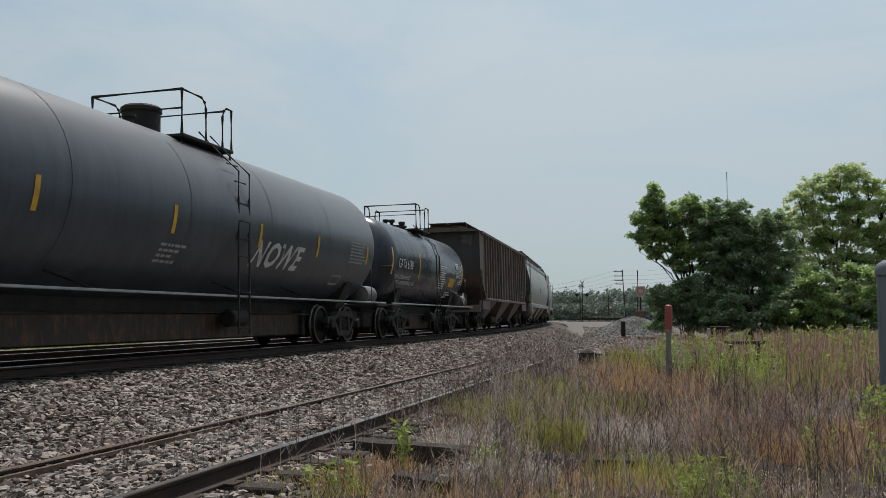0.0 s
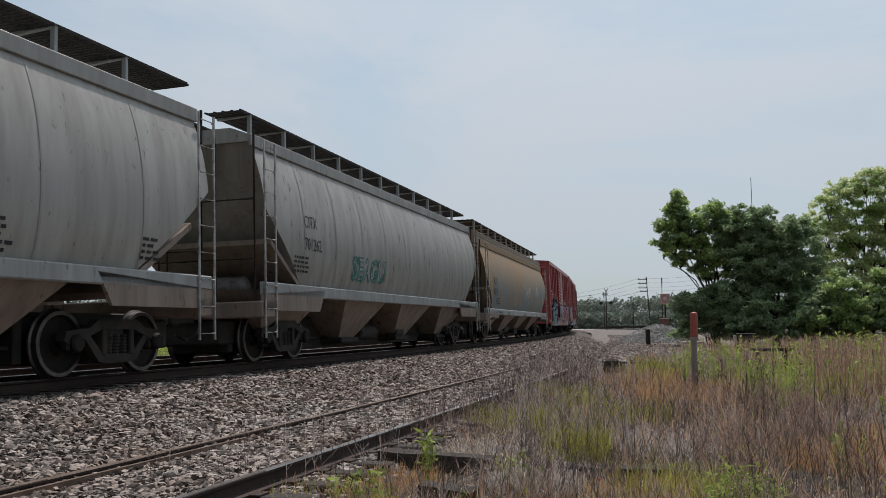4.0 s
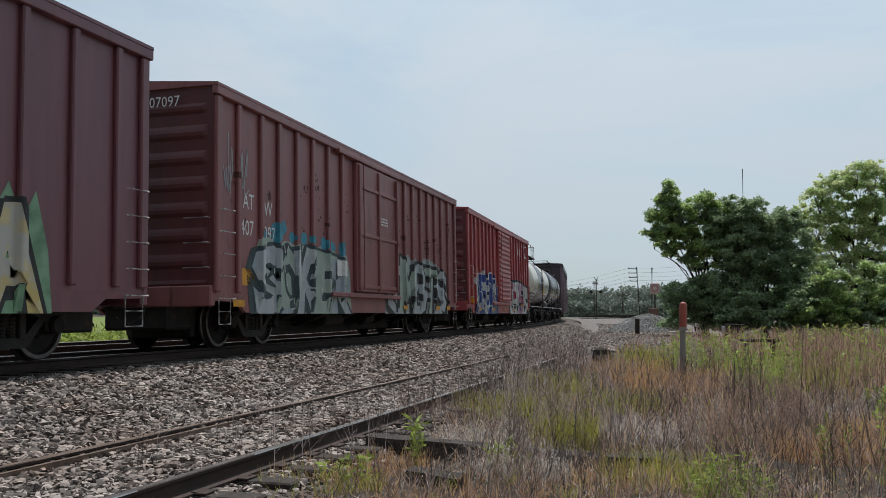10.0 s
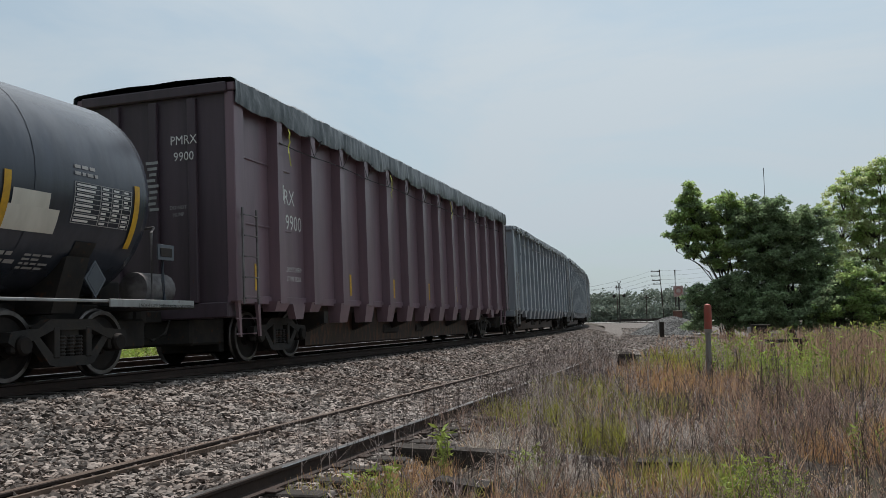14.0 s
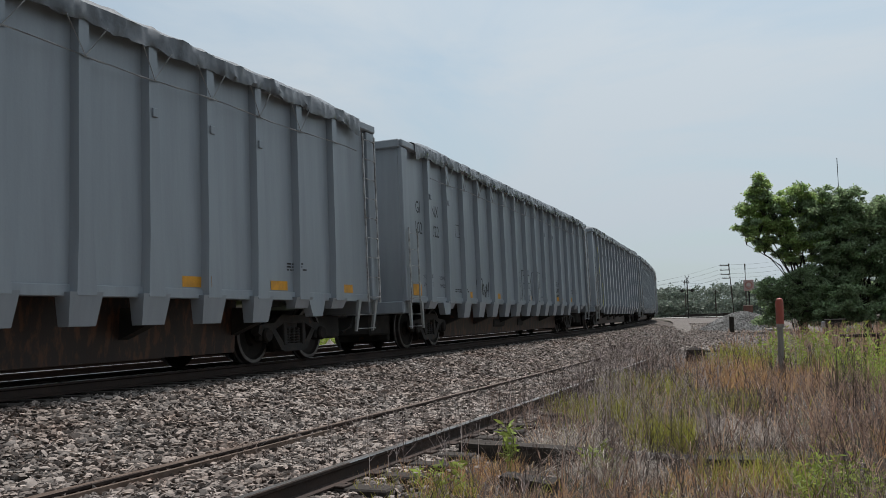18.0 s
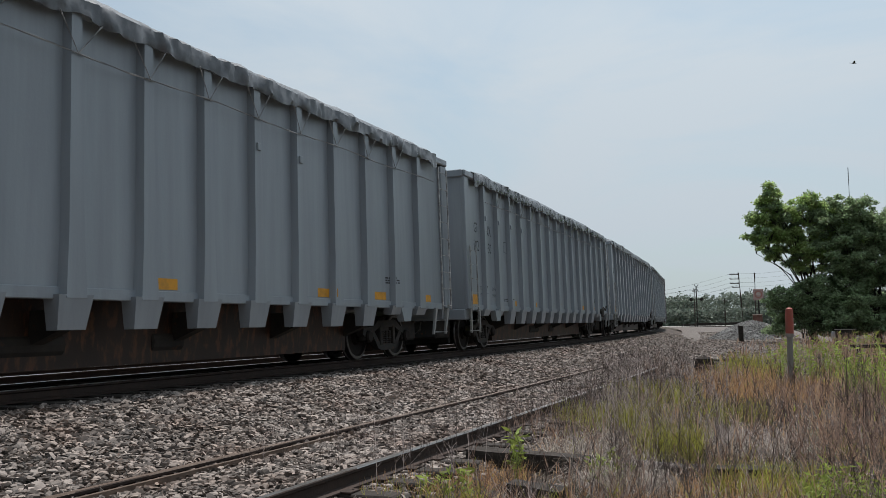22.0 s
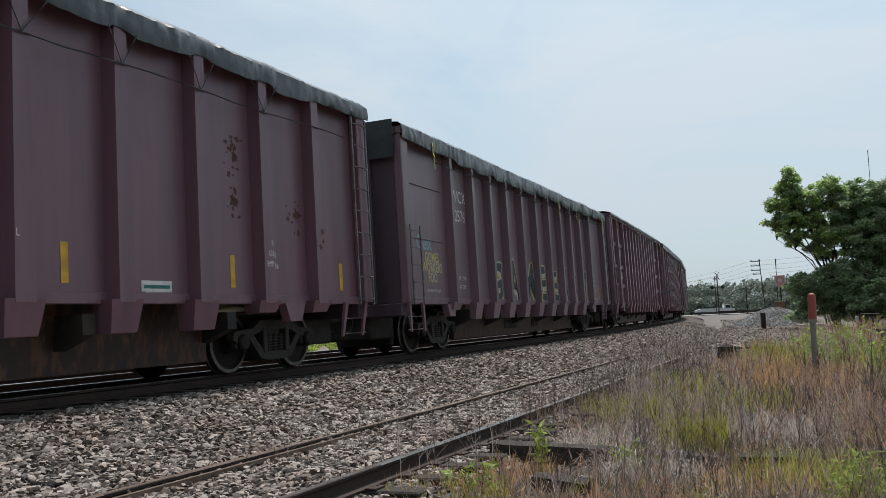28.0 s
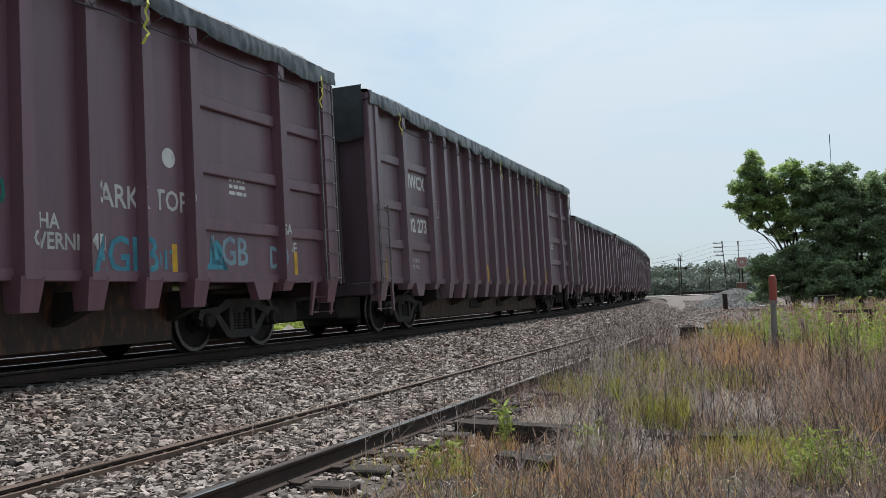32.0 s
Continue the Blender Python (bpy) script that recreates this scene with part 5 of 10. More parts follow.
def hopper_ends(car, h, W, low, eave, material, rung_top=None):
    for k in (-1, 1):
        part("slope_sheet", Shape().prism([(k * (h - 0.55), low + 0.95), (k * (h - 0.55), low + 0.85), (k * (h - 2.4), low - 0.3), (k * (h - 2.4), low - 0.2)], -W + 0.1, W - 0.1, "x"), material, car)
        part("end_sill", Shape().cbox(-W, min(k * (h - 0.5), k * h), 0.82, W, max(k * (h - 0.5), k * h), 1.12, 0.02), material, car)
        for x in (-1, 1):
            part("bolster_plate", Shape().prism([(k * (h - 2.9), low + 0.05), (k * (h - 0.02), low - 0.1), (k * (h - 0.02), 0.95), (k * (h - 2.6), 0.95)], min(x * (W - 0.05), x * W), max(x * (W - 0.05), x * W), "x"), material, car)
            ladder(car, x * (W + 0.04), k * (h - 0.3) - 0.22, k * (h - 0.3) + 0.22, 0.55, rung_top or eave - 0.25, 5 if rung_top else 9, x, FRAME_BLACK if rung_top else RUNG)
        if not rung_top:
            s = Shape()
            for x in (-1.3, -0.5, 0.5, 1.3):
                s.tube([(x, k * (h - 0.1), 1.1), (x, k * (h - 0.1), eave)], 0.025, 5)
            for z in (1.9, 3.0):
                s.tube([(-1.3, k * (h - 0.08), z), (1.3, k * (h - 0.08), z)], 0.02, 5)
            part("end_frame", s, FRAME_BLACK, car, "end platform posts and grabs")
        part("brake_reservoir", Shape().lathe([(-0.5, 0.1), (-0.42, 0.2), (0.42, 0.2), (0.5, 0.1)], (0.2, k * (h - 1.0), 1.45), "x", 14), LADDER_STEEL, car, "", True)


def curved_hopper(front, rear, material, sill_mat, label, bays, eave=4.12, low=1.45, bulge=1.5, walk_up=0.42, roof_mat=None, roof_up=0.16):
    car, h = new_car("covered_hopper", front, rear, label, "covered hopper", "freight train", (rear - front) / 2 - 1.9)
    # bowed side section, drawn along the car, cut back at the ends by slope sheets
    sec = []
    for i in range(15):
        f = i / 14
        z = low + (eave - low) * f
        x = bulge * (1 - 0.26 * max(0, (f - 0.32) / 0.68) ** 2.3 - 0.10 * max(0, (0.32 - f) / 0.32) ** 2)
        sec.append((x, z))
    prof = sec + [(-x, z) for x, z in sec[::-1]]
    rings = []
    n = 30
    for i in range(n + 1):
        y = -h + 0.15 + (2 * h - 0.3) * i / n
        d = min(y + h, h - y)
        rg = []
        for x, z in prof:
            f = (z - low) / (eave - low)
            # the ends slope in below and under the roof
            cut = 0.18 if f > 0.5 else 0.18 + 1.75 * (0.5 - f) / 0.5
            yy = max(-h + cut, min(h - cut, y))
            rg.append((x, yy, z))
        rings.append(rg)
    part("body", Shape().loft(rings), material, car, "bowed smooth steel hopper body", True)
    seam = Shape()
    for i in range(9):
        y = -h + 1.9 + (2 * h - 3.8) * i / 8
        for k in (-1, 1):
            seam.sheet([[(k * (x + 0.006), y - 0.02, z), (k * (x + 0.006), y + 0.02, z)] for x, z in sec])
    part("weld_seams", seam, material, car)
    rm = roof_mat or material
    part("roof", Shape().prism([(-bulge * 0.80, eave - 0.12), (bulge * 0.80, eave - 0.12), (bulge * 0.80, eave + roof_up - 0.14), (bulge * 0.55, eave + roof_up), (-bulge * 0.55, eave + roof_up), (-bulge * 0.80, eave + roof_up - 0.14)], -h + 0.1, h - 0.1), rm, car, "flat roof with a raised edge")
    for x in (-1, 1):
        part("eave_rail", Shape().cbox(min(x * bulge * 0.79, x * (bulge * 0.79 + 0.06)), -h + 0.12, eave - 0.2, max(x * bulge * 0.79, x * (bulge * 0.79 + 0.06)), h - 0.12, eave + 0.03, 0.012), rm, car)
        part("side_sill", Shape().cbox(min(x * (bulge - 0.12), x * bulge), -h + 0.1, low - 0.22, max(x * (bulge - 0.12), x * bulge), h - 0.1, low + 0.02, 0.02), sill_mat, car, "straight side sill")
    hopper_bays(car, h, low - 0.1, bays, BAY_DIRT)
    hopper_ends(car, h, bulge, low - 0.1, eave, BAY_DIRT)
    for k in (-1, 1):
        for z in ((eave + 0.05, eave + 0.17, eave + 0.27) if roof_up > 0.3 else ()):
            part("roof_bead", Shape().box(min(k * (bulge * 0.8 - 0.01), k * (bulge * 0.8 + 0.02)), -h + 0.12, z, max(k * (bulge * 0.8 - 0.01), k * (bulge * 0.8 + 0.02)), h - 0.12, z + 0.025), SILL_GREY, car)
    roof_walk(car, h, eave + walk_up, 1.05, FRAME_BLACK)
    bracket = Shape().prism([(0.35, eave + walk_up - 0.09), (1.06, eave + walk_up - 0.045), (1.06, eave + walk_up - 0.04 - 0.0), (0.35, eave + walk_up - 0.04)], -0.035, 0.035).mesh("walk_bracket", SILL_GREY)
    strut = Shape().box(0.98, -0.03, eave + roof_up - 0.16, 1.05, 0.03, eave + walk_up).mesh("walk_strut", SILL_GREY)
    for i in range(int(2 * h / 1.5)):
        for k in (0, 180):
            part("walk_bracket", bracket, None, car, place=pose(0, -h + 0.5 + i * 1.5, 0, 0, 0, k))
            part("walk_strut", strut, None, car, place=pose(0, -h + 0.5 + i * 1.5, 0, 0, 0, k))
    part("hatch_cover", Shape().cbox(-0.3, -h + 1.5, eave + 0.15, 0.3, h - 1.5, eave + 0.28, 0.05), rm, car, "long trough hatch cover")
    under(car, h, bearers=0)
    return car, h, sec


# ---- the setting: ground, tracks, road ----
def gravel_height(q, s=0.0):
    """Height of the ballast across the two tracks."""
    z = np.interp(q, [-7.6, -6.6, -5.8, -3.0, -2.1, -1.6, 1.6, 2.1, 3.6, 4.05, 4.3, 5.45, 5.62, 6.25, 6.7], [-0.07, 0.08, 0.42, 0.44, 0.46, 0.50, 0.50, 0.42, 0.14, 0.12, 0.07, 0.07, -0.01, -0.05, -0.18])
    return z


def ground_mesh():
    s = Shape()
    ring_r = [0.0, 2, 4, 6, 8, 11, 15, 20, 27, 36, 48, 65, 90, 130, 200, 320, 520, 900, 1800, 4200]
    n = 96
    rows = []
    for r in ring_r:
        row = []
        for j in range(n + 1):
            a = 2 * math.pi * j / n
            x, y = r * math.sin(a), r * math.cos(a)
            z = -0.06 + 0.05 * noise.noise(Vector((x * 0.25, y * 0.25, 0.3))) * min(1, 40 / max(r, 1))
            row.append((x, y, z - 0.04))
        rows.append(row)
    s.sheet(rows)
    return s


ground = tagged(new("ground", ground_mesh().mesh("ground", SOIL, True, fix=False)), "dry weedy soil reaching to the horizon", "ground", kind="structure")


def sweep(name, section, s_list, material, label, category, smooth=True, fine=None):
    rows = []
    for s in s_list:
        row = []
        for q, z in section:
            x, y = at(s, q)
            dz = 0.02 * noise.noise(Vector((s * 1.3, q * 1.3, 2.0))) if fine else 0
            row.append((float(x), float(y), z + dz))
        rows.append(row)
    ob = new(name, Shape().sheet(rows).mesh(name, material, smooth, fix=False))
    return tagged(ob, label, category, kind="structure")


near_s = list(np.arange(-12, 40, 0.4)) + list(np.arange(40, 120, 2.0))
bed_q = list(np.arange(-7.6, 6.8, 0.25))
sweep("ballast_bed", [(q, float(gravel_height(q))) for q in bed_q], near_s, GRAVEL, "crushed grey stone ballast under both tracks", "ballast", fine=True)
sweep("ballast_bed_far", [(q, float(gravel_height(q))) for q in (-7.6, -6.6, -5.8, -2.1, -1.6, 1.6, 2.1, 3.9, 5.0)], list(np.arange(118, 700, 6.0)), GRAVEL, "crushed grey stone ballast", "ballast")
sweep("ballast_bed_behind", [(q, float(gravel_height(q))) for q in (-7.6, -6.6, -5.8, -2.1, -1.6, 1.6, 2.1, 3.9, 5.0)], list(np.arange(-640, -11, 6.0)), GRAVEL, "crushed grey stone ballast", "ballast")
rows = []
for s in np.arange(34, 150, 2.0):
    up = float(np.interp(s, [34, 60, 100, 150], [0.0, 0.06, 0.3, 0.5]))
    rows.append([(float(x), float(y), z + up) for (x, y), z in ((at(s, 3.0), 0.1), (at(s, 5.0), -0.02), (at(s, 7.0), -0.035), (at(s, 9.5 + (s - 34) * 0.05), -0.05), (at(s, 12.5 + (s - 34) * 0.06), -0.09 - up))])
tagged(new("gravel_lot", Shape().sheet(rows).mesh("gravel_lot", LOT, True, fix=False)), "level grey gravel lot rising to the crossing", "gravel", kind="structure")
rows = []
for q in (-40, -20, -6, -1.9, 1.9, 6, 20, 45, 80):
    rows.append([(float(c[0]), float(c[1]), 0.56 if abs(q) > 1.8 else 0.6) for c in (at(148, q), at(152, q), at(158, q), at(162, q))])
tagged(new("road", Shape().sheet(rows).mesh("road", ROAD, True, fix=False)), "pale concrete road over the level crossing", "road", kind="structure")
sweep("meadow", [(q, -0.03) for q in (-90, -30, -7.0)], list(np.arange(-60, 190, 4.0)), MEADOW, "bright green grass beyond the railway", "grass")

RAIL_SECTION = [(-0.07, 0.0), (0.07, 0.0), (0.07, 0.012), (0.012, 0.035), (0.009, 0.105), (0.034, 0.12), (0.036, 0.142), (0.030, 0.15), (-0.030, 0.15), (-0.036, 0.142), (-0.034, 0.12), (-0.009, 0.105), (-0.012, 0.035), (-0.07, 0.012)]


def rail(name, q, top, s_list, head, label, tilt=0.0):
    rings = []
    for s in s_list:
        rings.append([(*[float(c) for c in at(s, q + a)], top - 0.15 + b) for a, b in RAIL_SECTION])
    me = Shape().loft(rings).mesh(name, RAIL_SIDE, fix=True)
    me.materials.append(head)
    for p in me.polygons:
        if p.normal.z > 0.6 and p.center.z > top - 0.02:
            p.material_index = 1
    return tagged(new(name, me), label, "rail", "rails", kind="structure")


long_s = list(np.arange(-640, -20, 8.0)) + list(np.arange(-20, 130, 1.0)) + list(np.arange(130, 740, 8.0))
lift = 0.7525 * math.sin(radians(BANK))
rail("rail_main_near", 0.7525, MAIN_TOP + lift, long_s, RAIL_HEAD, "steel rail of the main track, head polished")
rail("rail_main_far", -0.7525, MAIN_TOP - lift, long_s, RAIL_HEAD, "steel rail of the main track, head polished")
rail("rail_second_near", -3.55, MAIN_TOP - 0.076, long_s, RAIL_HEAD, "rail of a second track beyond the train")
rail("rail_second_far", -5.055, MAIN_TOP - 0.076, long_s, RAIL_HEAD, "rail of a second track beyond the train")
rail("rail_siding_near", SIDE_Q + 0.7525, SIDE_TOP, list(np.arange(-14, 25, 0.8)), RAIL_HEAD, "old siding rail, brown web and shiny head")
rail("rail_siding_far", SIDE_Q - 0.7525, SIDE_TOP, list(np.arange(-14, 26.5, 0.8)), RAIL_DULL, "old siding rail sunk in ballast")
# the flangeway piece beside the far siding rail
sg = [[(*[float(c) for c in at(s, SIDE_Q - 0.7525 + 0.10 + a)], SIDE_TOP - 0.03 + b) for a, b in ((-0.02, -0.1), (0.02, -0.1), (0.02, 0.0), (-0.02, 0.0))] for s in np.arange(2.0, 9.6, 0.7)]
tagged(new("guard_rail", Shape().loft(sg).mesh("guard_rail", RAIL_DULL)), "short guard rail beside the siding rail", "rail", kind="structure")

# ties of the main track, and of the siding where they show
tie = Shape().cbox(-1.3, -0.115, -0.17, 1.3, 0.115, 0.0, 0.015).mesh("sleeper", OLD_WOOD)
main_ties = tagged(new("main_ties"), "dark timber ties under the main track", "railway ties", kind="structure")
side_ties = tagged(new("siding_ties"), "weathered timber ties under the siding", "railway ties", kind="structure")
for i in range(150):
    s = -8 + i * 0.53
    x, y = at(s)
    part("sleeper", tie, None, main_ties, place=pose(float(x), float(y), MAIN_TOP - 0.155, 0, -BANK, -math.degrees(float(heading(s)))))
for i in range(46):
    s = -4 + i * 0.62
    x, y = at(s, SIDE_Q + 0.12 * noise.noise(Vector((s, 0, 0))))
    part("sleeper", tie, None, side_ties, place=pose(float(x), float(y), SIDE_TOP - 0.152, 0, 0, -math.degrees(float(heading(s))) + random.uniform(-1.5, 1.5)))
plate = Shape().cbox(-0.16, -0.09, 0, 0.16, 0.09, 0.018, 0.004).mesh("tie_plate", RAIL_SIDE)
for i in range(46):
    s = -4 + i * 0.62
    x, y = at(s, SIDE_Q + 0.7525)
    part("tie_plate", plate, None, side_ties, place=pose(float(x), float(y), SIDE_TOP - 0.152, 0, 0, -math.degrees(float(heading(s)))))


def stones_mesh(rng, cells, size, material, name, height=None):
    """Loose broken stones: uneven octahedra strewn by cells of (s0, s1, q0, q1, per square metre)."""
    base = np.array([(1, 0, 0), (-1, 0, 0), (0, 1, 0), (0, -1, 0), (0, 0, 1), (0, 0, -1), (0.62, 0.62, 0.5), (-0.62, 0.6, 0.45), (-0.6, -0.62, 0.5), (0.62, -0.6, 0.45)], float)
    tri = np.array([(4, 6, 7), (4, 7, 8), (4, 8, 9), (4, 9, 6), (6, 0, 2), (6, 2, 7), (7, 2, 1), (7, 1, 8), (8, 1, 3), (8, 3, 9), (9, 3, 0), (9, 0, 6), (5, 2, 0), (5, 1, 2), (5, 3, 1), (5, 0, 3)])
    V, F, k = [], [], 0
    for s0, s1, q0, q1, den in cells:
        n = int((s1 - s0) * (q1 - q0) * den)
        s, q = rng.uniform(s0, s1, n), rng.uniform(q0, q1, n)
        x, y = at(s, q)
        z = (height or gravel_height)(q, s) + rng.uniform(-0.012, 0.03, n)
        sz = size * rng.uniform(0.55, 1.35, n)
        st = rng.uniform(0.6, 1.25, (n, 3))
        st[:, 2] *= 0.42
        st[:, 0] *= 1.5
        a, b = rng.uniform(0, 6.28, n), rng.uniform(-1.2, 1.2, n)
        p = base[None] * (1 + rng.uniform(-0.28, 0.28, (n, 10, 3))) * st[:, None] * sz[:, None, None]
        ca, sa, cb, sb = np.cos(a)[:, None], np.sin(a)[:, None], np.cos(b)[:, None], np.sin(b)[:, None]
        px, py, pz = p[..., 0], p[..., 1] * cb - p[..., 2] * sb, p[..., 1] * sb + p[..., 2] * cb
        V.append(np.stack([px * ca - py * sa + x[:, None], px * sa + py * ca + y[:, None], pz + z[:, None]], -1).reshape(-1, 3))
        F.append((tri[None] + (np.arange(n) * 10)[:, None, None]).reshape(-1, 3) + k)
        k += n * 10
    return raw_mesh(name, np.concatenate(V), np.concatenate(F), material)


def raw_mesh(name, v, f, *materials):
    me = bpy.data.meshes.new(name)
    me.vertices.add(len(v))
    me.vertices.foreach_set("co", np.asarray(v, np.float32).ravel())
    n = f.shape[1]
    me.loops.add(len(f) * n)
    me.loops.foreach_set("vertex_index", np.asarray(f, np.int32).ravel())
    me.polygons.add(len(f))
    me.polygons.foreach_set("loop_start", np.arange(0, len(f) * n, n, dtype=np.int32))
    me.polygons.foreach_set("use_smooth", np.zeros(len(f), dtype=bool))
    me.update(calc_edges=True)
    for m in materials:
        me.materials.append(m)
    return me


rng = np.random.default_rng(7)
cells = [(-2, 6, 1.1, 5.9, 800), (6, 14, 1.1, 5.9, 700), (-2, 14, 5.9, 6.35, 220), (14, 24, 1.0, 6.0, 420), (24, 44, 1.0, 6.0, 170), (44, 75, 1.2, 6.0, 50)]
tagged(new("ballast_stones", stones_mesh(rng, cells, 0.029, STONE, "ballast_stones")), "loose broken grey ballast stones", "gravel", kind="stuff")
lot_height = lambda q, s: np.interp(q, [3.0, 5.0, 7.0, 11.0], [0.1, -0.02, -0.035, -0.07]) + np.interp(s, [34, 60, 100, 150], [0.0, 0.06, 0.3, 0.5])
tagged(new("lot_stones", stones_mesh(rng, [(34, 60, 5.5, 9.6, 60), (60, 95, 4.5, 11.0, 22)], 0.034, STONE, "lot_stones", lot_height)), "loose stones strewn over the gravel lot", "gravel", kind="stuff")

# ---- the train ----
def shell(material, r, zc):
    return lambda car, y0, y1: tank_shell(car, r, zc, y0, y1, material, label="dished steel tank shell")


# long faded tank car
R, Z = 1.52, 2.44
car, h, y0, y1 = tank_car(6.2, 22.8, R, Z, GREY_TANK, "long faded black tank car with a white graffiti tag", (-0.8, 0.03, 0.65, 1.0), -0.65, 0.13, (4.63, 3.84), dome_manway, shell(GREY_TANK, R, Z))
for y in (-5.2, -2.0, 1.04, 3.88, 7.1):
    on_tank(car, "reflector_strip", YELLOW_MARK, R, Z, y - 0.05, y + 0.05, 1.95, 2.4, label="yellow reflective strip")
tank_letters(car, "NOWE", R, Z, 2.02, 1.82, 0.66, WHITE_SPRAY, 1.05, 0.02, 0.01, "graffiti_fill", "white sprayed graffiti tag", 0.35)
tank_print(car, GREY_MARK, R, Z, -2.2, 1.75, 4, 0.6, seed=2)
tank_print(car, GREY_MARK, R, Z, 5.9, 2.42, 7, 1.1, 0.08, seed=3)
for a, b, c, d in ((5.25, 5.29, 1.4, 1.62), (5.77, 5.81, 1.4, 1.62), (5.25, 5.81, 1.4, 1.44), (5.25, 5.81, 1.58, 1.62)):
    on_tank(car, "placard_frame", GREY_MARK, R, Z, a, b, c, d, 0.01)

# short black tank car
R, Z = 1.34, 2.32
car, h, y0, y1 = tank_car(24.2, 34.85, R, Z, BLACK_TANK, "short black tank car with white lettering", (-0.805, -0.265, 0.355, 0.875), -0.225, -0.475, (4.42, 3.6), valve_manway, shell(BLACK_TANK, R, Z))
tank_letters(car, "GATX 6180", R, Z, -3.675, 2.2, 0.4, WHITE_MARK, 0.8)
tank_letters(car, "LD LMT 207200 LBS 94000 KGS", R, Z, -3.825, 1.81, 0.155, WHITE_MARK, 0.8)
tank_letters(car, "LT WT  55800 LBS 25300 KGS LGV 09-95", R, Z, -3.355, 1.65, 0.155, WHITE_MARK, 0.8)
for y in (-5.1, -2.025, 0.635, 4.375):
    on_tank(car, "reflector_strip", YELLOW_MARK, R, Z, y - 0.055, y + 0.055, 1.85, 2.62, label="yellow reflective strip")
on_tank(car, "placard", YELLOW_MARK, R, Z, 2.275, 3.135, 1.72, 2.03, label="yellow warning placard")
tank_print(car, WHITE_MARK, R, Z, 0.775, 2.38, 11, 0.9, 0.075, seed=5)
tank_table(car, R, Z, 3.245, 4.295, 2.07, 2.5, 8, (3.245, 3.775, 3.955, 4.135, 4.295), 6)
tank_print(car, WHITE_MARK, R, Z, 3.225, 2.58, 2, 0.5, 0.06, seed=7)
tank_print(car, WHITE_MARK, R, Z, 3.835, 1.98, 3, 0.45, 0.07, seed=9)
tank_print(car, WHITE_MARK, R, Z, 2.375, 1.5, 3, 0.9, 0.08, seed=8)
tank_letters(car, "FRA AIR", R, Z, 2.895, 2.24, 0.17)
holder = part("placard", Shape().prism([(4.475 + 0.21 * a, 1.34 + 0.21 * b) for a, b in ((-1, 0), (0, -1), (1, 0), (0, 1))], 1.33, 1.345, "x"), WHITE_TANK, car, "white diamond hazard placard")
part("post", Shape().cbox(1.31, 4.435, 0.96, 1.328, 4.515, 1.4, 0.004), FRAME_BLACK, holder)
letters(car, "1830", 4.475, 1.29, 0.12, BLACK_MARK, (), 1.345, 1.345, 0.004, 0.85, 0.004)

# brown ribbed hopper
car, h, posts, sx, px = ribbed_hopper(36.7, 54.0, BROWN_HOPPER, "brown ribbed covered hopper streaked with rust")
part("number_panel", Shape().cbox(0.68, -h + 0.18, 3.66, 1.12, -h + 0.201, 4.1, 0.004), surface("faded teal panel paint", (0.13, 0.15, 0.145), (0.1, 0.095, 0.088), 0.7, 0, 2, STREAK, (0.35, 0.6)), car, "faded teal number panel")
end_letters(car, "GACX", 0.8, -h + 0.175, 3.95, 0.2, BLACK_MARK)
end_letters(car, "9504", 0.8, -h + 0.175, 3.7, 0.2, BLACK_MARK)
for y in (-6.6, 3.9, 7.2):
    patch(car, "reflector_strip", ORANGE_MARK, y, y + 0.1, 1.5, 2.1, posts, sx, px, 0.006, "amber reflective strip")
small_print(car, GREY_MARK, 5.6, 2.0, 5, 0.6, posts, sx, px, seed=4)


def side_of(sec, z, lift=0.012):
    return float(np.interp(z, [p[1] for p in sec], [p[0] for p in sec])) + lift


def bowed(me, sec, lift=0.012):
    for v in me.vertices:
        v.co.x += side_of(sec, v.co.z, lift)
    return me


def bowed_letters(car, sec, words, y, z, size, material, width=0.8, bold=0.0, name="lettering", label="stencilled lettering"):
    me = text_mesh(name, words, size, material, bold, width)
    me.transform(Matrix.Translation((0, y, z)))
    part(name, bowed(me, sec), None, car, label)


def bowed_strip(car, sec, name, material, y0, y1, z0, z1, label=""):
    me = Shape().sheet([[(0, y0, z0 + (z1 - z0) * i / 6), (0, y1, z0 + (z1 - z0) * i / 6)] for i in range(7)]).mesh(name, material)
    part(name, bowed(me, sec, 0.014), None, car, label)


def bowed_print(car, sec, material, y, z, rows, width, seed, pitch=0.09):
    rnd, s = random.Random(seed), Shape()
    for i in range(rows):
        a = y
        while a < y + width * rnd.uniform(0.7, 1):
            b = a + rnd.uniform(0.06, 0.18)
            s.add([(0, a, z - i * pitch), (0, b, z - i * pitch), (0, b, z - i * pitch + pitch * 0.5), (0, a, z - i * pitch + pitch * 0.5)], [(0, 1, 2, 3)])
            a = b + 0.04
    part("small_print", bowed(s.mesh("small_print", material), sec), None, car, "small stencilled data lines")


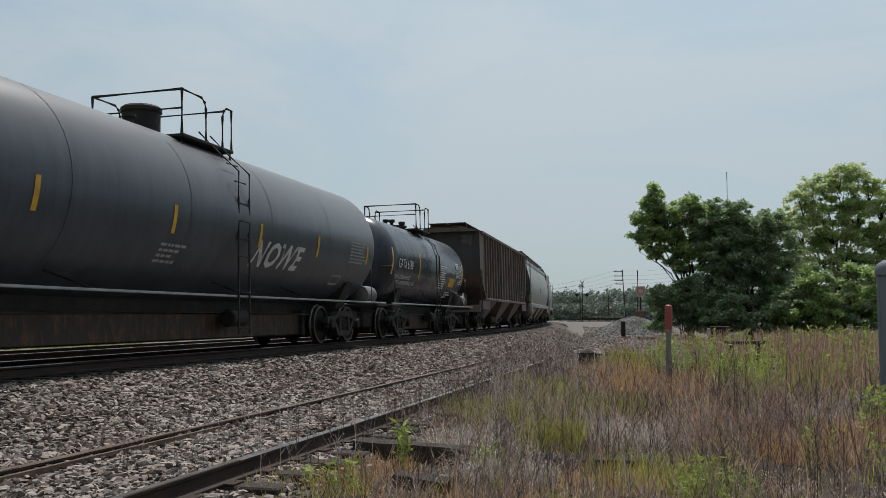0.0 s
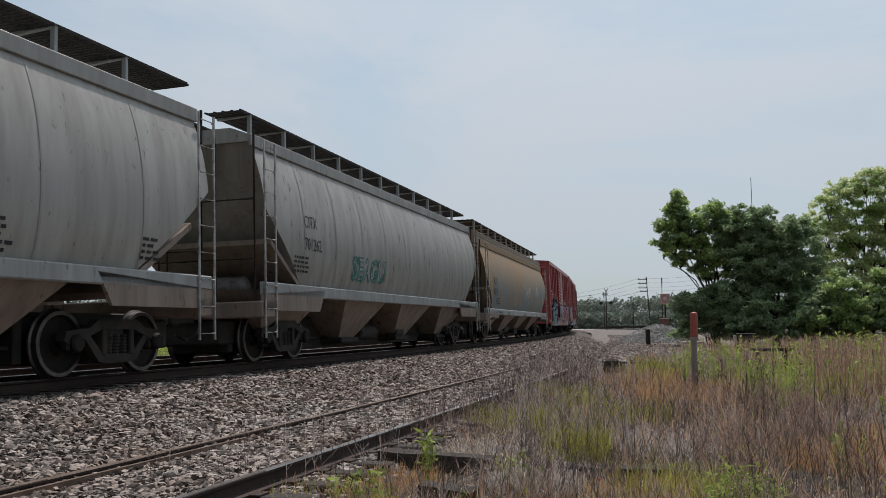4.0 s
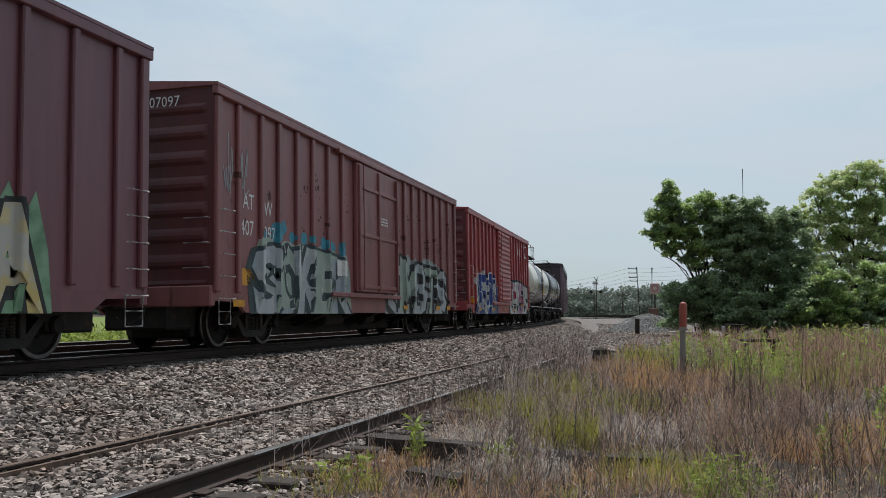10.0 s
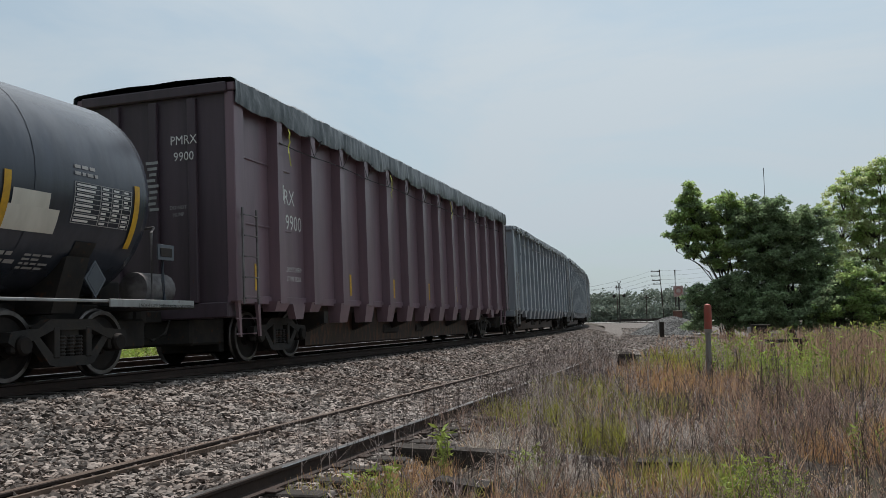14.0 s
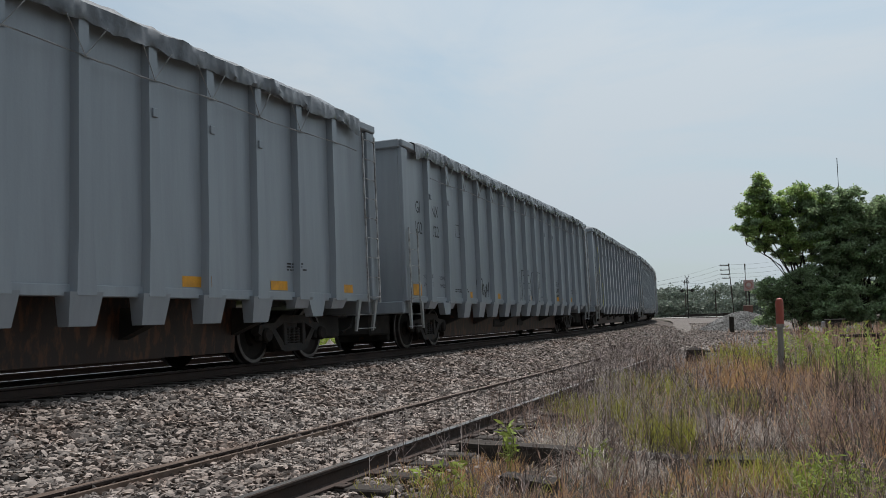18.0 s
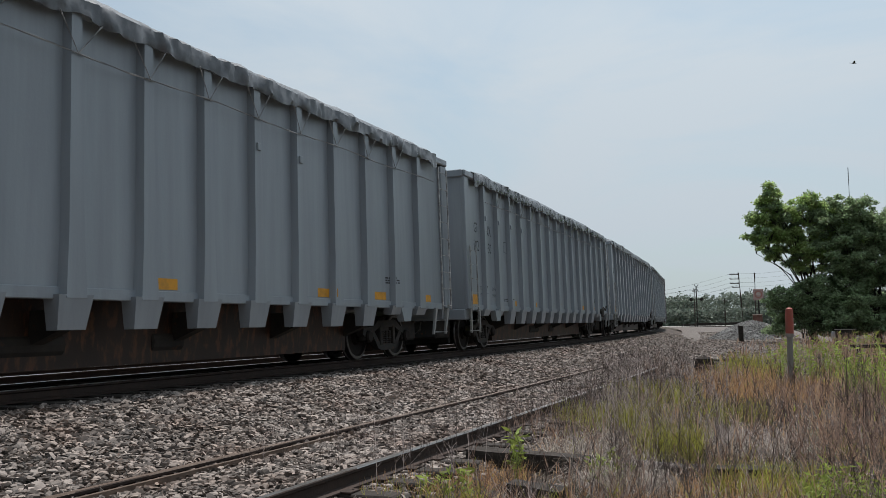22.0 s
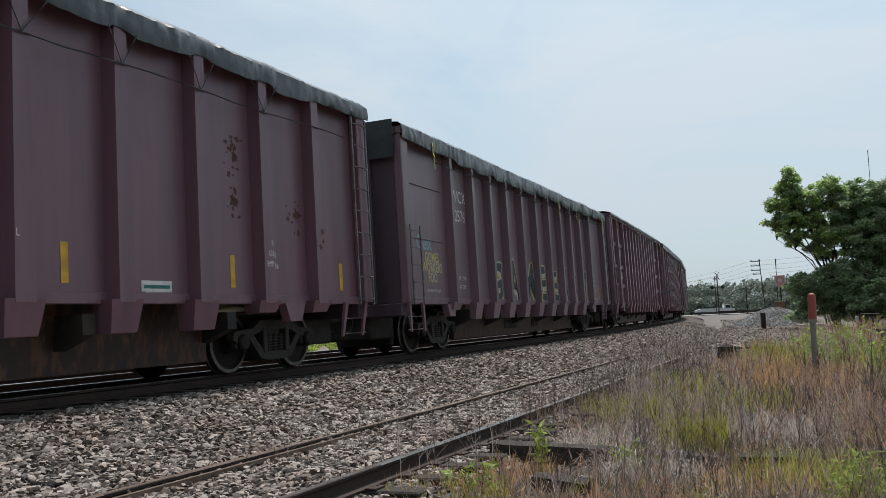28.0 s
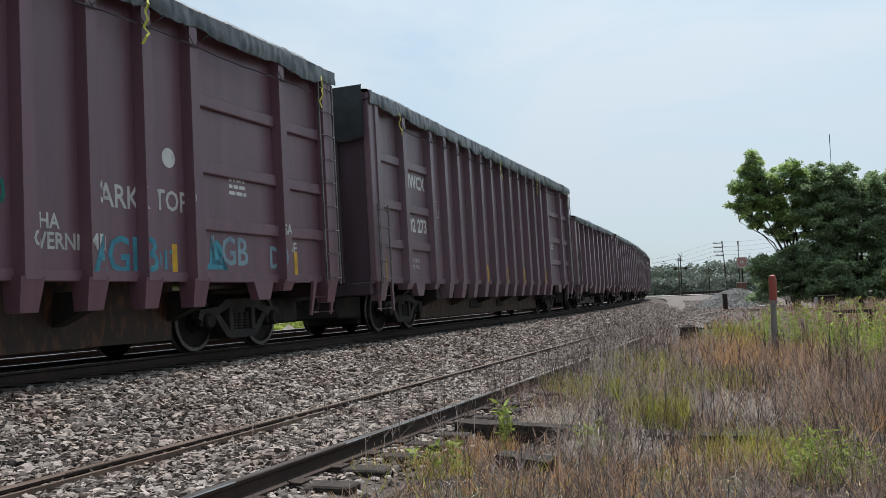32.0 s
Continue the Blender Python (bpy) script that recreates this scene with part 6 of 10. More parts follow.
# pale hopper with the navy leaf emblem
car, h, sec = curved_hopper(55.4, 75.6, PALE_HOPPER, SILL_GREY, "pale grey bowed covered hopper with a navy emblem", 4, eave=4.22, walk_up=0.5)
bowed_letters(car, sec, "ADMX", -8.37, 2.56, 0.42, BLACK_MARK)
bowed_letters(car, sec, "63602", -8.47, 2.1, 0.42, BLACK_MARK)
end_letters(car, "DMX", -0.4, -h + 0.4, 3.6, 0.24, BLACK_MARK)
end_letters(car, "3602", -0.4, -h + 0.4, 3.32, 0.24, BLACK_MARK)
em = Shape()
em.add([(0, y, z) for y, z in ((-0.45, 3.4), (-0.02, 3.92), (0.1, 3.94), (0.8, 3.46), (0.24, 2.87), (0.06, 2.85))], [(0, 1, 2, 3, 4, 5)])
part("emblem", bowed(em.mesh("emblem", BLUE_MARK), sec, 0.014), None, car, "navy diamond leaf emblem")
em = Shape()
for a, b in ((-0.28, -0.18), (0.1, 0.18)):
    em.sheet([[(0, a + 0.28 * math.sin(f * 1.5), 2.86 + 0.8 * f), (0, b + 0.28 * math.sin(f * 1.5), 2.86 + 0.8 * f)] for f in (0, 0.25, 0.5, 0.75, 1)])
part("emblem_stripe", bowed(em.mesh("emblem_stripe", PALE_HOPPER), sec, 0.018), None, car, "pale curved stripes on the emblem")
for i, y in enumerate((-0.63, -0.15, 0.3)):
    bowed_strip(car, sec, "emblem_bar", BLUE_MARK, y, y + 0.34, 2.34, 2.66, "navy emblem bar")
for y in (-0.5, 2.2):
    bowed_strip(car, sec, "reflector_strip", ORANGE_MARK, y, y + 0.1, 1.6, 2.0, "amber reflective strip")
bowed_print(car, sec, BLACK_MARK, -9.05, 1.85, 2, 0.85, 11, 0.17)
piece = Shape().add([(0, y, z) for y, z in ((-10.0, 1.6), (-9.4, 1.62), (-9.28, 1.85), (-9.3, 2.2), (-9.5, 2.5), (-9.75, 2.6), (-9.8, 2.95), (-9.92, 3.1))], [tuple(range(8))])
part("graffiti_tag", bowed(piece.mesh("graffiti_tag", BLACK_SPRAY), sec, 0.014), None, car, "black sprayed shape")
bowed_print(car, sec, BLACK_MARK, 5.2, 1.9, 5, 0.5, 12)
bowed_print(car, sec, BLACK_MARK, 8.2, 1.9, 4, 0.4, 13)

# beige hopper
car, h, sec = curved_hopper(77.2, 94.4, PALE_HOPPER_2, SILL_GREY, "beige grey bowed covered hopper with a sprayed tag", 4, eave=4.2, walk_up=0.5)
bowed_letters(car, sec, "CITX", -6.4, 2.75, 0.36, BLACK_MARK)
bowed_letters(car, sec, "701262", -6.3, 2.3, 0.36, BLACK_MARK)
end_letters(car, "TX", -0.35, -h + 0.4, 3.6, 0.22, BLACK_MARK)
end_letters(car, "01262", -0.35, -h + 0.4, 3.34, 0.22, BLACK_MARK)
bowed_print(car, sec, BLACK_MARK, -7.2, 2.0, 4, 0.8, 15)
bowed_letters(car, sec, "SEAGU", -2.9, 1.95, 0.75, TEAL_SPRAY, 1.0, 0.03, "graffiti_outline", "teal sprayed graffiti letters")
bowed_letters(car, sec, "SEAGU", -2.9, 1.95, 0.72, SILVER_SPRAY, 1.0, 0.0, "graffiti_fill", "pale sprayed graffiti letters")
bowed_letters(car, sec, "S E", 2.5, 1.85, 0.5, SILVER_SPRAY, 1.0, 0.0, "graffiti_tag", "pale sprayed tag")

# rust stained hopper
car, h, sec = curved_hopper(95.6, 114.1, RUSTY_HOPPER, SILL_GREY, "rust stained blue grey covered hopper with sprayed tags", 4, eave=3.92, low=1.28, walk_up=0.79, roof_up=0.46)
bowed_letters(car, sec, "ACFX", -7.1, 2.4, 0.42, BLACK_MARK)
bowed_letters(car, sec, "98194", -7.1, 1.96, 0.42, BLACK_MARK)
bowed_print(car, sec, BLACK_MARK, -6.9, 1.7, 3, 1.0, 45)
bowed_strip(car, sec, "reflector_strip", ORANGE_MARK, -1.97, -1.85, 1.5, 1.9, "amber reflective strip")
bowed_strip(car, sec, "reflector_strip", ORANGE_MARK, 7.3, 7.42, 1.5, 2.1, "amber reflective strip")
bowed_strip(car, sec, "reflector_strip", ORANGE_MARK, -5.67, -5.55, 1.45, 1.85, "amber reflective strip")
for i, y in enumerate((1.5, 2.2, 2.8, 5.1, 5.8)):
    g = Shape()
    rnd = random.Random(60 + i)
    for j in range(7):
        a, b = y + rnd.uniform(-0.5, 0.5), 1.55 + rnd.uniform(0, 0.9)
        c, d = a + rnd.uniform(-0.35, 0.35), b + rnd.uniform(0.2, 0.5)
        g.add([(0, a, b), (0, a + 0.04, b), (0, c + 0.04, d), (0, c, d)], [(0, 1, 2, 3)])
    part("graffiti_tag", bowed(g.mesh("graffiti_tag", WHITE_SPRAY), sec), None, car, "pale angular sprayed tag")
letters(car, "HICAGO KAR", 3.8, 1.14, 0.24, WHITE_SPRAY, (), 1.5, 1.5, width=3.0, name="graffiti_tag", label="white sprayed letters along the sill")
for y in (-6.3, -4.4, 0.3, 4.4):
    small_print(car, BLACK_MARK, y, 1.15, 2, 0.7, (), 1.5, 1.5, seed=int(y * 3 + 40))


def box_reflectors(car, posts, sx, px, ys, z=0.72):
    for y in ys:
        patch(car, "reflector_strip", ORANGE_MARK, y, y + 0.42, z, z + 0.12, posts, sx, px, 0.05, "amber reflective strip")


ACF_POSTS = (0.55, 1.68, 2.8, 4.0, 5.1, 10.45, 11.6, 12.9, 14.05, 15.25)
# red boxcar, blue and pink pieces
car, h, posts, sx, px = box_car(116.0, 132.1, RED_BOX, "red boxcar with large pale blue and pink graffiti", (-1.55, 1.62), True, ACF_POSTS)
for ch, y in zip("GATX", (3.0, 4.2, 5.45, 6.62)):
    letters(car, ch, y, 3.67, 0.84, WHITE_MARK, posts, sx, px, 0.045, 0.95)
letters(car, "LRS", -6.55, 2.62, 0.42, WHITE_MARK, posts, sx, px, 0.0, 0.95)
letters(car, "3837", -6.6, 2.12, 0.42, WHITE_MARK, posts, sx, px, 0.0, 0.95)
end_letters(car, "LRS 3837", 0.1, -h - 0.01, 4.2, 0.24)
graffiti(car, "MERK", -6.0, -1.5, 0.55, (2.22, 2.15, 2.12, 1.98), (BLUE_MIX, BLUE_MIX_2), NAVY_SPRAY, posts, sx, px, 0.07, "pale blue mottled graffiti letters with dark outlines", BLUE_MIX_2, 4, CREAM_SPRAY, PLUM_SPRAY, ticks=SILVER_SPRAY, wide=1.42)
graffiti(car, "P", -1.45, -0.1, 0.95, (1.95, 1.85), BLUE_MIX, NAVY_SPRAY, (), sx + 0.165, sx + 0.165, 0.06, "pale blue graffiti letter on the door", CREAM_SPRAY, 6, low=1.0)
patch(car, "spray_field", CREAM_SPRAY, -7.0, -6.1, 0.95, 2.0, posts, sx, px, 0.0022, "cream spray field with small writing")
patch(car, "spray_field", CREAM_SPRAY, -1.5, 1.2, 0.64, 0.9, posts, sx, px, 0.004, "cream spray field on the sill")
graffiti(car, "SCHIR", 1.8, 6.35, 0.55, (1.98, 1.92, 1.97), (PINK_MIX, ROSE_MIX), BLACK_SPRAY, posts, sx, px, 0.06, "pink spotted graffiti letters", SILVER_SPRAY, 5, MINT_PALE, None, (ROSE_MIX, PINK_SPRAY), wide=1.35)
graffiti(car, "E", 6.35, 7.2, 0.6, (1.95, 1.95), MINT_PALE, SILVER_SPRAY, posts, sx, px, 0.05, "pale mint graffiti letter", None, 7)
scrawl(car, -6.9, 1.35, 0.7, 0.9, BLACK_SPRAY, 5, posts, sx, px, 3, 0.012)
box_reflectors(car, posts, sx, px, (-7.2, -5.0, -2.2, 2.4, 5.4))

# oxide red boxcar, white on blue piece
car, h, posts, sx, px = box_car(133.7, 149.85, RED_BOX_2, "oxide red boxcar with white on blue graffiti", (-1.42, 1.73), False, (0.62, 1.85, 3.04, 4.24, 5.44, 10.72, 11.92, 13.19, 14.34, 15.42), end_mat=SHADED_RED_END, bars=(1.0, 1.53, 2.04, 2.57, 3.1, 3.63))
letters(car, "ATW", -6.81, 2.62, 0.38, WHITE_MARK, posts, sx, px, 0.0, 0.95)
patch(car, "number_board", WHITE_MARK, -7.12, -6.46, 2.06, 2.45, posts, sx, px, 0.004, "white painted board")
letters(car, "100", -6.79, 2.25, 0.34, BLACK_MARK, posts, sx, px, 0.005, 0.9, lift=0.008)
patch(car, "number_board", WHITE_MARK, -5.98, -5.38, 2.02, 2.42, posts, sx, px, 0.004, "white painted board")
letters(car, "421", -5.68, 2.22, 0.34, BLACK_MARK, posts, sx, px, 0.005, 0.9, lift=0.008)
end_letters(car, "ATW 100421", 0.2, -h - 0.01, 4.22, 0.24)
graffiti(car, "NORE", -6.05, -1.5, 0.55, (2.1, 2.15, 2.15), SILVER_MIX, BLUE_SPRAY, posts, sx, px, 0.075, "pale grey graffiti letters on blue", BLUE_SPRAY, 8, wide=1.3)
graffiti(car, "ANND", 1.75, 6.4, 0.5, (2.1, 2.15, 2.15), SLATE_SPRAY, WHITE_SPRAY, posts, sx, px, 0.085, "black graffiti letters with white outlines", None, 9, wide=1.2, line=0.035)
letters(car, "RIP BOE", 1.1, 1.45, 0.2, WHITE_SPRAY, (), sx + 0.17, sx + 0.17, 0.006, 0.9, name="graffiti_tag", label="white sprayed handwriting")
patch(car, "placard", ORANGE_MARK, -7.38, -6.8, 1.06, 1.34, posts, sx, px, 0.006, "amber placard")
scrawl(car, -7.2, 3.2, 0.7, 0.5, WHITE_SPRAY, 4, (), 1.58, 1.58, 6, 0.012)
small_print(car, WHITE_MARK, -3.2, 2.7, 3, 0.4, posts, sx, px, seed=7)
letters(car, "WAX", -1.0, 0.74, 0.25, WHITE_SPRAY, posts, sx + 0.05, px, 0.0, 0.9, name="graffiti_tag", label="white sprayed tag")
box_reflectors(car, posts, sx, px, (1.0, 6.8))

# dark maroon boxcar, cream pieces
car, h, posts, sx, px = box_car(152.0, 168.2, MAROON_BOX, "dark maroon boxcar with cream and green graffiti", (-2.2, 2.1), False, (0.64, 1.54, 2.41, 3.35, 4.27, 5.16, 10.9, 11.77, 12.65, 13.6, 14.5, 15.4), 4.5, end_mat=SOOT, bars=(1.15, 2.44, 3.7))
letters(car, "LR", -6.85, 2.75, 0.38, WHITE_MARK, posts, sx, px, 0.0, 0.85)
letters(car, "S", -6.1, 2.72, 0.38, WHITE_MARK, posts, sx, px, 0.0, 0.85)
letters(car, "902", -6.95, 2.3, 0.38, WHITE_MARK, posts, sx, px, 0.0, 0.85)
letters(car, "000", -6.0, 2.26, 0.38, WHITE_MARK, posts, sx, px, 0.0, 0.85)
letters(car, "LD LMT", -6.95, 1.88, 0.16, WHITE_MARK, posts, sx, px)
letters(car, "193500", -6.0, 1.86, 0.16, WHITE_MARK, posts, sx, px)
letters(car, "LT WT", -6.95, 1.66, 0.16, WHITE_MARK, posts, sx, px)
letters(car, "69500", -6.0, 1.66, 0.16, WHITE_MARK, posts, sx, px)
end_letters(car, "LRS 902000", 0.9, -h - 0.01, 4.36, 0.2, WHITE_MARK)
part("placard_board", Shape().cbox(-0.08, -h - 0.03, 1.39, 0.556, -h - 0.005, 1.8, 0.006), RUST_PANEL, car, "bare rusty placard board on the end wall")
patch(car, "placard", ORANGE_MARK, -7.2, -6.6, 1.22, 1.5, posts, sx, px, 0.006, "amber placard")
graffiti(car, "SNC", -5.9, -2.55, 0.55, (1.98, 2.0, 1.95), CREAM_MIX, BLACK_SPRAY, posts, sx, px, 0.06, "cream and yellow graffiti letters", GREEN_SPRAY, 10, None, None, wide=1.3, spiky=True)
patch(car, "spray_field", GREEN_SPRAY, -2.3, 1.9, 0.6, 0.85, posts, sx, px, 0.004, "green spray field on the sill")
graffiti(car, "RWA", -1.35, -0.24, 1.36, (1.86, 1.88), BLACK_SPRAY, SILVER_SPRAY, (), sx + 0.17, sx + 0.17, 0.01, "black graffiti letters with pale outlines", None, 11, low=1.2)
letters(car, "CLOSE AND LOCK DOOR", 0.95, 1.72, 0.14, WHITE_MARK, (), sx + 0.115, sx + 0.115)
letters(car, "BEFORE MOVING CAR", 0.95, 1.57, 0.14, WHITE_MARK, (), sx + 0.115, sx + 0.115)
graffiti(car, "RELA", 2.15, 5.9, 0.55, (2.0, 1.95, 1.9), CREAM_MIX, BLACK_SPRAY, posts, sx, px, 0.055, "cream and yellow graffiti letters", GREEN_SPRAY, 12, None, None, wide=1.25, spiky=True)
scrawl(car, -1.6, 1.2, 1.3, 0.8, PALE_BLUE_SPRAY, 6, (), sx + 0.12, sx + 0.12, 17, 0.016)
scrawl(car, -7.75, 1.0, 0.5, 0.65, WHITE_SPRAY, 5, posts, sx, px, 19, 0.012)
letters(car, "FLOOR", -2.45, 1.9, 0.14, WHITE_MARK, posts, sx, px, lift=0.012)
letters(car, "CAP", -2.45, 1.7, 0.14, WHITE_MARK, posts, sx, px, lift=0.012)
letters(car, "50K", -2.45, 1.5, 0.14, WHITE_MARK, posts, sx, px, lift=0.012)
small_print(car, WHITE_MARK, 0.6, 1.9, 5, 0.9, (), sx + 0.12, sx + 0.12, seed=9)
patch(car, "placard", ORANGE_MARK, 0.75, 1.15, 1.4, 1.52, (), sx + 0.125, sx + 0.125, 0.004, "amber placard")

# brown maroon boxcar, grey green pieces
car, h, posts, sx, px = box_car(170.0, 186.5, BROWN_BOX, "brown maroon boxcar with grey and green graffiti", (-1.6, 1.5), False, (0.8, 1.7, 2.45, 3.3, 4.1, 4.95, 5.8, 10.57, 11.36, 12.17, 12.95, 13.74, 14.53, 15.39), 4.46, end_mat=SHADED_RED_END, bars=(1.2, 2.45, 3.6))
rust_spots(car, -7.6, -1.8, 1.8, 3.6, 16, 61, posts, sx, px)
rust_spots(car, 1.8, 7.6, 1.9, 3.4, 30, 81, posts, sx, px)
letters(car, "AT", -6.95, 2.6, 0.4, WHITE_MARK, posts, sx, px, 0.0, 0.85)
letters(car, "W", -6.15, 2.55, 0.4, WHITE_MARK, posts, sx, px, 0.0, 0.85)
letters(car, "407", -7.0, 2.12, 0.4, WHITE_MARK, posts, sx, px, 0.0, 0.85)
letters(car, "097", -6.1, 2.08, 0.4, WHITE_MARK, posts, sx, px, 0.0, 0.85)
end_letters(car, "ATW 407097", 0.2, -h - 0.01, 4.2, 0.26)
patch(car, "placard", ORANGE_MARK, -7.2, -6.6, 1.1, 1.4, posts, sx, px, 0.006, "amber placard")
graffiti(car, "SOKER", -6.6, -2.0, 0.55, (1.9, 1.95, 1.85), (SILVER_MIX, MINT_PALE), SLATE_SPRAY, posts, sx, px, 0.05, "pale grey graffiti letters", MINT_PALE, 14, CYAN_SPRAY, None, ticks=WHITE_SPRAY)
patch(car, "number_board", WHITE_MARK, -2.75, -2.15, 1.45, 1.8, posts, sx, px, 0.05, "bare metal defect card board")
graffiti(car, "CMBTS", 1.1, 6.8, 0.55, (1.9, 2.0, 2.0, 1.8), (SILVER_MIX, MINT_PALE), BLACK_SPRAY, posts, sx, px, 0.02, "pale grey graffiti letters with dark outlines", None, 15, None, SILVER_SPRAY, ticks=WHITE_SPRAY)
scrawl(car, -7.9, 2.6, 1.0, 1.2, GREY_MARK, 5, posts, sx, px, 23, 0.016)
small_print(car, WHITE_MARK, 0.1, 3.0, 3, 0.6, (), sx + 0.12, sx + 0.12, seed=10)
box_reflectors(car, posts, sx, px, (-7.6, 2.2, 5.6, 6.9))

# second red boxcar, blue and white pieces
car, h, posts, sx, px = box_car(188.3, 204.5, RED_BOX, "red boxcar with blue and white spotted graffiti", (-1.63, 1.34), True, (0.75, 1.43, 2.27, 3.08, 3.86, 4.63, 5.45, 10.28, 11.1, 11.94, 12.78, 13.57, 14.37, 15.18), end_mat=SHADED_RED_END)
for ch, y in zip("GATX", (4.35, 5.15, 5.98, 6.8)):
    letters(car, ch, y, 3.77, 0.78, WHITE_MARK, posts, sx, px, 0.045, 0.9)
letters(car, "LR", -6.85, 2.23, 0.4, WHITE_MARK, posts, sx, px, 0.0, 0.9)
letters(car, "S", -6.10, 2.20, 0.4, WHITE_MARK, posts, sx, px, 0.0, 0.9)
letters(car, "37", -6.85, 1.73, 0.4, WHITE_MARK, posts, sx, px, 0.0, 0.9)
letters(car, "76", -6.05, 1.70, 0.4, WHITE_MARK, posts, sx, px, 0.0, 0.9)
end_letters(car, "LRS 3776", 0.2, -h - 0.01, 4.22, 0.26)
graffiti(car, "WENSKY", -6.4, -1.7, 0.5, (1.8, 2.3, 2.15, 1.7), (NAVY_MIX, BLUE_SPRAY), WHITE_SPRAY, posts, sx, px, 0.03, "jagged blue and black graffiti letters with white lines", NAVY_MIX, 16, None, None, spiky=True, wide=1.5, line=0.03, ticks=WHITE_SPRAY, shards=4)
scrawl(car, -6.2, 0.7, 4.4, 1.3, WHITE_SPRAY, 15, posts, sx + 0.036, px, 97, 0.016, "jagged white spray lines")
graffiti(car, "ESKS", 1.95, 7.05, 0.5, (2.15, 2.15, 2.1, 1.95), (WHITE_SPRAY, WHITE_SPRAY, PINK_MIX, WHITE_SPRAY), DEEP_TEAL, posts, sx, px, 0.085, "white graffiti letters with red spots", DEEP_TEAL, 18, None, None, (RED_SPRAY, PINK_SPRAY, RED_SPRAY), wide=1.3, ticks=WHITE_SPRAY)
scrawl(car, -7.2, 2.9, 0.5, 1.2, GREY_MARK, 4, posts, sx, px, 29, 0.014)
for y in (-7.4, 3.2, 5.4, 7.3):
    patch(car, "placard", ORANGE_MARK, y, y + 0.42, 1.0, 1.25, posts, sx, px, 0.014, "amber placard")
box_reflectors(car, posts, sx, px, (-6.0, -3.0, 0.0, 2.6))

# white and black banded tank car
R, Z = 1.5, 2.48


def banded(car, y0, y1):
    a, b = -2.2, 1.47
    tank_shell(car, R, Z, y0, a, WHITE_TANK, name="tank", dish_rear=False, label="white front part of the shell")
    tank_shell(car, R, Z, a, b, BLACK_TANK, name="tank_band", dish_front=False, dish_rear=False, label="black middle band of the shell")
    tank_shell(car, R, Z, b, y1, WHITE_TANK, name="tank", dish_front=False, label="white rear part of the shell")
    low = []
    ends = [(0.02, y0)] + [(R * math.sin(math.pi / 14 * j), y0 + 0.75 * (1 - math.cos(math.pi / 14 * j))) for j in range(1, 8)]
    ends += [(rr, y1 - (y - y0)) for rr, y in ends[::-1]]
    for i in range(15):
        t = 206 + 128 * i / 14
        row = []
        for rr, y in ends:
            drop = max(-rr, min(rr, (R * math.sin(math.radians(206)))))
            t0 = math.degrees(math.asin(drop / rr))
            ang = math.radians(180 - t0 + (180 + 2 * t0) * i / 14)
            row.append(((rr + 0.012) * math.cos(ang), y - 0.012 * (1 if y < 0 else -1), Z + (rr + 0.012) * math.sin(ang)))
        low.append(row)
    part("tank_underside", Shape().sheet(low), BLACK_TANK, car, "black painted lower half", True)


car, h, y0, y1 = tank_car(206.3, 217.7, R, Z, WHITE_TANK, "white tank car with a black middle band", (-1.98, -0.23, 0.45, 1.4), 0.1, 0.03, (4.79, 4.08), dome_manway, banded)
tank_letters(car, "UTLX 631591", R, Z, -3.45, 2.06, 0.36, BLACK_MARK, 0.9)
end_letters(car, "UTLX 631591", 0.2, y0 - 0.01, 3.1, 0.2, BLACK_MARK)
for y in (-4.95, -2.1, 1.0):
    on_tank(car, "reflector_strip", YELLOW_MARK, R, Z, y - 0.05, y + 0.05, 1.9, 2.6, 0.014, "yellow reflective strip")
tank_print(car, WHITE_MARK, R, Z, -4.6, 1.65, 2, 2.4, 0.17, 31, 0.016)
tank_print(car, BLACK_MARK, R, Z, -3.1, 2.6, 5, 0.5, seed=32)
tank_print(car, GREY_MARK, R, Z, 1.5, 2.62, 4, 1.0, seed=33)
on_tank(car, "placard", YELLOW_MARK, R, Z, 1.5, 2.24, 1.75, 2.13, 0.014, "yellow paper placard")
tank_print(car, GREY_MARK, R, Z, 3.7, 2.64, 8, 1.1, 0.08, seed=35)
tank_letters(car, "POTASSIUM", R, Z, 2.76, 2.31, 0.19, BLACK_MARK, 0.8)

# glossy black tank car
R, Z = 1.45, 2.52
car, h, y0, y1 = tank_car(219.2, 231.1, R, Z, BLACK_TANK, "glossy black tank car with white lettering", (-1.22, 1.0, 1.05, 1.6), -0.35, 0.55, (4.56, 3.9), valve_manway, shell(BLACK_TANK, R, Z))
tank_letters(car, "UTLX", R, Z, -3.3, 1.84, 0.4, WHITE_MARK, 0.95, 0.004)
tank_letters(car, "600275", R, Z, -2.14, 1.84, 0.4, WHITE_MARK, 0.85, 0.004)
tank_letters(car, "THE TANK CAR PEOPLE", R, Z, -3.45, 1.71, 0.1, WHITE_MARK)
tank_letters(car, "LD LMT  202200 LB  91700 KG", R, Z, -3.15, 1.57, 0.1, WHITE_MARK, 0.95)
tank_letters(car, "LT WT   60800 LB  27600 KG", R, Z, -3.15, 1.44, 0.09, WHITE_MARK, 0.95)
for y, za, zb in ((-4.97, 1.75, 2.6), (-2.83, 1.95, 2.48), (-0.21, 1.9, 2.42), (2.67, 1.84, 2.5), (5.05, 1.75, 2.62)):
    on_tank(car, "reflector_strip", YELLOW_MARK, R, Z, y - 0.055, y + 0.055, za, zb, 0.012, "yellow reflective strip")
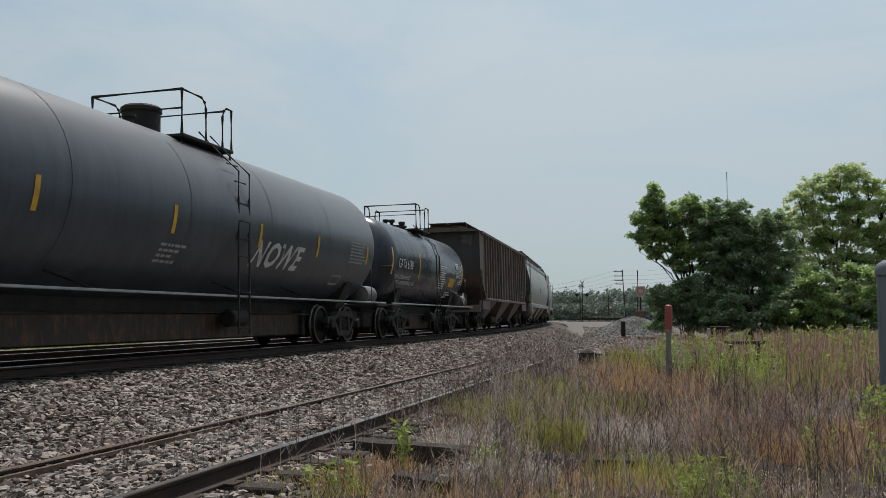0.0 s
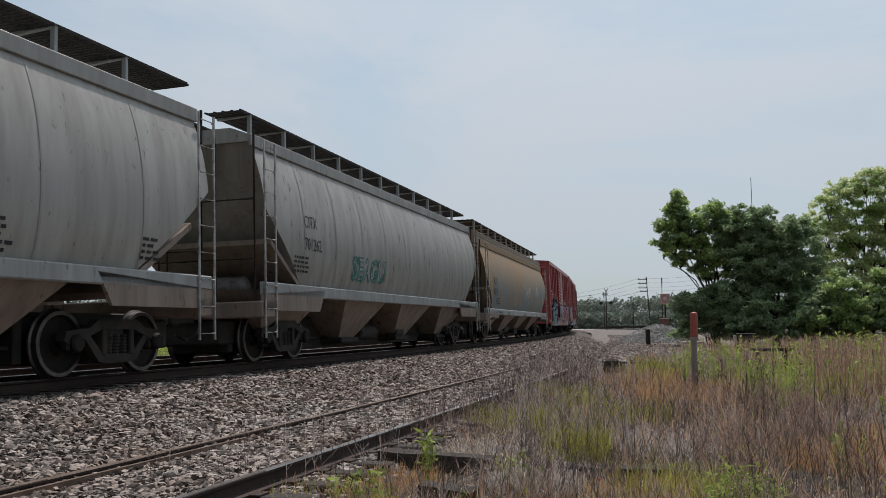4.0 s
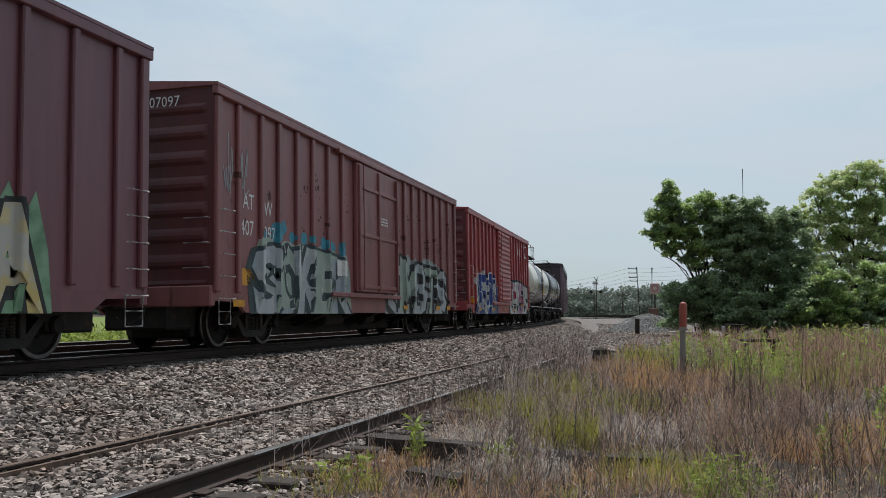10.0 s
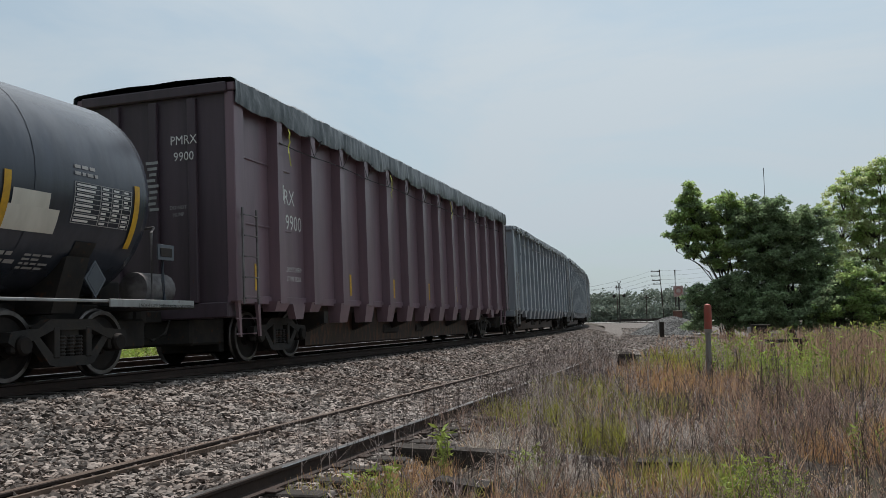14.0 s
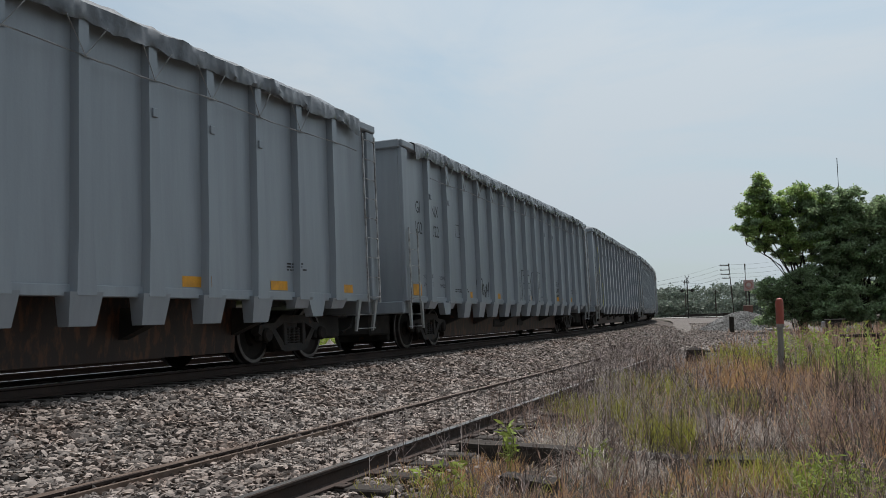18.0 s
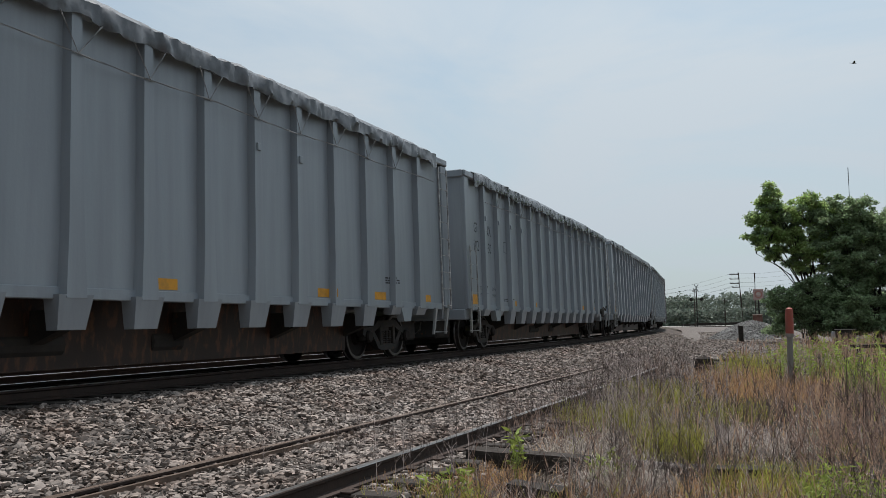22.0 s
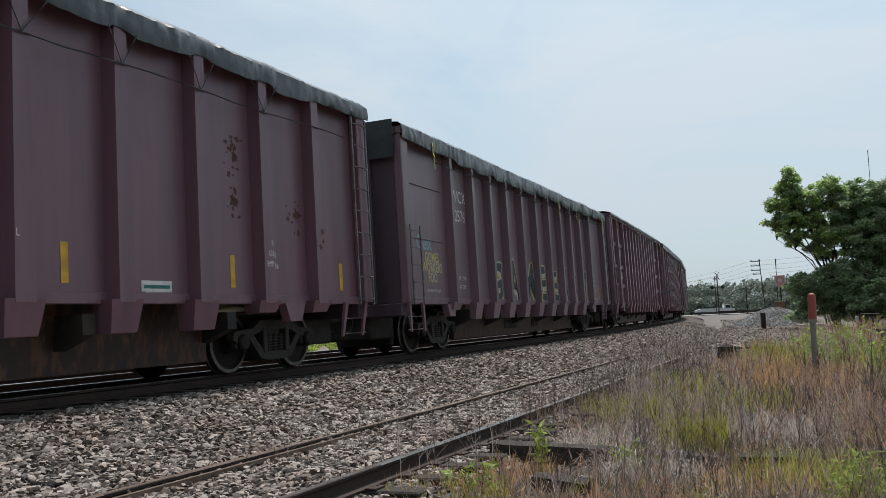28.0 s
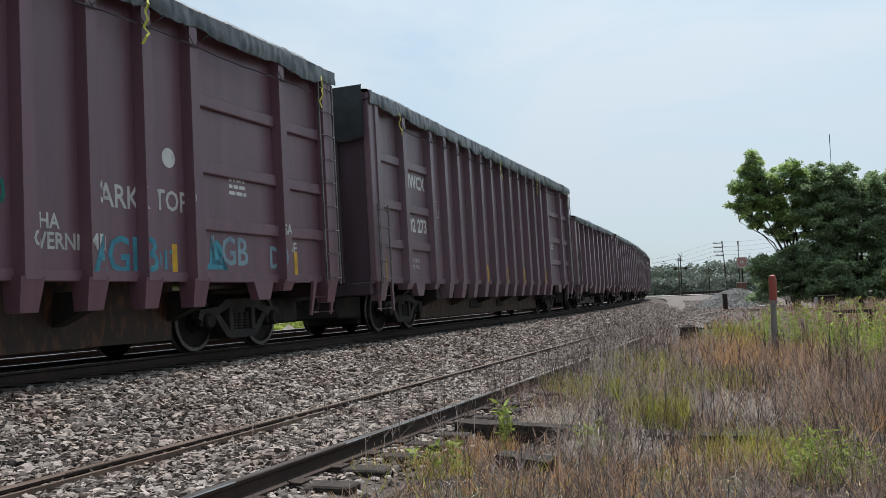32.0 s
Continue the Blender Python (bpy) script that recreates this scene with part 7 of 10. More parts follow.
for y, z, rows, wide, k in ((-0.89, 2.16, 6, 0.5, 42), (-0.72, 1.68, 3, 0.4, 43), (1.24, 2.12, 3, 0.4, 44), (2.2, 1.55, 2, 1.1, 45), (3.3, 1.56, 4, 0.35, 46), (3.8, 2.7, 2, 0.45, 47)):
    tank_print(car, GREY_MARK, R, Z, y, z, rows, wide, 0.05 if rows > 2 else 0.09, k)
on_tank(car, "placard", YELLOW_MARK, R, Z, 1.85, 2.5, 1.86, 2.13, 0.01, "yellow warning placard")
on_tank(car, "placard", WHITE_TANK, R, Z, 2.77, 3.38, 2.08, 2.31, 0.01, "blank white paper placard")
on_tank(car, "placard", WHITE_TANK, R, Z, 2.72, 3.57, 1.83, 2.12, 0.014, "blank white paper placard")
tank_table(car, R, Z, 3.8, 4.93, 2.0, 2.52, 8, (3.8, 4.3, 4.52, 4.74, 4.93), 48)
holder = part("placard_holder", Shape().prism([(4.24 + 0.21 * a, 1.29 + 0.25 * b) for a, b in ((-1, 0), (0, -1), (1, 0), (0, 1))], 1.38, 1.395, "x"), GREY_TANK, car, "empty diamond placard holder")
part("face", Shape().prism([(4.24 + 0.17 * a, 1.29 + 0.21 * b) for a, b in ((-1, 0), (0, -1), (1, 0), (0, 1))], 1.395, 1.4, "x"), BLACK_TANK, holder)
part("post", Shape().cbox(1.36, 4.2, 0.96, 1.378, 4.28, 1.5, 0.004), FRAME_BLACK, holder)
on_tank(car, "stencil_patch", FRAME_BLACK, R, Z, 4.04, 4.44, 1.55, 1.78, 0.008, "dull black touch-up patch")
end_letters(car, "600275", 0.2, y0 - 0.01, 3.0, 0.24)
end_board(car, 1.42, -4.7, -4.25, 1.43, 1.71, 1.0, GREY_TANK)
end_board(car, 1.42, 5.55, 5.95, 1.62, 1.85, 1.0, GREY_TANK)
for k in (-1, 1):
    part("end_step_bar", Shape().cbox(1.47, min(k * (h - 2.0), k * (h - 0.05)), 0.92, 1.5, max(k * (h - 2.0), k * (h - 0.05)), 1.03, 0.008), SILL_GREY, car, "pale bar along the end platform")
    letters(car, "2 INCH HF COMP SHOES", k * (h - 1.1), 0.945, 0.07, BLACK_MARK, (), 1.5, 1.5)


# ---- gondolas ----
def posts_of(length, first, gap, extra=()):
    n = max(2, round((length - 2 * first) / gap) + 1)
    return tuple(sorted(list(extra) + [length - e for e in extra] + [first + (length - 2 * first) * i / (n - 1) for i in range(n)]))


def dark_gon(front, rear, material, label, top, side_top, style, seed, rope_z, **kw):
    L = rear - front
    pl = {"lined": posts_of(L, 1.82, 1.49) if seed != 28 else (2.7, 4.15, 5.5, 6.83, 8.27, 9.71, 11.17, 12.66, 14.02, 15.41, 16.95), "braced": (0.35, 1.81) + tuple(3.51 + 1.003 * i for i in range(12 if L < 19 else 13)) + (L - 1.81, L - 0.35), "low": posts_of(L, 0.8, 1.3)}[style]
    return gondola(front, rear, material, BLACK_TARP, label, top, side_top, pl, "lined" if style == "low" else style, seed, rope_z, **kw)


def yellow_bars(car, posts, sx, px, ys, z=1.25):
    for y in ys:
        patch(car, "reflector_strip", YELLOW_MARK, y, y + 0.11, z, z + 0.47, posts, sx, px, 0.006, "yellow reflective strip")


def strap(car, y, z, x, seed):
    rnd = random.Random(seed)
    pts = [(x + 0.03, y, z)]
    for i in range(7):
        p = pts[-1]
        pts.append((x + 0.03 + rnd.uniform(0, 0.05), p[1] + rnd.uniform(-0.08, 0.08), p[2] - rnd.uniform(0.05, 0.13)))
    part("loose_strap", Shape().sheet([[(a, b - 0.025, c), (a, b + 0.025, c)] for a, b, c in pts]), YELLOW_STRAP, car, "loose yellow green strap end")


car, h, posts, sx, px = gondola(232.6, 254.0, DARK_GON, BLACK_TARP, "dark purple brown gondola under a black tarpaulin", 4.98, 4.72, tuple(1.65 + 1.485 * i for i in range(13)), "lined", 13, 3.97, tarp_hang=0.46)
letters(car, "PMRX", -8.55, 3.05, 0.42, WHITE_MARK, posts, sx, px, 0.0, 0.85)
letters(car, "9900", -8.15, 2.57, 0.42, WHITE_MARK, posts, sx, px, 0.0, 0.85)
letters(car, "LD LMT 210800", -8.2, 1.68, 0.13, WHITE_MARK, posts, sx, px)
letters(car, "LT WT 75200", -8.2, 1.5, 0.13, WHITE_MARK, posts, sx, px)
end_letters(car, "PMRX", 0.62, -h - 0.08, 3.8, 0.22)
end_letters(car, "9900", 0.62, -h - 0.08, 3.52, 0.22)
for i in range(9):
    part("small_print", Shape().add([(a, -h - 0.075, z) for a, z in ((-0.12 + 0.03 * (i % 3), 3.44 - 0.1 * i), (0.12 - 0.02 * (i % 4), 3.44 - 0.1 * i), (0.12 - 0.02 * (i % 4), 3.49 - 0.1 * i), (-0.12 + 0.03 * (i % 3), 3.49 - 0.1 * i))], [(0, 1, 2, 3)]), GREY_MARK, car)
end_letters(car, "DO NOT", 0.5, -h - 0.08, 2.66, 0.09, GREY_MARK)
end_letters(car, "HUMP", 0.5, -h - 0.08, 2.54, 0.09, GREY_MARK)
yellow_bars(car, posts, sx, px, (-9.78, -5.36, -2.42, 0.62, 3.6, 6.6))
for y in (-8.75, -3.0, 2.5):
    strap(car, y, 4.3, px, int(y * 5 + 90))

GREY_SPEC = (("", "", "", 255.7, 276.3, 14), ("HKRX", "70", "172", 277.6, 298.2, 16), ("GINX", "102", "022", 299.5, 320.2, 17), ("GINX", "102", "041", 321.8, 342.0, 19),
             ("HKRX", "70", "195", 343.3, 364.0, 20), ("GINX", "102", "030", 365.2, 385.6, 22), ("GINX", "102", "037", 387.0, 407.5, 23), ("GINX", "102", "040", 408.8, 429.4, 25))
for mark, n1, n2, a, b, seed in GREY_SPEC:
    tight = seed == 25
    extra = {16: "spotless", 17: "with black sprayed tags", 19: "with a thick black tag", 23: "with a looping outline tag", 25: "with a flat tight tarpaulin"}.get(seed, "with amber placards")
    car, h, posts, sx, px = gondola(a, b, GREY_GON, GREY_TARP, "light grey ribbed gondola, silver tarpaulin, " + extra, 4.62 if tight else 4.86, 4.5, tuple(1.58 + (b - a - 3.28) * i / 14 for i in range(15)), "grey", seed, 3.88, tarp_hang=0.12 if tight else 0.24)
    if seed == 14:
        continue
    ya, yb, za, zb = (-h + 1.5, -h + 2.5, 3.14, 2.68) if mark == "HKRX" else (-h + 1.06, -h + 2.16, 3.15, 2.68)
    for words, y, z in ((mark[:2], ya, za), (mark[2:], yb, za), (n1, ya, zb), (n2, yb, zb)):
        letters(car, words, y, z, 0.39, BLACK_MARK, posts, sx, px, 0.0, 0.8)
    letters(car, "LD LMT", -h + 1.4, 1.6, 0.12, BLACK_MARK, posts, sx, px)
    letters(car, "LT WT", -h + 1.4, 1.42, 0.12, BLACK_MARK, posts, sx, px)
    letters(car, "212100 LB", -h + 2.5, 1.6, 0.12, BLACK_MARK, posts, sx, px)
    letters(car, "73900 LB", -h + 2.5, 1.42, 0.12, BLACK_MARK, posts, sx, px)
    s = Shape()
    for y2, z2, w2, t2 in ((-h + 3.6, 2.68, 0.3, 0.012), ):
        for u0, v0, u1, v1 in ((0, 0, w2, t2), (0, w2, w2, w2 + t2), (0, 0, t2, w2), (w2, 0, w2 + t2, w2 + t2)):
            s.add([(0.005, y2 + u0, z2 + v0), (0.005, y2 + u1, z2 + v0), (0.005, y2 + u1, z2 + v1), (0.005, y2 + u0, z2 + v1)], [(0, 1, 2, 3)])
    part("stencil_frame", conform(s.mesh("stencil_frame", BLACK_MARK), posts, sx, px), None, car, "small square stencil")
    small_print(car, BLACK_MARK, -h + 3.4, 1.34, 2, 0.7, posts, sx, px, 0.05, seed)
    small_print(car, BLACK_MARK, h - 3.3, 1.6, 3, 0.4, posts, sx, px, 0.05, seed + 1)
    for y in (-h + 0.58, -h + 4.25, -3.49, 0.11, h - 6.0, h - 3.8, h - 1.5):
        patch(car, "placard", ORANGE_MARK, y, y + 0.5, 1.17, 1.32 if abs(y) < h - 1.4 else 1.42, posts, sx, px, 0.006, "amber placard")
    if seed == 17:
        scrawl(car, -5.2, 1.08, 1.1, 0.55, BLACK_SPRAY, 7, posts, sx, px, 71, 0.022, "black sprayed tag")
        me_y = 0.52
        letters(car, "BEMEL", me_y, 1.56, 1.35, BLACK_SPRAY, posts, sx, px, 0.03, 0.95, name="graffiti_outline", label="black outline graffiti letters")
        letters(car, "BEMEL", me_y, 1.56, 1.35, GREY_GON, posts, sx, px, 0.008, 0.95, 0.009, name="graffiti_fill", label="unfilled grey inside of the letters")
        for w, z, q in (("WHAT UP", 1.78, 4.4), ("2 ALL MY", 1.56, 4.4), ("HOMIES", 1.32, 4.4)):
            letters(car, w, q, z, 0.22, BLACK_SPRAY, posts, sx, px, 0.004, 0.85, name="graffiti_tag", label="black sprayed handwriting")
    if seed == 19:
        line = ((-9.28, 3.72), (-9.13, 3.22), (-8.89, 2.53), (-8.44, 2.2), (-8.16, 1.9), (-8.22, 1.51), (-8.32, 1.15), (-8.28, 0.91))
        part("loose_strap", Shape().sheet([[(px + 0.04 + 0.03 * (i % 2), y - 0.03, z), (px + 0.05, y + 0.03, z + 0.02)] for i, (y, z) in enumerate(line)]), YELLOW_STRAP, car, "long loose yellow green strap")
        scrawl(car, -h + 0.28, 1.42, 0.95, 0.8, BLACK_SPRAY, 9, posts, sx, px, 73, 0.02, "thick black sprayed tag")
    if seed == 23:
        scrawl(car, -4.5, 1.35, 2.7, 1.3, BLACK_SPRAY, 9, posts, sx, px, 75, 0.014, "black looping outline tag")
        for fy, fz, fr, smile in ((1.62, 1.47, 0.24, -1), (2.86, 1.58, 0.19, 1)):
            face = Shape().add([(0.006, fy + q * math.cos(k * 0.2618), fz + q * math.sin(k * 0.2618)) for q in (fr, fr - 0.025) for k in range(24)], [(k, (k + 1) % 24, 24 + (k + 1) % 24, 24 + k) for k in range(24)])
            for d in (-0.35, 0.35):
                face.add([(0.006, fy + d * fr - 0.02, fz + 0.1 * fr), (0.006, fy + d * fr + 0.02, fz + 0.1 * fr), (0.006, fy + d * fr + 0.02, fz + 0.4 * fr), (0.006, fy + d * fr - 0.02, fz + 0.4 * fr)], [(0, 1, 2, 3)])
            for i in range(6):
                u0, u1 = -0.5 + i / 6, -0.5 + (i + 1) / 6
                face.add([(0.006, fy + fr * u, fz - 0.45 * fr + smile * fr * (u * u - 0.12) + e) for u, e in ((u0, 0), (u1, 0), (u1, 0.022), (u0, 0.022))], [(0, 1, 2, 3)])
            part("graffiti_tag", conform(face.mesh("graffiti_tag", BLACK_SPRAY), posts, sx, px), None, car, "round sprayed face")
        letters(car, "SAD", 1.6, 1.22, 0.24, BLACK_SPRAY, posts, sx, px, 0.01, 1.3, name="graffiti_tag", label="black sprayed word")
    if seed in (22, 23):
        # brake lever box near the rear corner
        part("recess_panel", Shape().prism([(h - 2.6, 1.1), (h - 0.95, 1.1), (h - 0.95, 2.0), (h - 1.9, 2.1), (h - 2.6, 1.8)], sx - 0.01, sx + 0.02, "x"), GREY_GON, car, "set-in panel by the hand brake")
        part("brake_lever", Shape().tube([(sx + 0.1, h - 2.5, 1.15), (sx + 0.15, h - 2.0, 1.3), (sx + 0.15, h - 1.5, 1.2), (sx + 0.12, h - 1.1, 1.35)], 0.035, 6).cbox(sx + 0.05, h - 2.3, 0.9, sx + 0.16, h - 1.9, 1.25, 0.02), FRAME_BLACK, car, "grimy hand brake linkage")

car, h, posts, sx, px = dark_gon(430.6, 452.0, MAROON_GON, "maroon gondola under a black tarpaulin, yellow strips", 4.95, 4.6, "lined", 26, 3.93, tarp_hang=0.3)
yellow_bars(car, posts, sx, px, (-8.7, -5.6, -2.6, 0.5, 3.61, 6.69, 9.76))
patch(car, "sticker", WHITE_MARK, 4.88, 5.44, 1.17, 1.31, posts, sx, px, 0.006, "white sticker with a green print")
patch(car, "sticker_print", TEAL_SPRAY, 4.92, 5.4, 1.21, 1.255, posts, sx, px, 0.009)
rust_spots(car, 6.75, 6.98, 2.2, 3.5, 9, 5, posts, sx, px)
rust_spots(car, 8.1, 9.3, 2.0, 2.5, 6, 25, posts, sx, px)
for w, z in (("IL 66-10", 1.92), ("CU FT 7500", 1.76), ("EMPTY CG-56", 1.6)):
    letters(car, w, 7.62, z, 0.12, WHITE_MARK, posts, sx, px)
for w, z in (("CENTER SILL IS", 1.9), ("ASTM 572 GR. 65 STEEL", 1.75), ("FOR WELD REPAIR", 1.45)):
    letters(car, w, 2.4, z, 0.12, WHITE_MARK, posts, sx, px)
letters(car, "RELEASE ROD", 5.2, 1.15, 0.1, WHITE_MARK, posts, sx, px)

car, h, posts, sx, px = dark_gon(453.5, 473.3, DARK_GON, "dark purple brown gondola with black and cream graffiti", 4.95, 4.6, "lined", 28, 4.1, tarp_hang=0.34, tarp_front=0.9)
letters(car, "MWCX", -h + 3.44, 3.55, 0.42, WHITE_MARK, posts, sx, px, 0.0, 0.9)
letters(car, "102576", -h + 3.44, 3.09, 0.4, WHITE_MARK, posts, sx, px, 0.0, 0.85)
letters(car, "LD LMT 212700", -h + 3.44, 1.62, 0.13, WHITE_MARK, posts, sx, px)
letters(car, "LT WT 73300", -h + 3.44, 1.42, 0.13, WHITE_MARK, posts, sx, px)
letters(car, "2 INCH HF COMP SHOES", -h + 1.7, 1.3, 0.09, WHITE_MARK, posts, sx, px)
letters(car, "Qest", -h + 1.3, 2.32, 0.45, PALE_BLUE_SPRAY, posts, sx, px, 0.01, 0.9, name="graffiti_tag", label="pale blue sprayed handwriting")
for w, z in (("GOMES", 2.02), ("WORKERS", 1.8), ("FOO", 1.58)):
    letters(car, w, -h + 1.7, z, 0.3, YELLOW_SPRAY, posts, sx, px, 0.006, 0.8, name="graffiti_tag", label="yellow sprayed handwriting")
for ch, y0, y1, z1, k in (("G", -4.4, -3.4, 2.2, 51), ("A", -2.86, -1.9, 2.24, 52), ("M", -1.33, -0.42, 2.17, 53), ("E", 0.1, 0.92, 2.15, 54), ("E", 1.58, 2.44, 2.15, 55), ("X", 3.07, 3.76, 2.15, 56), ("X", 4.53, 5.19, 2.16, 57), ("I", 5.86, 6.6, 2.2, 58)):
    graffiti(car, ch, y0 + 0.18, y1 + 0.08, 1.14, (z1, z1 - 0.04), SLATE_SPRAY, YELLOW_SPRAY, posts, sx, px, 0.03, "dark slate graffiti letter with cream edges", None, k, None, wide=1.0, low=1.05, line=0.03, shards=0)
ring_o = Shape().add([(0.006, 0.45 + q * math.cos(k * 0.3927), 2.36 + q * math.sin(k * 0.3927)) for q in (0.09, 0.04) for k in range(16)], [(k, (k + 1) % 16, 16 + (k + 1) % 16, 16 + k) for k in range(16)])
part("graffiti_tag", conform(ring_o.mesh("graffiti_tag", YELLOW_SPRAY), posts, sx, px), None, car, "cream sprayed ring")
for w, z, q in (("IL 62-7", 2.1, 0), ("IW 9-9", 1.92, 0), ("IH 11-11", 1.74, 0), ("CU FT 7100", 1.56, 0.08)):
    letters(car, w, h - 1.75 + q, z, 0.12, WHITE_MARK, posts, sx, px)
letters(car, "2 INCH HF COMP SHOES", h - 1.5, 1.25, 0.09, WHITE_MARK, posts, sx, px)
yellow_bars(car, posts, sx, px, (8.74, ))
for y in (2.4, 5.1, -h + 1.6, h - 0.7):
    strap(car, y, 4.55, px, int(y * 7 + 200))

SPECS = ((474.7, 493.2, MAROON_GON, "maroon gondola braced at its ends, white lettering", 29, "02 266", "206900", "79100"), (494.8, 513.5, MAROON_GON, "maroon gondola with cyan and white sprayed tags", 30, "02 323", "206400", "79600"),
         (515.0, 534.6, DARK_GON, "dark maroon gondola braced at its ends", 31, "02 273", "206700", "79300"))
for a, b, mat, lab, seed, num, lim, wt in SPECS:
    car, h, posts, sx, px = dark_gon(a, b, mat, lab, 5.12, 4.86, "braced", seed, 4.36, tarp_hang=0.1 if seed == 29 else 0.3, tarp_front=0.0 if seed == 29 else 1.15)
    letters(car, "MWCX", -h + 2.7, 3.32, 0.42, WHITE_MARK, posts, sx, px, 0.014, 0.9)
    letters(car, "1" + num, -h + 2.68, 2.32, 0.42, WHITE_MARK, posts, sx, px, 0.014, 0.96)
    letters(car, "LD LMT " + lim, -h + 2.45, 1.53, 0.12, WHITE_MARK, posts, sx, px)
    letters(car, "LT WT " + wt, -h + 2.45, 1.38, 0.12, WHITE_MARK, posts, sx, px)
    letters(car, "2 INCH HF COMP SHOES", -h + 1.1, 1.1, 0.08, WHITE_MARK, posts, sx, px)
    yellow_bars(car, posts, sx, px, (-h + 0.4, -h + 3.9, -2.3, -0.25, 1.72, 4.75, h - 1.4), 1.06)
    s = Shape()
    y2, z2, w2, t2 = -h + 3.92, 2.62, 0.3, 0.015
    for u0, v0, u1, v1 in ((0, 0, w2, t2), (0, w2 * 1.3, w2, w2 * 1.3 + t2), (0, 0, t2, w2 * 1.3), (w2, 0, w2 + t2, w2 * 1.3 + t2)):
        s.add([(0.005, y2 + u0, z2 + v0), (0.005, y2 + u1, z2 + v0), (0.005, y2 + u1, z2 + v1), (0.005, y2 + u0, z2 + v1)], [(0, 1, 2, 3)])
    part("stencil_frame", conform(s.mesh("stencil_frame", WHITE_MARK), posts, sx, px), None, car, "small square stencil")
    letters(car, "F", y2 + 0.16, z2 + 0.12, 0.16, WHITE_MARK, posts, sx, px)
    small_print(car, WHITE_MARK, h - 3.2, 2.55, 3, 0.5, posts, sx, px, 0.1, seed)
    for y in (-0.4, 4.2, -h + 1.4, h - 0.5):
        strap(car, y, 4.75, px, int(y * 7 + 300))
    disc = Shape().add([(0.006, h - 4.6 + 0.14 * math.cos(k * 0.3927), 2.72 + 0.14 * math.sin(k * 0.3927)) for k in range(16)], [tuple(range(16))])
    part("white_disc", conform(disc.mesh("white_disc", WHITE_MARK), posts, sx, px), None, car, "round white spot")
    if seed == 30:
        sprayed(car, "spray_field", CYAN_SPRAY, cloud_outline(5.6, 5.95, 1.2, (1.7, 1.5), 91, 0.05), posts, sx, px, 0.004, "cyan spray field", None)
        for w, y, z, k, m in (("AGB", 3.69, 1.33, 0.66, CYAN_SPRAY), ("017", 4.62, 1.3, 0.36, CYAN_SPRAY), ("LGB", 6.1, 1.46, 0.6, PALE_BLUE_SPRAY), ("D", 7.35, 1.4, 0.5, PALE_BLUE_SPRAY)):
            letters(car, w, y, z, k, m, posts, sx, px, 0.01, 0.9, name="graffiti_tag", label="cyan sprayed letters")
        for w, y, z, k in (("THA", 2.52, 1.7, 0.25), ("OVERNMEN", 2.85, 1.47, 0.27), ("SARK", 3.68, 2.08, 0.42), ("TOP", 4.78, 2.11, 0.4), ("SKILLS", 5.99, 1.86, 0.22), ("SARS", 7.64, 1.87, 0.24), ("AGE", 7.83, 1.59, 0.26)):
            letters(car, w, y, z, k, WHITE_SPRAY, posts, sx, px, 0.006, 0.9, name="graffiti_tag", label="white sprayed handwriting")
        patch(car, "spray_field", TEAL_SPRAY, -h + 0.6, -h + 1.72, 1.74, 1.95, posts, sx, px, 0.075, "teal spray field")
        scrawl(car, -h + 5.1, 1.75, 0.6, 0.7, TEAL_SPRAY, 6, posts, sx, px, 81, 0.03, "teal sprayed tag")
        scrawl(car, -h + 8.3, 1.65, 0.6, 0.7, TEAL_SPRAY, 6, posts, sx, px, 82, 0.025, "teal sprayed tag")
        scrawl(car, 1.28, 1.42, 0.68, 0.78, TEAL_SPRAY, 11, posts, sx, px, 83, 0.024, "teal sprayed tag")

for i in range(5):
    a = 535.9 + i * 13.4
    dark_gon(a, a + 12.3, DARK_GON, "low dark brown gondola with a heaped covered load", 4.2, 3.85, "low", 40 + i, 3.45, tarp_hang=0.2)

# ---- weeds ----
def ribbons(rng, base, way, length, width, curl=0.3, droop=0.2, seg=3):
    """Tapering strips that start at base, go off along way, curl sideways and sink under their weight."""
    n = len(base)
    way = way / (np.linalg.norm(way, axis=1)[:, None] + 1e-9)
    turn = np.cross(way, rng.normal(size=(n, 3)))
    turn /= np.linalg.norm(turn, axis=1)[:, None] + 1e-9
    turn *= (curl * rng.uniform(0.2, 1.0, n))[:, None]
    face = rng.uniform(-0.9, 0.9, n)
    w = np.stack([np.cos(face), np.sin(face), np.zeros(n)], -1) * (np.broadcast_to(width, n) / 2)[:, None]
    L = np.broadcast_to(length, n)[:, None]
    V = np.zeros((n, 2 * (seg + 1), 3))
    for i in range(seg + 1):
        f = i / seg
        c = base + L * (way * f + turn * f * f + np.array((0, 0, -1.0)) * droop * f ** 2.2)
        c[:, 2] = np.maximum(c[:, 2], base[:, 2] - 0.02)
        t = 1 - 0.7 * f
        V[:, 2 * i], V[:, 2 * i + 1] = c - w * t, c + w * t
    quad = np.array([(2 * i, 2 * i + 1, 2 * i + 3, 2 * i + 2) for i in range(seg)])
    return V.reshape(-1, 3), (quad[None] + (np.arange(n) * 2 * (seg + 1))[:, None, None]).reshape(-1, 4)


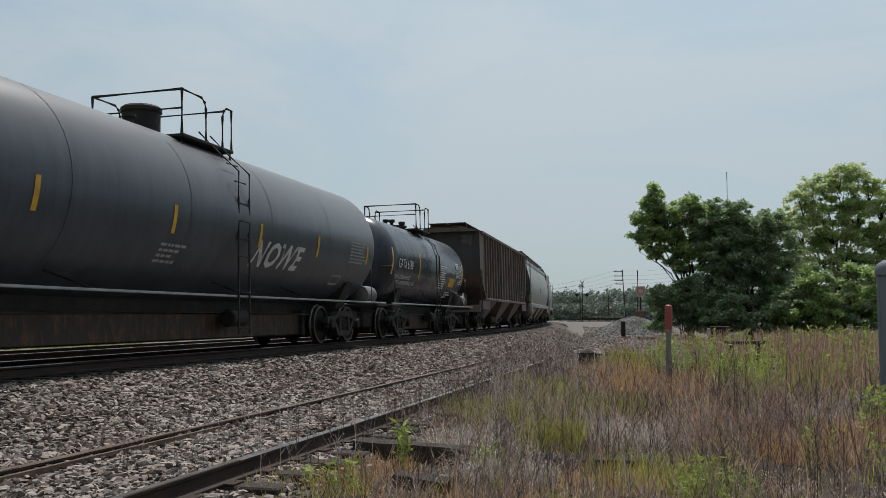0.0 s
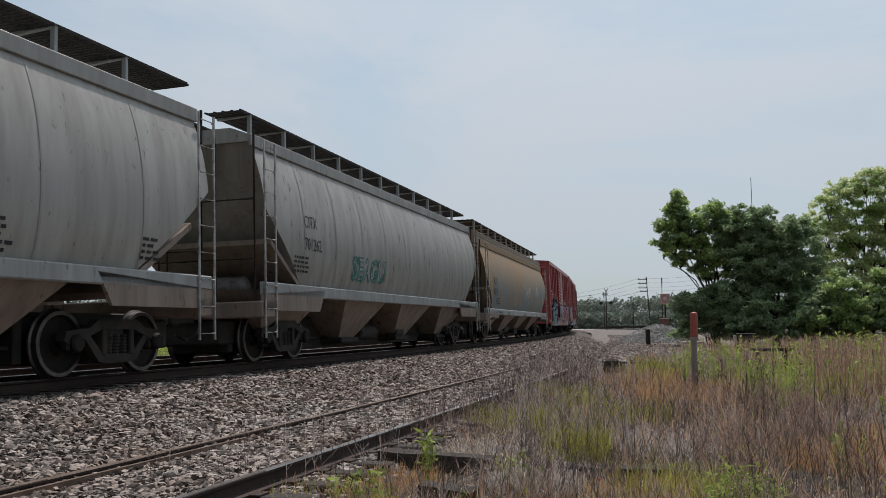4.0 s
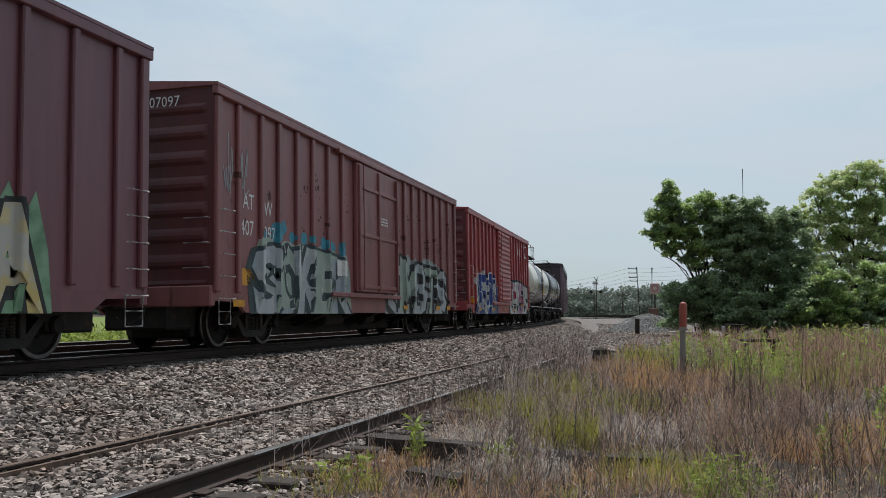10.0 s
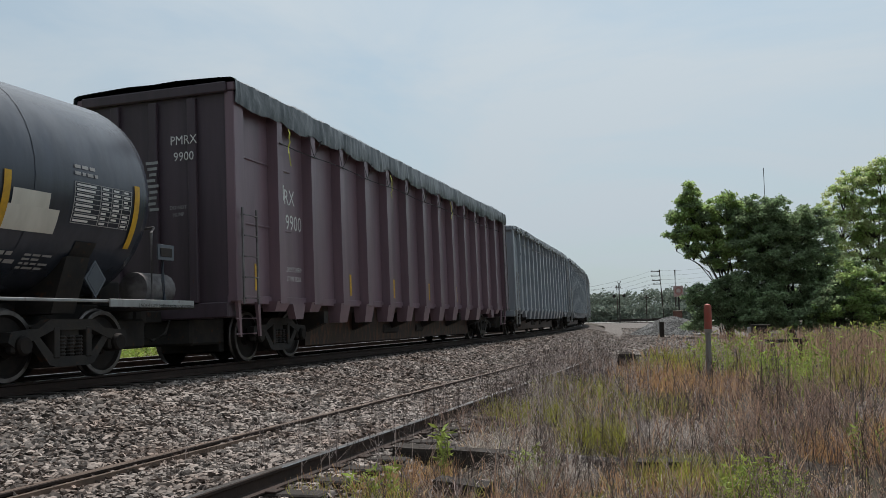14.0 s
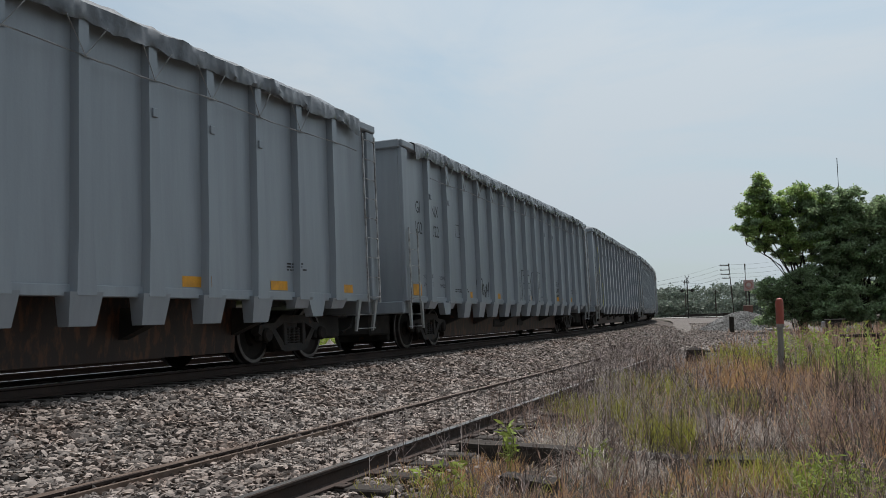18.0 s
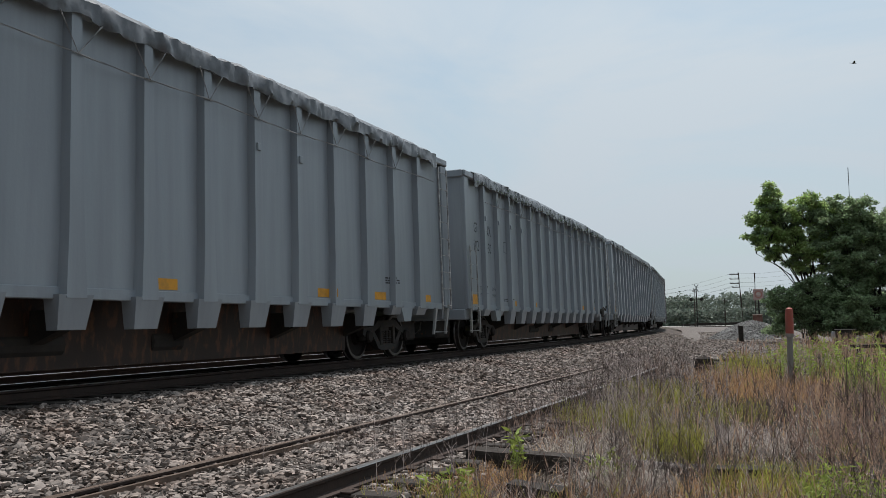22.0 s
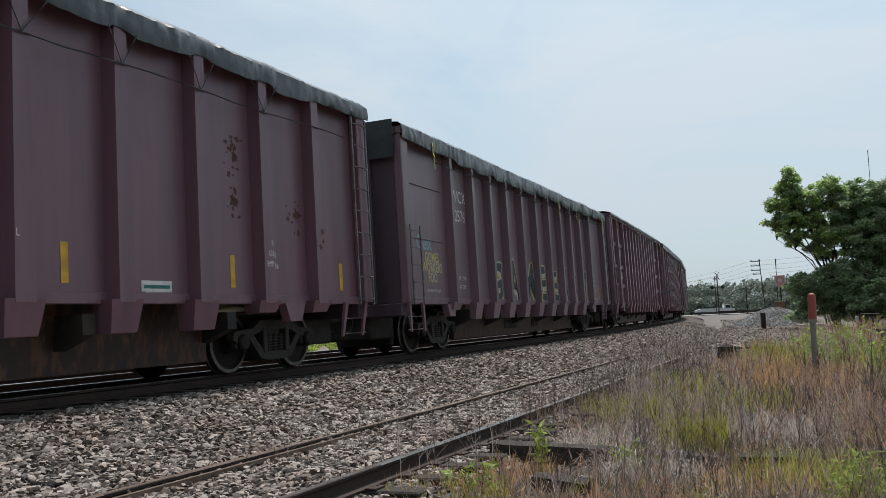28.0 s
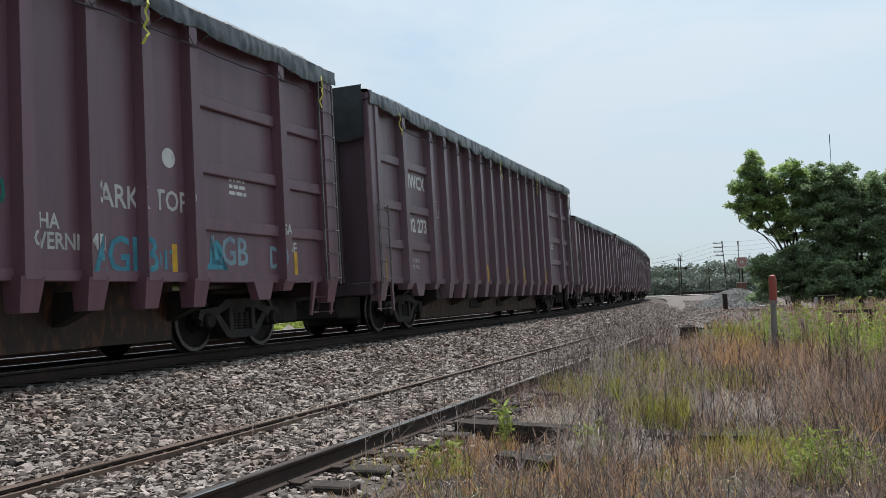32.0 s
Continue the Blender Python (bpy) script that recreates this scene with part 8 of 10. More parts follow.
def strips(rng, x, y, z, h, width, lean, bend, seg=3):
    """Blades or stalks that stand on their own."""
    n = len(x)
    a, k = rng.uniform(0, 6.283, n), lean * rng.uniform(0.1, 0.9, n)
    return ribbons(rng, np.stack([x, y, z], -1), np.stack([np.cos(a) * k, np.sin(a) * k, np.ones(n)], -1), h, width, 0.5 * bend, 0.25 * bend * lean, seg)


def fans(rng, x, y, h, k, width, spread, curl, droop, seg=4, foot=0.05):
    """Tufts: k blades that spring from one foot."""
    n = len(x)
    X, Y, H, W = (np.repeat(v, k) for v in (x, y, h, np.broadcast_to(width, n)))
    m = n * k
    a, s = rng.uniform(0, 6.283, m), spread * np.sqrt(rng.uniform(0, 1, m))
    base = np.stack([X + foot * np.cos(a) * rng.uniform(0, 1, m), Y + foot * np.sin(a) * rng.uniform(0, 1, m), np.full(m, GROUND_Z)], -1)
    return ribbons(rng, base, np.stack([np.cos(a) * s, np.sin(a) * s, np.ones(m)], -1), H * rng.uniform(0.45, 1.1, m), W, curl, droop, seg)


def twiggy(rng, x, y, h, width, k=8, lean=0.25):
    """Dead weeds: a crooked stalk with k thin twigs that fork off upward."""
    n = len(x)
    a, s = rng.uniform(0, 6.283, n), lean * rng.uniform(0, 1, n)
    base, way = np.stack([x, y, np.full(n, GROUND_Z)], -1), np.stack([np.cos(a) * s, np.sin(a) * s, np.ones(n)], -1)
    out = [ribbons(rng, base, way, h, width, 0.12, 0.0, 3)]
    for j in range(k):
        f = rng.uniform(0.25, 0.95, n)
        b = base + way * (h * f)[:, None] / np.linalg.norm(way, axis=1)[:, None]
        c, t = rng.uniform(0, 6.283, n), rng.uniform(0.35, 1.1, n)
        out.append(ribbons(rng, b, np.stack([np.cos(c) * t, np.sin(c) * t, np.ones(n)], -1), h * rng.uniform(0.18, 0.5, n) * (1.15 - 0.6 * f), width * 0.7, 0.25, 0.05, 2))
    return join(out)


def leaves(rng, c, size, up=0.3, ratio=0.5):
    """Small flat leaves round the points c."""
    n = len(c)
    d = rng.normal(size=(n, 3))
    d[:, 2] = d[:, 2] * 0.6 + up
    d /= np.linalg.norm(d, axis=1)[:, None]
    o = np.cross(d, rng.normal(size=(n, 3)))
    o /= np.linalg.norm(o, axis=1)[:, None] + 1e-9
    L = (size * rng.uniform(0.6, 1.35, n))[:, None]
    V = np.stack([c, c + d * L * 0.5 + o * L * ratio * 0.5, c + d * L, c + d * L * 0.5 - o * L * ratio * 0.5], 1)
    F = np.arange(4 * n).reshape(n, 4)
    return V.reshape(-1, 3), F


def join(parts):
    V, F, k = [], [], 0
    for v, f in parts:
        V.append(v)
        F.append(f + k)
        k += len(v)
    return np.concatenate(V), np.concatenate(F)


def side_q(x, y):
    """How far right of the main track a place lies."""
    s = y * 1.03 - 1.5
    hd = HEAD - np.clip(s, -60, 190) / RADIUS
    mx, my = np.interp(s, _s, _x), np.interp(s, _s, _y)
    return (x - mx) * np.cos(hd) - (y - my) * np.sin(hd)


def strewn(rng, n, r0, r1, a0=-24, a1=37, q_min=5.95):
    """Places in the weedy ground beside the siding, evenly spread to the eye."""
    r = r0 * (r1 / r0) ** rng.uniform(0, 1, n)
    a = np.radians(rng.uniform(a0, a1, n))
    x, y = r * np.sin(a), r * np.cos(a)
    keep = side_q(x, y) > q_min + 0.9 * np.clip((y - 16) / 6, 0, 1) + 0.3 * np.sin(y * 2.1) + 0.25 * np.sin(y * 0.7)
    return x[keep], y[keep], r[keep]


def patchy(x, y, size, seed):
    return np.array([noise.noise(Vector((a / size, b / size, seed))) + 0.5 * noise.noise(Vector((a / size * 2.7, b / size * 2.7, seed + 3))) for a, b in zip(x, y)])


def weed_object(name, label, material, V, F):
    tagged(new(name, raw_mesh(name, V, F, material)), label, "weeds", kind="stuff")


GROUND_Z = -0.10
rng = np.random.default_rng(11)


def near_rail(x, y, h):
    """Low and thin beside the siding rail, so that its web shows, and on the bare spots."""
    q = side_q(x, y)
    k = (y > 15) | (h < 0.10 + 0.34 * (q - 5.75)) | (rng.uniform(0, 1, len(x)) < 0.03)
    for cx, cy, rad in ((0.0, 9.0, 0.5), (5.8, 28.2, 1.7), (5.0, 25.6, 1.2), (4.5, 23.0, 1.0), (3.9, 19.8, 0.8), (5.5, 19.4, 0.6), (5.2, 18.2, 0.5)):
        k &= (np.hypot(x - cx, y - cy) > rad) | (h < 0.2) | (rng.uniform(0, 1, len(x)) < 0.03)
    return k


def sown(n, r0, r1, h0, h1, seed, cut, size=2.2, q_min=5.95, a0=-24, a1=37):
    """Feet of plants in patches, with their heights and how much wider they are drawn far off."""
    x, y, r = strewn(rng, n, r0, r1, a0, a1, q_min)
    m = patchy(x, y, size, seed)
    k = m > cut
    x, y, r, m = x[k], y[k], r[k], m[k]
    h = rng.uniform(h0, h1, len(x)) * (0.75 + 0.6 * np.clip(m, 0, 0.6))
    k = near_rail(x, y, h)
    return x[k], y[k], h[k], 1.6 * np.clip(r[k] / 9, 0.7, 3.4)


def blades(n, r0, r1, h0, h1, w, lean, bend, seed, cut, size=2.2, seg=3, q_min=5.95, a0=-24, a1=37):
    x, y, h, far = sown(n, r0, r1, h0, h1, seed, cut, size, q_min, a0, a1)
    return strips(rng, x, y, np.full(len(x), GROUND_Z), h, w * far, lean, bend, seg)


def tufts(n, k, r0, r1, h0, h1, w, spread, curl, droop, seed, cut, size=1.5, seg=4, foot=0.06):
    x, y, h, far = sown(n, r0, r1, h0, h1, seed, cut, size)
    return fans(rng, x, y, h, k, w * far, spread, curl, droop, seg, foot)


def dead_weeds(n, k, r0, r1, h0, h1, w, seed, cut, size=1.3, lean=0.3):
    x, y, h, far = sown(n, r0, r1, h0, h1, seed, cut, size)
    return twiggy(rng, x, y, h, w * far, k, lean)


def spot(n, cx, cy, rad):
    a, d = rng.uniform(0, 6.283, n), rad * np.sqrt(rng.uniform(0, 1, n))
    return cx + d * np.cos(a), cy + d * np.sin(a)


def tuft(n, cx, cy, rad, h0, h1, w, lean, bend, seg=3):
    """One clump round a place."""
    x, y = spot(n, cx, cy, rad)
    return strips(rng, x, y, np.full(n, GROUND_Z), rng.uniform(h0, h1, n), np.full(n, w), lean, bend, seg)


def tangle(n, k, cx, cy, rad, h0, h1, w):
    """Straw that bends over and lies in loops."""
    x, y = spot(n, cx, cy, rad)
    return fans(rng, x, y, rng.uniform(h0, h1, n), k, np.full(n, w), 1.1, 1.0, 0.75, 6, 0.08)


def thicket(n, k, cx, cy, rad, h0, h1, w, lean=0.3):
    x, y = spot(n, cx, cy, rad)
    return twiggy(rng, x, y, rng.uniform(h0, h1, n), np.full(n, w), k, lean)


weed_object("tan_grass", "tan dry grass covering the ground", TAN_GRASS, *join([blades(20000, 3.2, 60, 0.06, 0.24, 0.010, 2.6, 1.0, 1.0, -0.4, 0.9), tufts(900, 9, 3.2, 60, 0.15, 0.4, 0.008, 0.8, 0.5, 0.3, 3.0, 0.0)]))
weed_object("dead_brush", "grey dead weeds in twiggy tangles", GREY_BRUSH, *join([
    dead_weeds(1500, 7, 3.2, 30, 0.2, 0.5, 0.0055, 5.0, 0.12, 0.8, 0.6), tufts(420, 14, 3.4, 30, 0.25, 0.55, 0.007, 1.3, 1.0, 0.8, 7.0, 0.1, 1.0, 6),
    thicket(40, 8, 2.5, 15.2, 0.9, 0.4, 0.8, 0.007), thicket(46, 8, 2.0, 17.8, 1.0, 0.4, 0.85, 0.008), thicket(30, 8, 3.0, 24.0, 1.2, 0.4, 0.8, 0.010), thicket(24, 7, 3.9, 30.0, 1.5, 0.4, 0.9, 0.012),
    tangle(34, 14, 2.8, 11.3, 0.6, 0.4, 0.8, 0.008), tangle(26, 14, 5.7, 12.9, 0.6, 0.45, 0.9, 0.009), tangle(30, 14, 1.0, 8.6, 0.6, 0.3, 0.6, 0.006), thicket(70, 9, 1.5, 10.2, 0.8, 0.4, 0.75, 0.007),
    thicket(10, 6, -0.9, 8.3, 0.6, 0.5, 0.85, 0.006, 0.12), thicket(12, 6, -2.3, 9.4, 0.7, 0.4, 0.75, 0.006, 0.2), thicket(60, 8, 7.2, 24.0, 1.3, 0.4, 1.0, 0.011), thicket(30, 8, 4.2, 21.5, 0.8, 0.3, 0.6, 0.010), thicket(30, 7, 0.6, 12.4, 0.8, 0.4, 0.8, 0.008), thicket(60, 8, 1.3, 13.6, 0.7, 0.4, 0.8, 0.008)]))
weed_object("brown_brush", "dark red brown dead weeds", BROWN_BRUSH, *join([blades(14000, 3.2, 45, 0.06, 0.22, 0.009, 2.6, 1.0, 75.0, -0.3, 0.9), dead_weeds(2600, 7, 3.2, 40, 0.2, 0.62, 0.006, 77.0, 0.02, 0.8, 0.6), tufts(700, 10, 3.2, 40, 0.15, 0.4, 0.007, 0.9, 0.5, 0.3, 79.0, 0.05),
    thicket(120, 9, 3.3, 9.3, 0.9, 0.25, 0.6, 0.007, 0.5), thicket(80, 8, 4.8, 14.9, 1.2, 0.35, 0.7, 0.008, 0.5), thicket(110, 9, 4.8, 11.8, 0.8, 0.4, 0.8, 0.008, 0.4), thicket(50, 8, 3.4, 21.0, 1.0, 0.35, 0.75, 0.009), thicket(60, 8, 0.2, 11.2, 0.6, 0.3, 0.6, 0.006)]))
weed_object("dark_stems", "dark dry stems standing among the weeds", DARK_STEM, *join([dead_weeds(2300, 6, 3.6, 26, 0.3, 0.8, 0.005, 91.0, -0.1, 1.0, 0.4), thicket(26, 5, -0.5, 9.9, 0.5, 0.5, 0.95, 0.005, 0.2), thicket(20, 5, -1.3, 8.6, 0.6, 0.45, 0.8, 0.004, 0.25), thicket(20, 5, -2.0, 7.8, 0.6, 0.4, 0.7, 0.004, 0.3), thicket(30, 6, 0.3, 11.6, 0.6, 0.5, 0.95, 0.006, 0.25), thicket(36, 6, 1.0, 13.8, 0.7, 0.5, 1.0, 0.007, 0.25), thicket(40, 6, 2.0, 9.6, 0.9, 0.4, 0.85, 0.005, 0.35), thicket(40, 6, 3.6, 8.6, 0.9, 0.4, 0.9, 0.005, 0.35), thicket(30, 6, 0.9, 7.6, 0.8, 0.3, 0.65, 0.004, 0.4), thicket(8, 4, 5.0, 11.2, 0.4, 1.1, 1.5, 0.008, 0.15), thicket(70, 7, 2.3, 17.5, 1.0, 0.4, 0.9, 0.008), thicket(50, 7, 3.2, 24.0, 1.2, 0.4, 0.9, 0.010), thicket(40, 7, 4.0, 30.5, 1.5, 0.4, 1.0, 0.012), thicket(16, 6, 4.3, 12.2, 0.3, 0.8, 1.35, 0.009, 0.15), thicket(30, 7, 1.2, 8.1, 0.5, 0.3, 0.55, 0.005, 0.5), thicket(60, 6, 2.9, 12.0, 0.7, 0.3, 0.6, 0.007), thicket(40, 6, 1.0, 14.0, 0.6, 0.4, 0.8, 0.007)]))
weed_object("bleached_straw", "pale bleached straw lying in tangles", PALE_STRAW, *join([
    tufts(260, 12, 3.4, 32, 0.25, 0.6, 0.0065, 1.4, 1.1, 0.85, 14.0, 0.15, 1.2, 6), tangle(50, 13, 0.6, 10.0, 0.45, 0.5, 0.85, 0.008), tangle(60, 13, 0.85, 8.3, 0.4, 0.5, 0.85, 0.008), tangle(60, 14, 2.5, 10.3, 0.45, 0.5, 0.85, 0.008), tangle(26, 13, 1.05, 8.2, 0.45, 0.35, 0.65, 0.006), tangle(12, 12, 1.6, 7.7, 0.4, 0.3, 0.55, 0.006), tangle(14, 12, 2.3, 11.2, 0.5, 0.35, 0.7, 0.007), tangle(22, 13, 5.6, 12.9, 0.6, 0.4, 0.85, 0.008), tangle(14, 12, 1.9, 11.5, 0.6, 0.3, 0.6, 0.007), tangle(14, 12, 3.7, 13.2, 0.7, 0.3, 0.6, 0.008)]))
weed_object("red_grass", "red brown seeding grass", RED_GRASS, *join([blades(9500, 9, 62, 0.25, 0.7, 0.009, 0.7, 0.6, 21.0, 0.05, 1.6), tufts(300, 9, 6, 40, 0.3, 0.7, 0.008, 0.5, 0.4, 0.2, 23.0, 0.05), tuft(900, 11.0, 30.0, 3.0, 0.7, 1.1, 0.016, 0.25, 0.2), tuft(1300, 16.5, 31.0, 4.0, 0.6, 1.15, 0.018, 0.25, 0.2), tuft(400, 8.6, 18.5, 1.2, 0.5, 0.95, 0.012, 0.3, 0.2)]))
weed_object("orange_grass", "orange dry grass in low patches", ORANGE_GRASS, *join([blades(10000, 4, 45, 0.12, 0.34, 0.010, 0.8, 0.6, 33.0, 0.3, 1.8), tuft(450, 4.4, 17.2, 1.1, 0.15, 0.38, 0.012, 0.6, 0.5), tuft(450, 5.4, 19.3, 1.1, 0.15, 0.38, 0.013, 0.6, 0.5), tuft(300, 4.1, 18.2, 0.7, 0.15, 0.35, 0.012, 0.6, 0.5), tuft(350, 5.0, 22.5, 1.2, 0.2, 0.5, 0.014, 0.5, 0.4), tuft(600, 4.0, 9.2, 0.5, 0.15, 0.4, 0.008, 0.7, 0.6), tuft(350, 5.2, 10.2, 0.6, 0.2, 0.45, 0.009, 0.6, 0.5), tuft(300, -0.3, 8.5, 0.4, 0.08, 0.25, 0.007, 0.8, 0.6), tuft(300, -0.9, 7.9, 0.6, 0.1, 0.25, 0.007, 0.8, 0.6), tuft(300, 1.7, 7.8, 0.5, 0.08, 0.25, 0.008, 0.8, 0.6), tuft(300, 0.4, 7.4, 1.0, 0.06, 0.18, 0.009, 1.2, 0.8)]))
weed_object("green_grass", "yellow green spring grass", YELLOW_GRASS, *join([blades(7500, 3.2, 62, 0.08, 0.3, 0.009, 0.8, 0.8, 41.0, 0.22, 0.8), tufts(420, 12, 3.2, 60, 0.15, 0.42, 0.008, 0.6, 0.5, 0.35, 43.0, 0.12, 0.9), tuft(500, 2.3, 17.0, 0.9, 0.2, 0.5, 0.012, 0.6, 0.6), tuft(700, 1.2, 13.0, 0.8, 0.2, 0.45, 0.010, 0.6, 0.6), tuft(500, 1.5, 9.7, 0.35, 0.2, 0.45, 0.008, 0.6, 0.6), tuft(400, 2.8, 13.0, 0.6, 0.2, 0.5, 0.010, 0.6, 0.6), tuft(400, 2.0, 7.9, 0.5, 0.12, 0.35, 0.008, 0.7, 0.6), tuft(250, 7.4, 17.6, 0.8, 0.25, 0.6, 0.012, 0.5, 0.5), tuft(250, 7.4, 29.0, 1.2, 0.3, 0.6, 0.016, 0.5, 0.5), tuft(150, 7.2, 21.2, 0.9, 0.3, 0.6, 0.013, 0.5, 0.5), tuft(300, -0.9, 7.6, 0.5, 0.08, 0.22, 0.007, 0.8, 0.6), tuft(500, 1.57, 9.9, 0.3, 0.2, 0.5, 0.008, 0.6, 0.6), tuft(250, 5.6, 23.5, 1.0, 0.25, 0.6, 0.014, 0.5, 0.4)]))


def leafy_plants(x, y, h, leaf, spread=0.012):
    r = np.hypot(x, y)
    out = [strips(rng, x, y, np.full(len(x), GROUND_Z), h, 0.009 * np.clip(r / 9, 0.8, 3), 0.15, 0.2, 2)]
    pts = []
    for j in range(20):
        f = 0.2 + 0.8 * j / 19
        pts.append(np.stack([x + rng.normal(0, spread, len(x)), y + rng.normal(0, spread, len(x)), GROUND_Z + h * f], -1))
    c = np.concatenate(pts)
    out.append(leaves(rng, c, leaf * np.clip(np.hypot(c[:, 0], c[:, 1]) / 12, 0.8, 2.0), 0.45, 0.26))
    return join(out)


def leafy_weeds(n, r0, r1, h0, h1, seed, cut, leaf=0.09):
    x, y, r = strewn(rng, n, r0, r1, q_min=6.4)
    k = patchy(x, y, 1.5, seed) > cut
    x, y = x[k], y[k]
    return leafy_plants(x, y, rng.uniform(h0, h1, len(x)), leaf)


def leafy_tuft(n, cx, cy, rad, h0, h1, leaf):
    a, d = rng.uniform(0, 6.283, n), rad * np.sqrt(rng.uniform(0, 1, n))
    return leafy_plants(cx + d * np.cos(a), cy + d * np.sin(a), rng.uniform(h0, h1, n), leaf)


weed_object("green_weeds", "leafy bright green weeds standing in clumps", GREEN_WEED, *join([
    leafy_weeds(220, 13, 55, 0.3, 0.7, 52.0, 0.34), leafy_tuft(5, -0.1, 8.7, 0.12, 0.35, 0.45, 0.12), leafy_tuft(5, -0.65, 7.7, 0.2, 0.2, 0.32, 0.10), leafy_tuft(6, 0.75, 8.15, 0.2, 0.2, 0.35, 0.10), leafy_tuft(34, 2.3, 7.0, 0.35, 0.2, 0.4, 0.08), leafy_tuft(26, 6.2, 16.7, 0.8, 0.6, 1.15, 0.075), leafy_tuft(30, 7.6, 25.4, 1.0, 0.5, 1.0, 0.08), leafy_tuft(16, 7.7, 19.1, 0.7, 0.5, 1.0, 0.08),
    leafy_tuft(26, 6.1, 16.0, 0.6, 0.45, 0.95, 0.055), leafy_tuft(14, 6.6, 21.5, 0.8, 0.5, 0.9, 0.055), leafy_tuft(30, 9.4, 19.0, 0.9, 0.5, 1.1, 0.08), leafy_tuft(20, 6.2, 11.4, 0.6, 0.4, 0.8, 0.11), leafy_tuft(30, 12.5, 33.0, 2.4, 0.6, 1.0, 0.11), leafy_tuft(50, 19.0, 38.0, 3.0, 0.6, 1.1, 0.12), leafy_tuft(8, 4.0, 8.3, 0.5, 0.3, 0.6, 0.10)]))


# growth and stone beyond the train, seen below the cars
def beyond(n, q0, q1, s0=-8, s1=75):
    s, q = s0 + (s1 - s0) * rng.uniform(0, 1, n) ** 1.4, rng.uniform(q0, q1, n)
    x, y = at(s, q)
    return x, y


bx, by = beyond(9000, -16, -8.6)
k = patchy(bx, by, 1.8, 61.0) > -0.05
weed_object("verge_grass", "mixed green and straw verge beyond the tracks", TAN_GRASS, *strips(rng, bx[k], by[k], np.full(k.sum(), -0.06), rng.uniform(0.2, 0.75, k.sum()), np.full(k.sum(), 0.022), 0.5, 0.5, 2))
bx, by = beyond(2600, -15, -8.6)
k = patchy(bx, by, 2.4, 66.0) > 0.0
weed_object("verge_weeds", "leafy green weeds beyond the tracks", GREEN_WEED, *leafy_plants(bx[k], by[k], rng.uniform(0.35, 0.95, k.sum()), 0.13, 0.03))


def stone_pile(s, q, rad, h, seed):
    rows = []
    for i in range(8):
        r = rad * i / 7
        rows.append([(r * math.cos(a) * (1 + 0.14 * noise.noise(Vector((math.cos(a) * 2, math.sin(a) * 2, seed)))), r * math.sin(a), h * (1 - i / 7) ** 1.1 + 0.05 * noise.noise(Vector((r * 4 * math.cos(a), r * 4 * math.sin(a), seed)))) for a in (j * 0.2618 for j in range(25))])
    x, y = at(s, q)
    ob = thing("stone_pile", "small pile of pale ballast stone beyond the tracks", "stone pile", "piles", pose(float(x), float(y), -0.08))
    part("loose_stone", Shape().sheet(rows), STONE, ob)


for i, (s, rad, h) in enumerate(((27.1, 0.95, 0.74), (29.5, 1.0, 0.72), (31.0, 0.6, 0.7), (32.5, 0.7, 0.76), (35.3, 1.0, 0.72), (39.0, 1.1, 0.74))):
    stone_pile(s, -8.0, rad, h, i * 3.7)


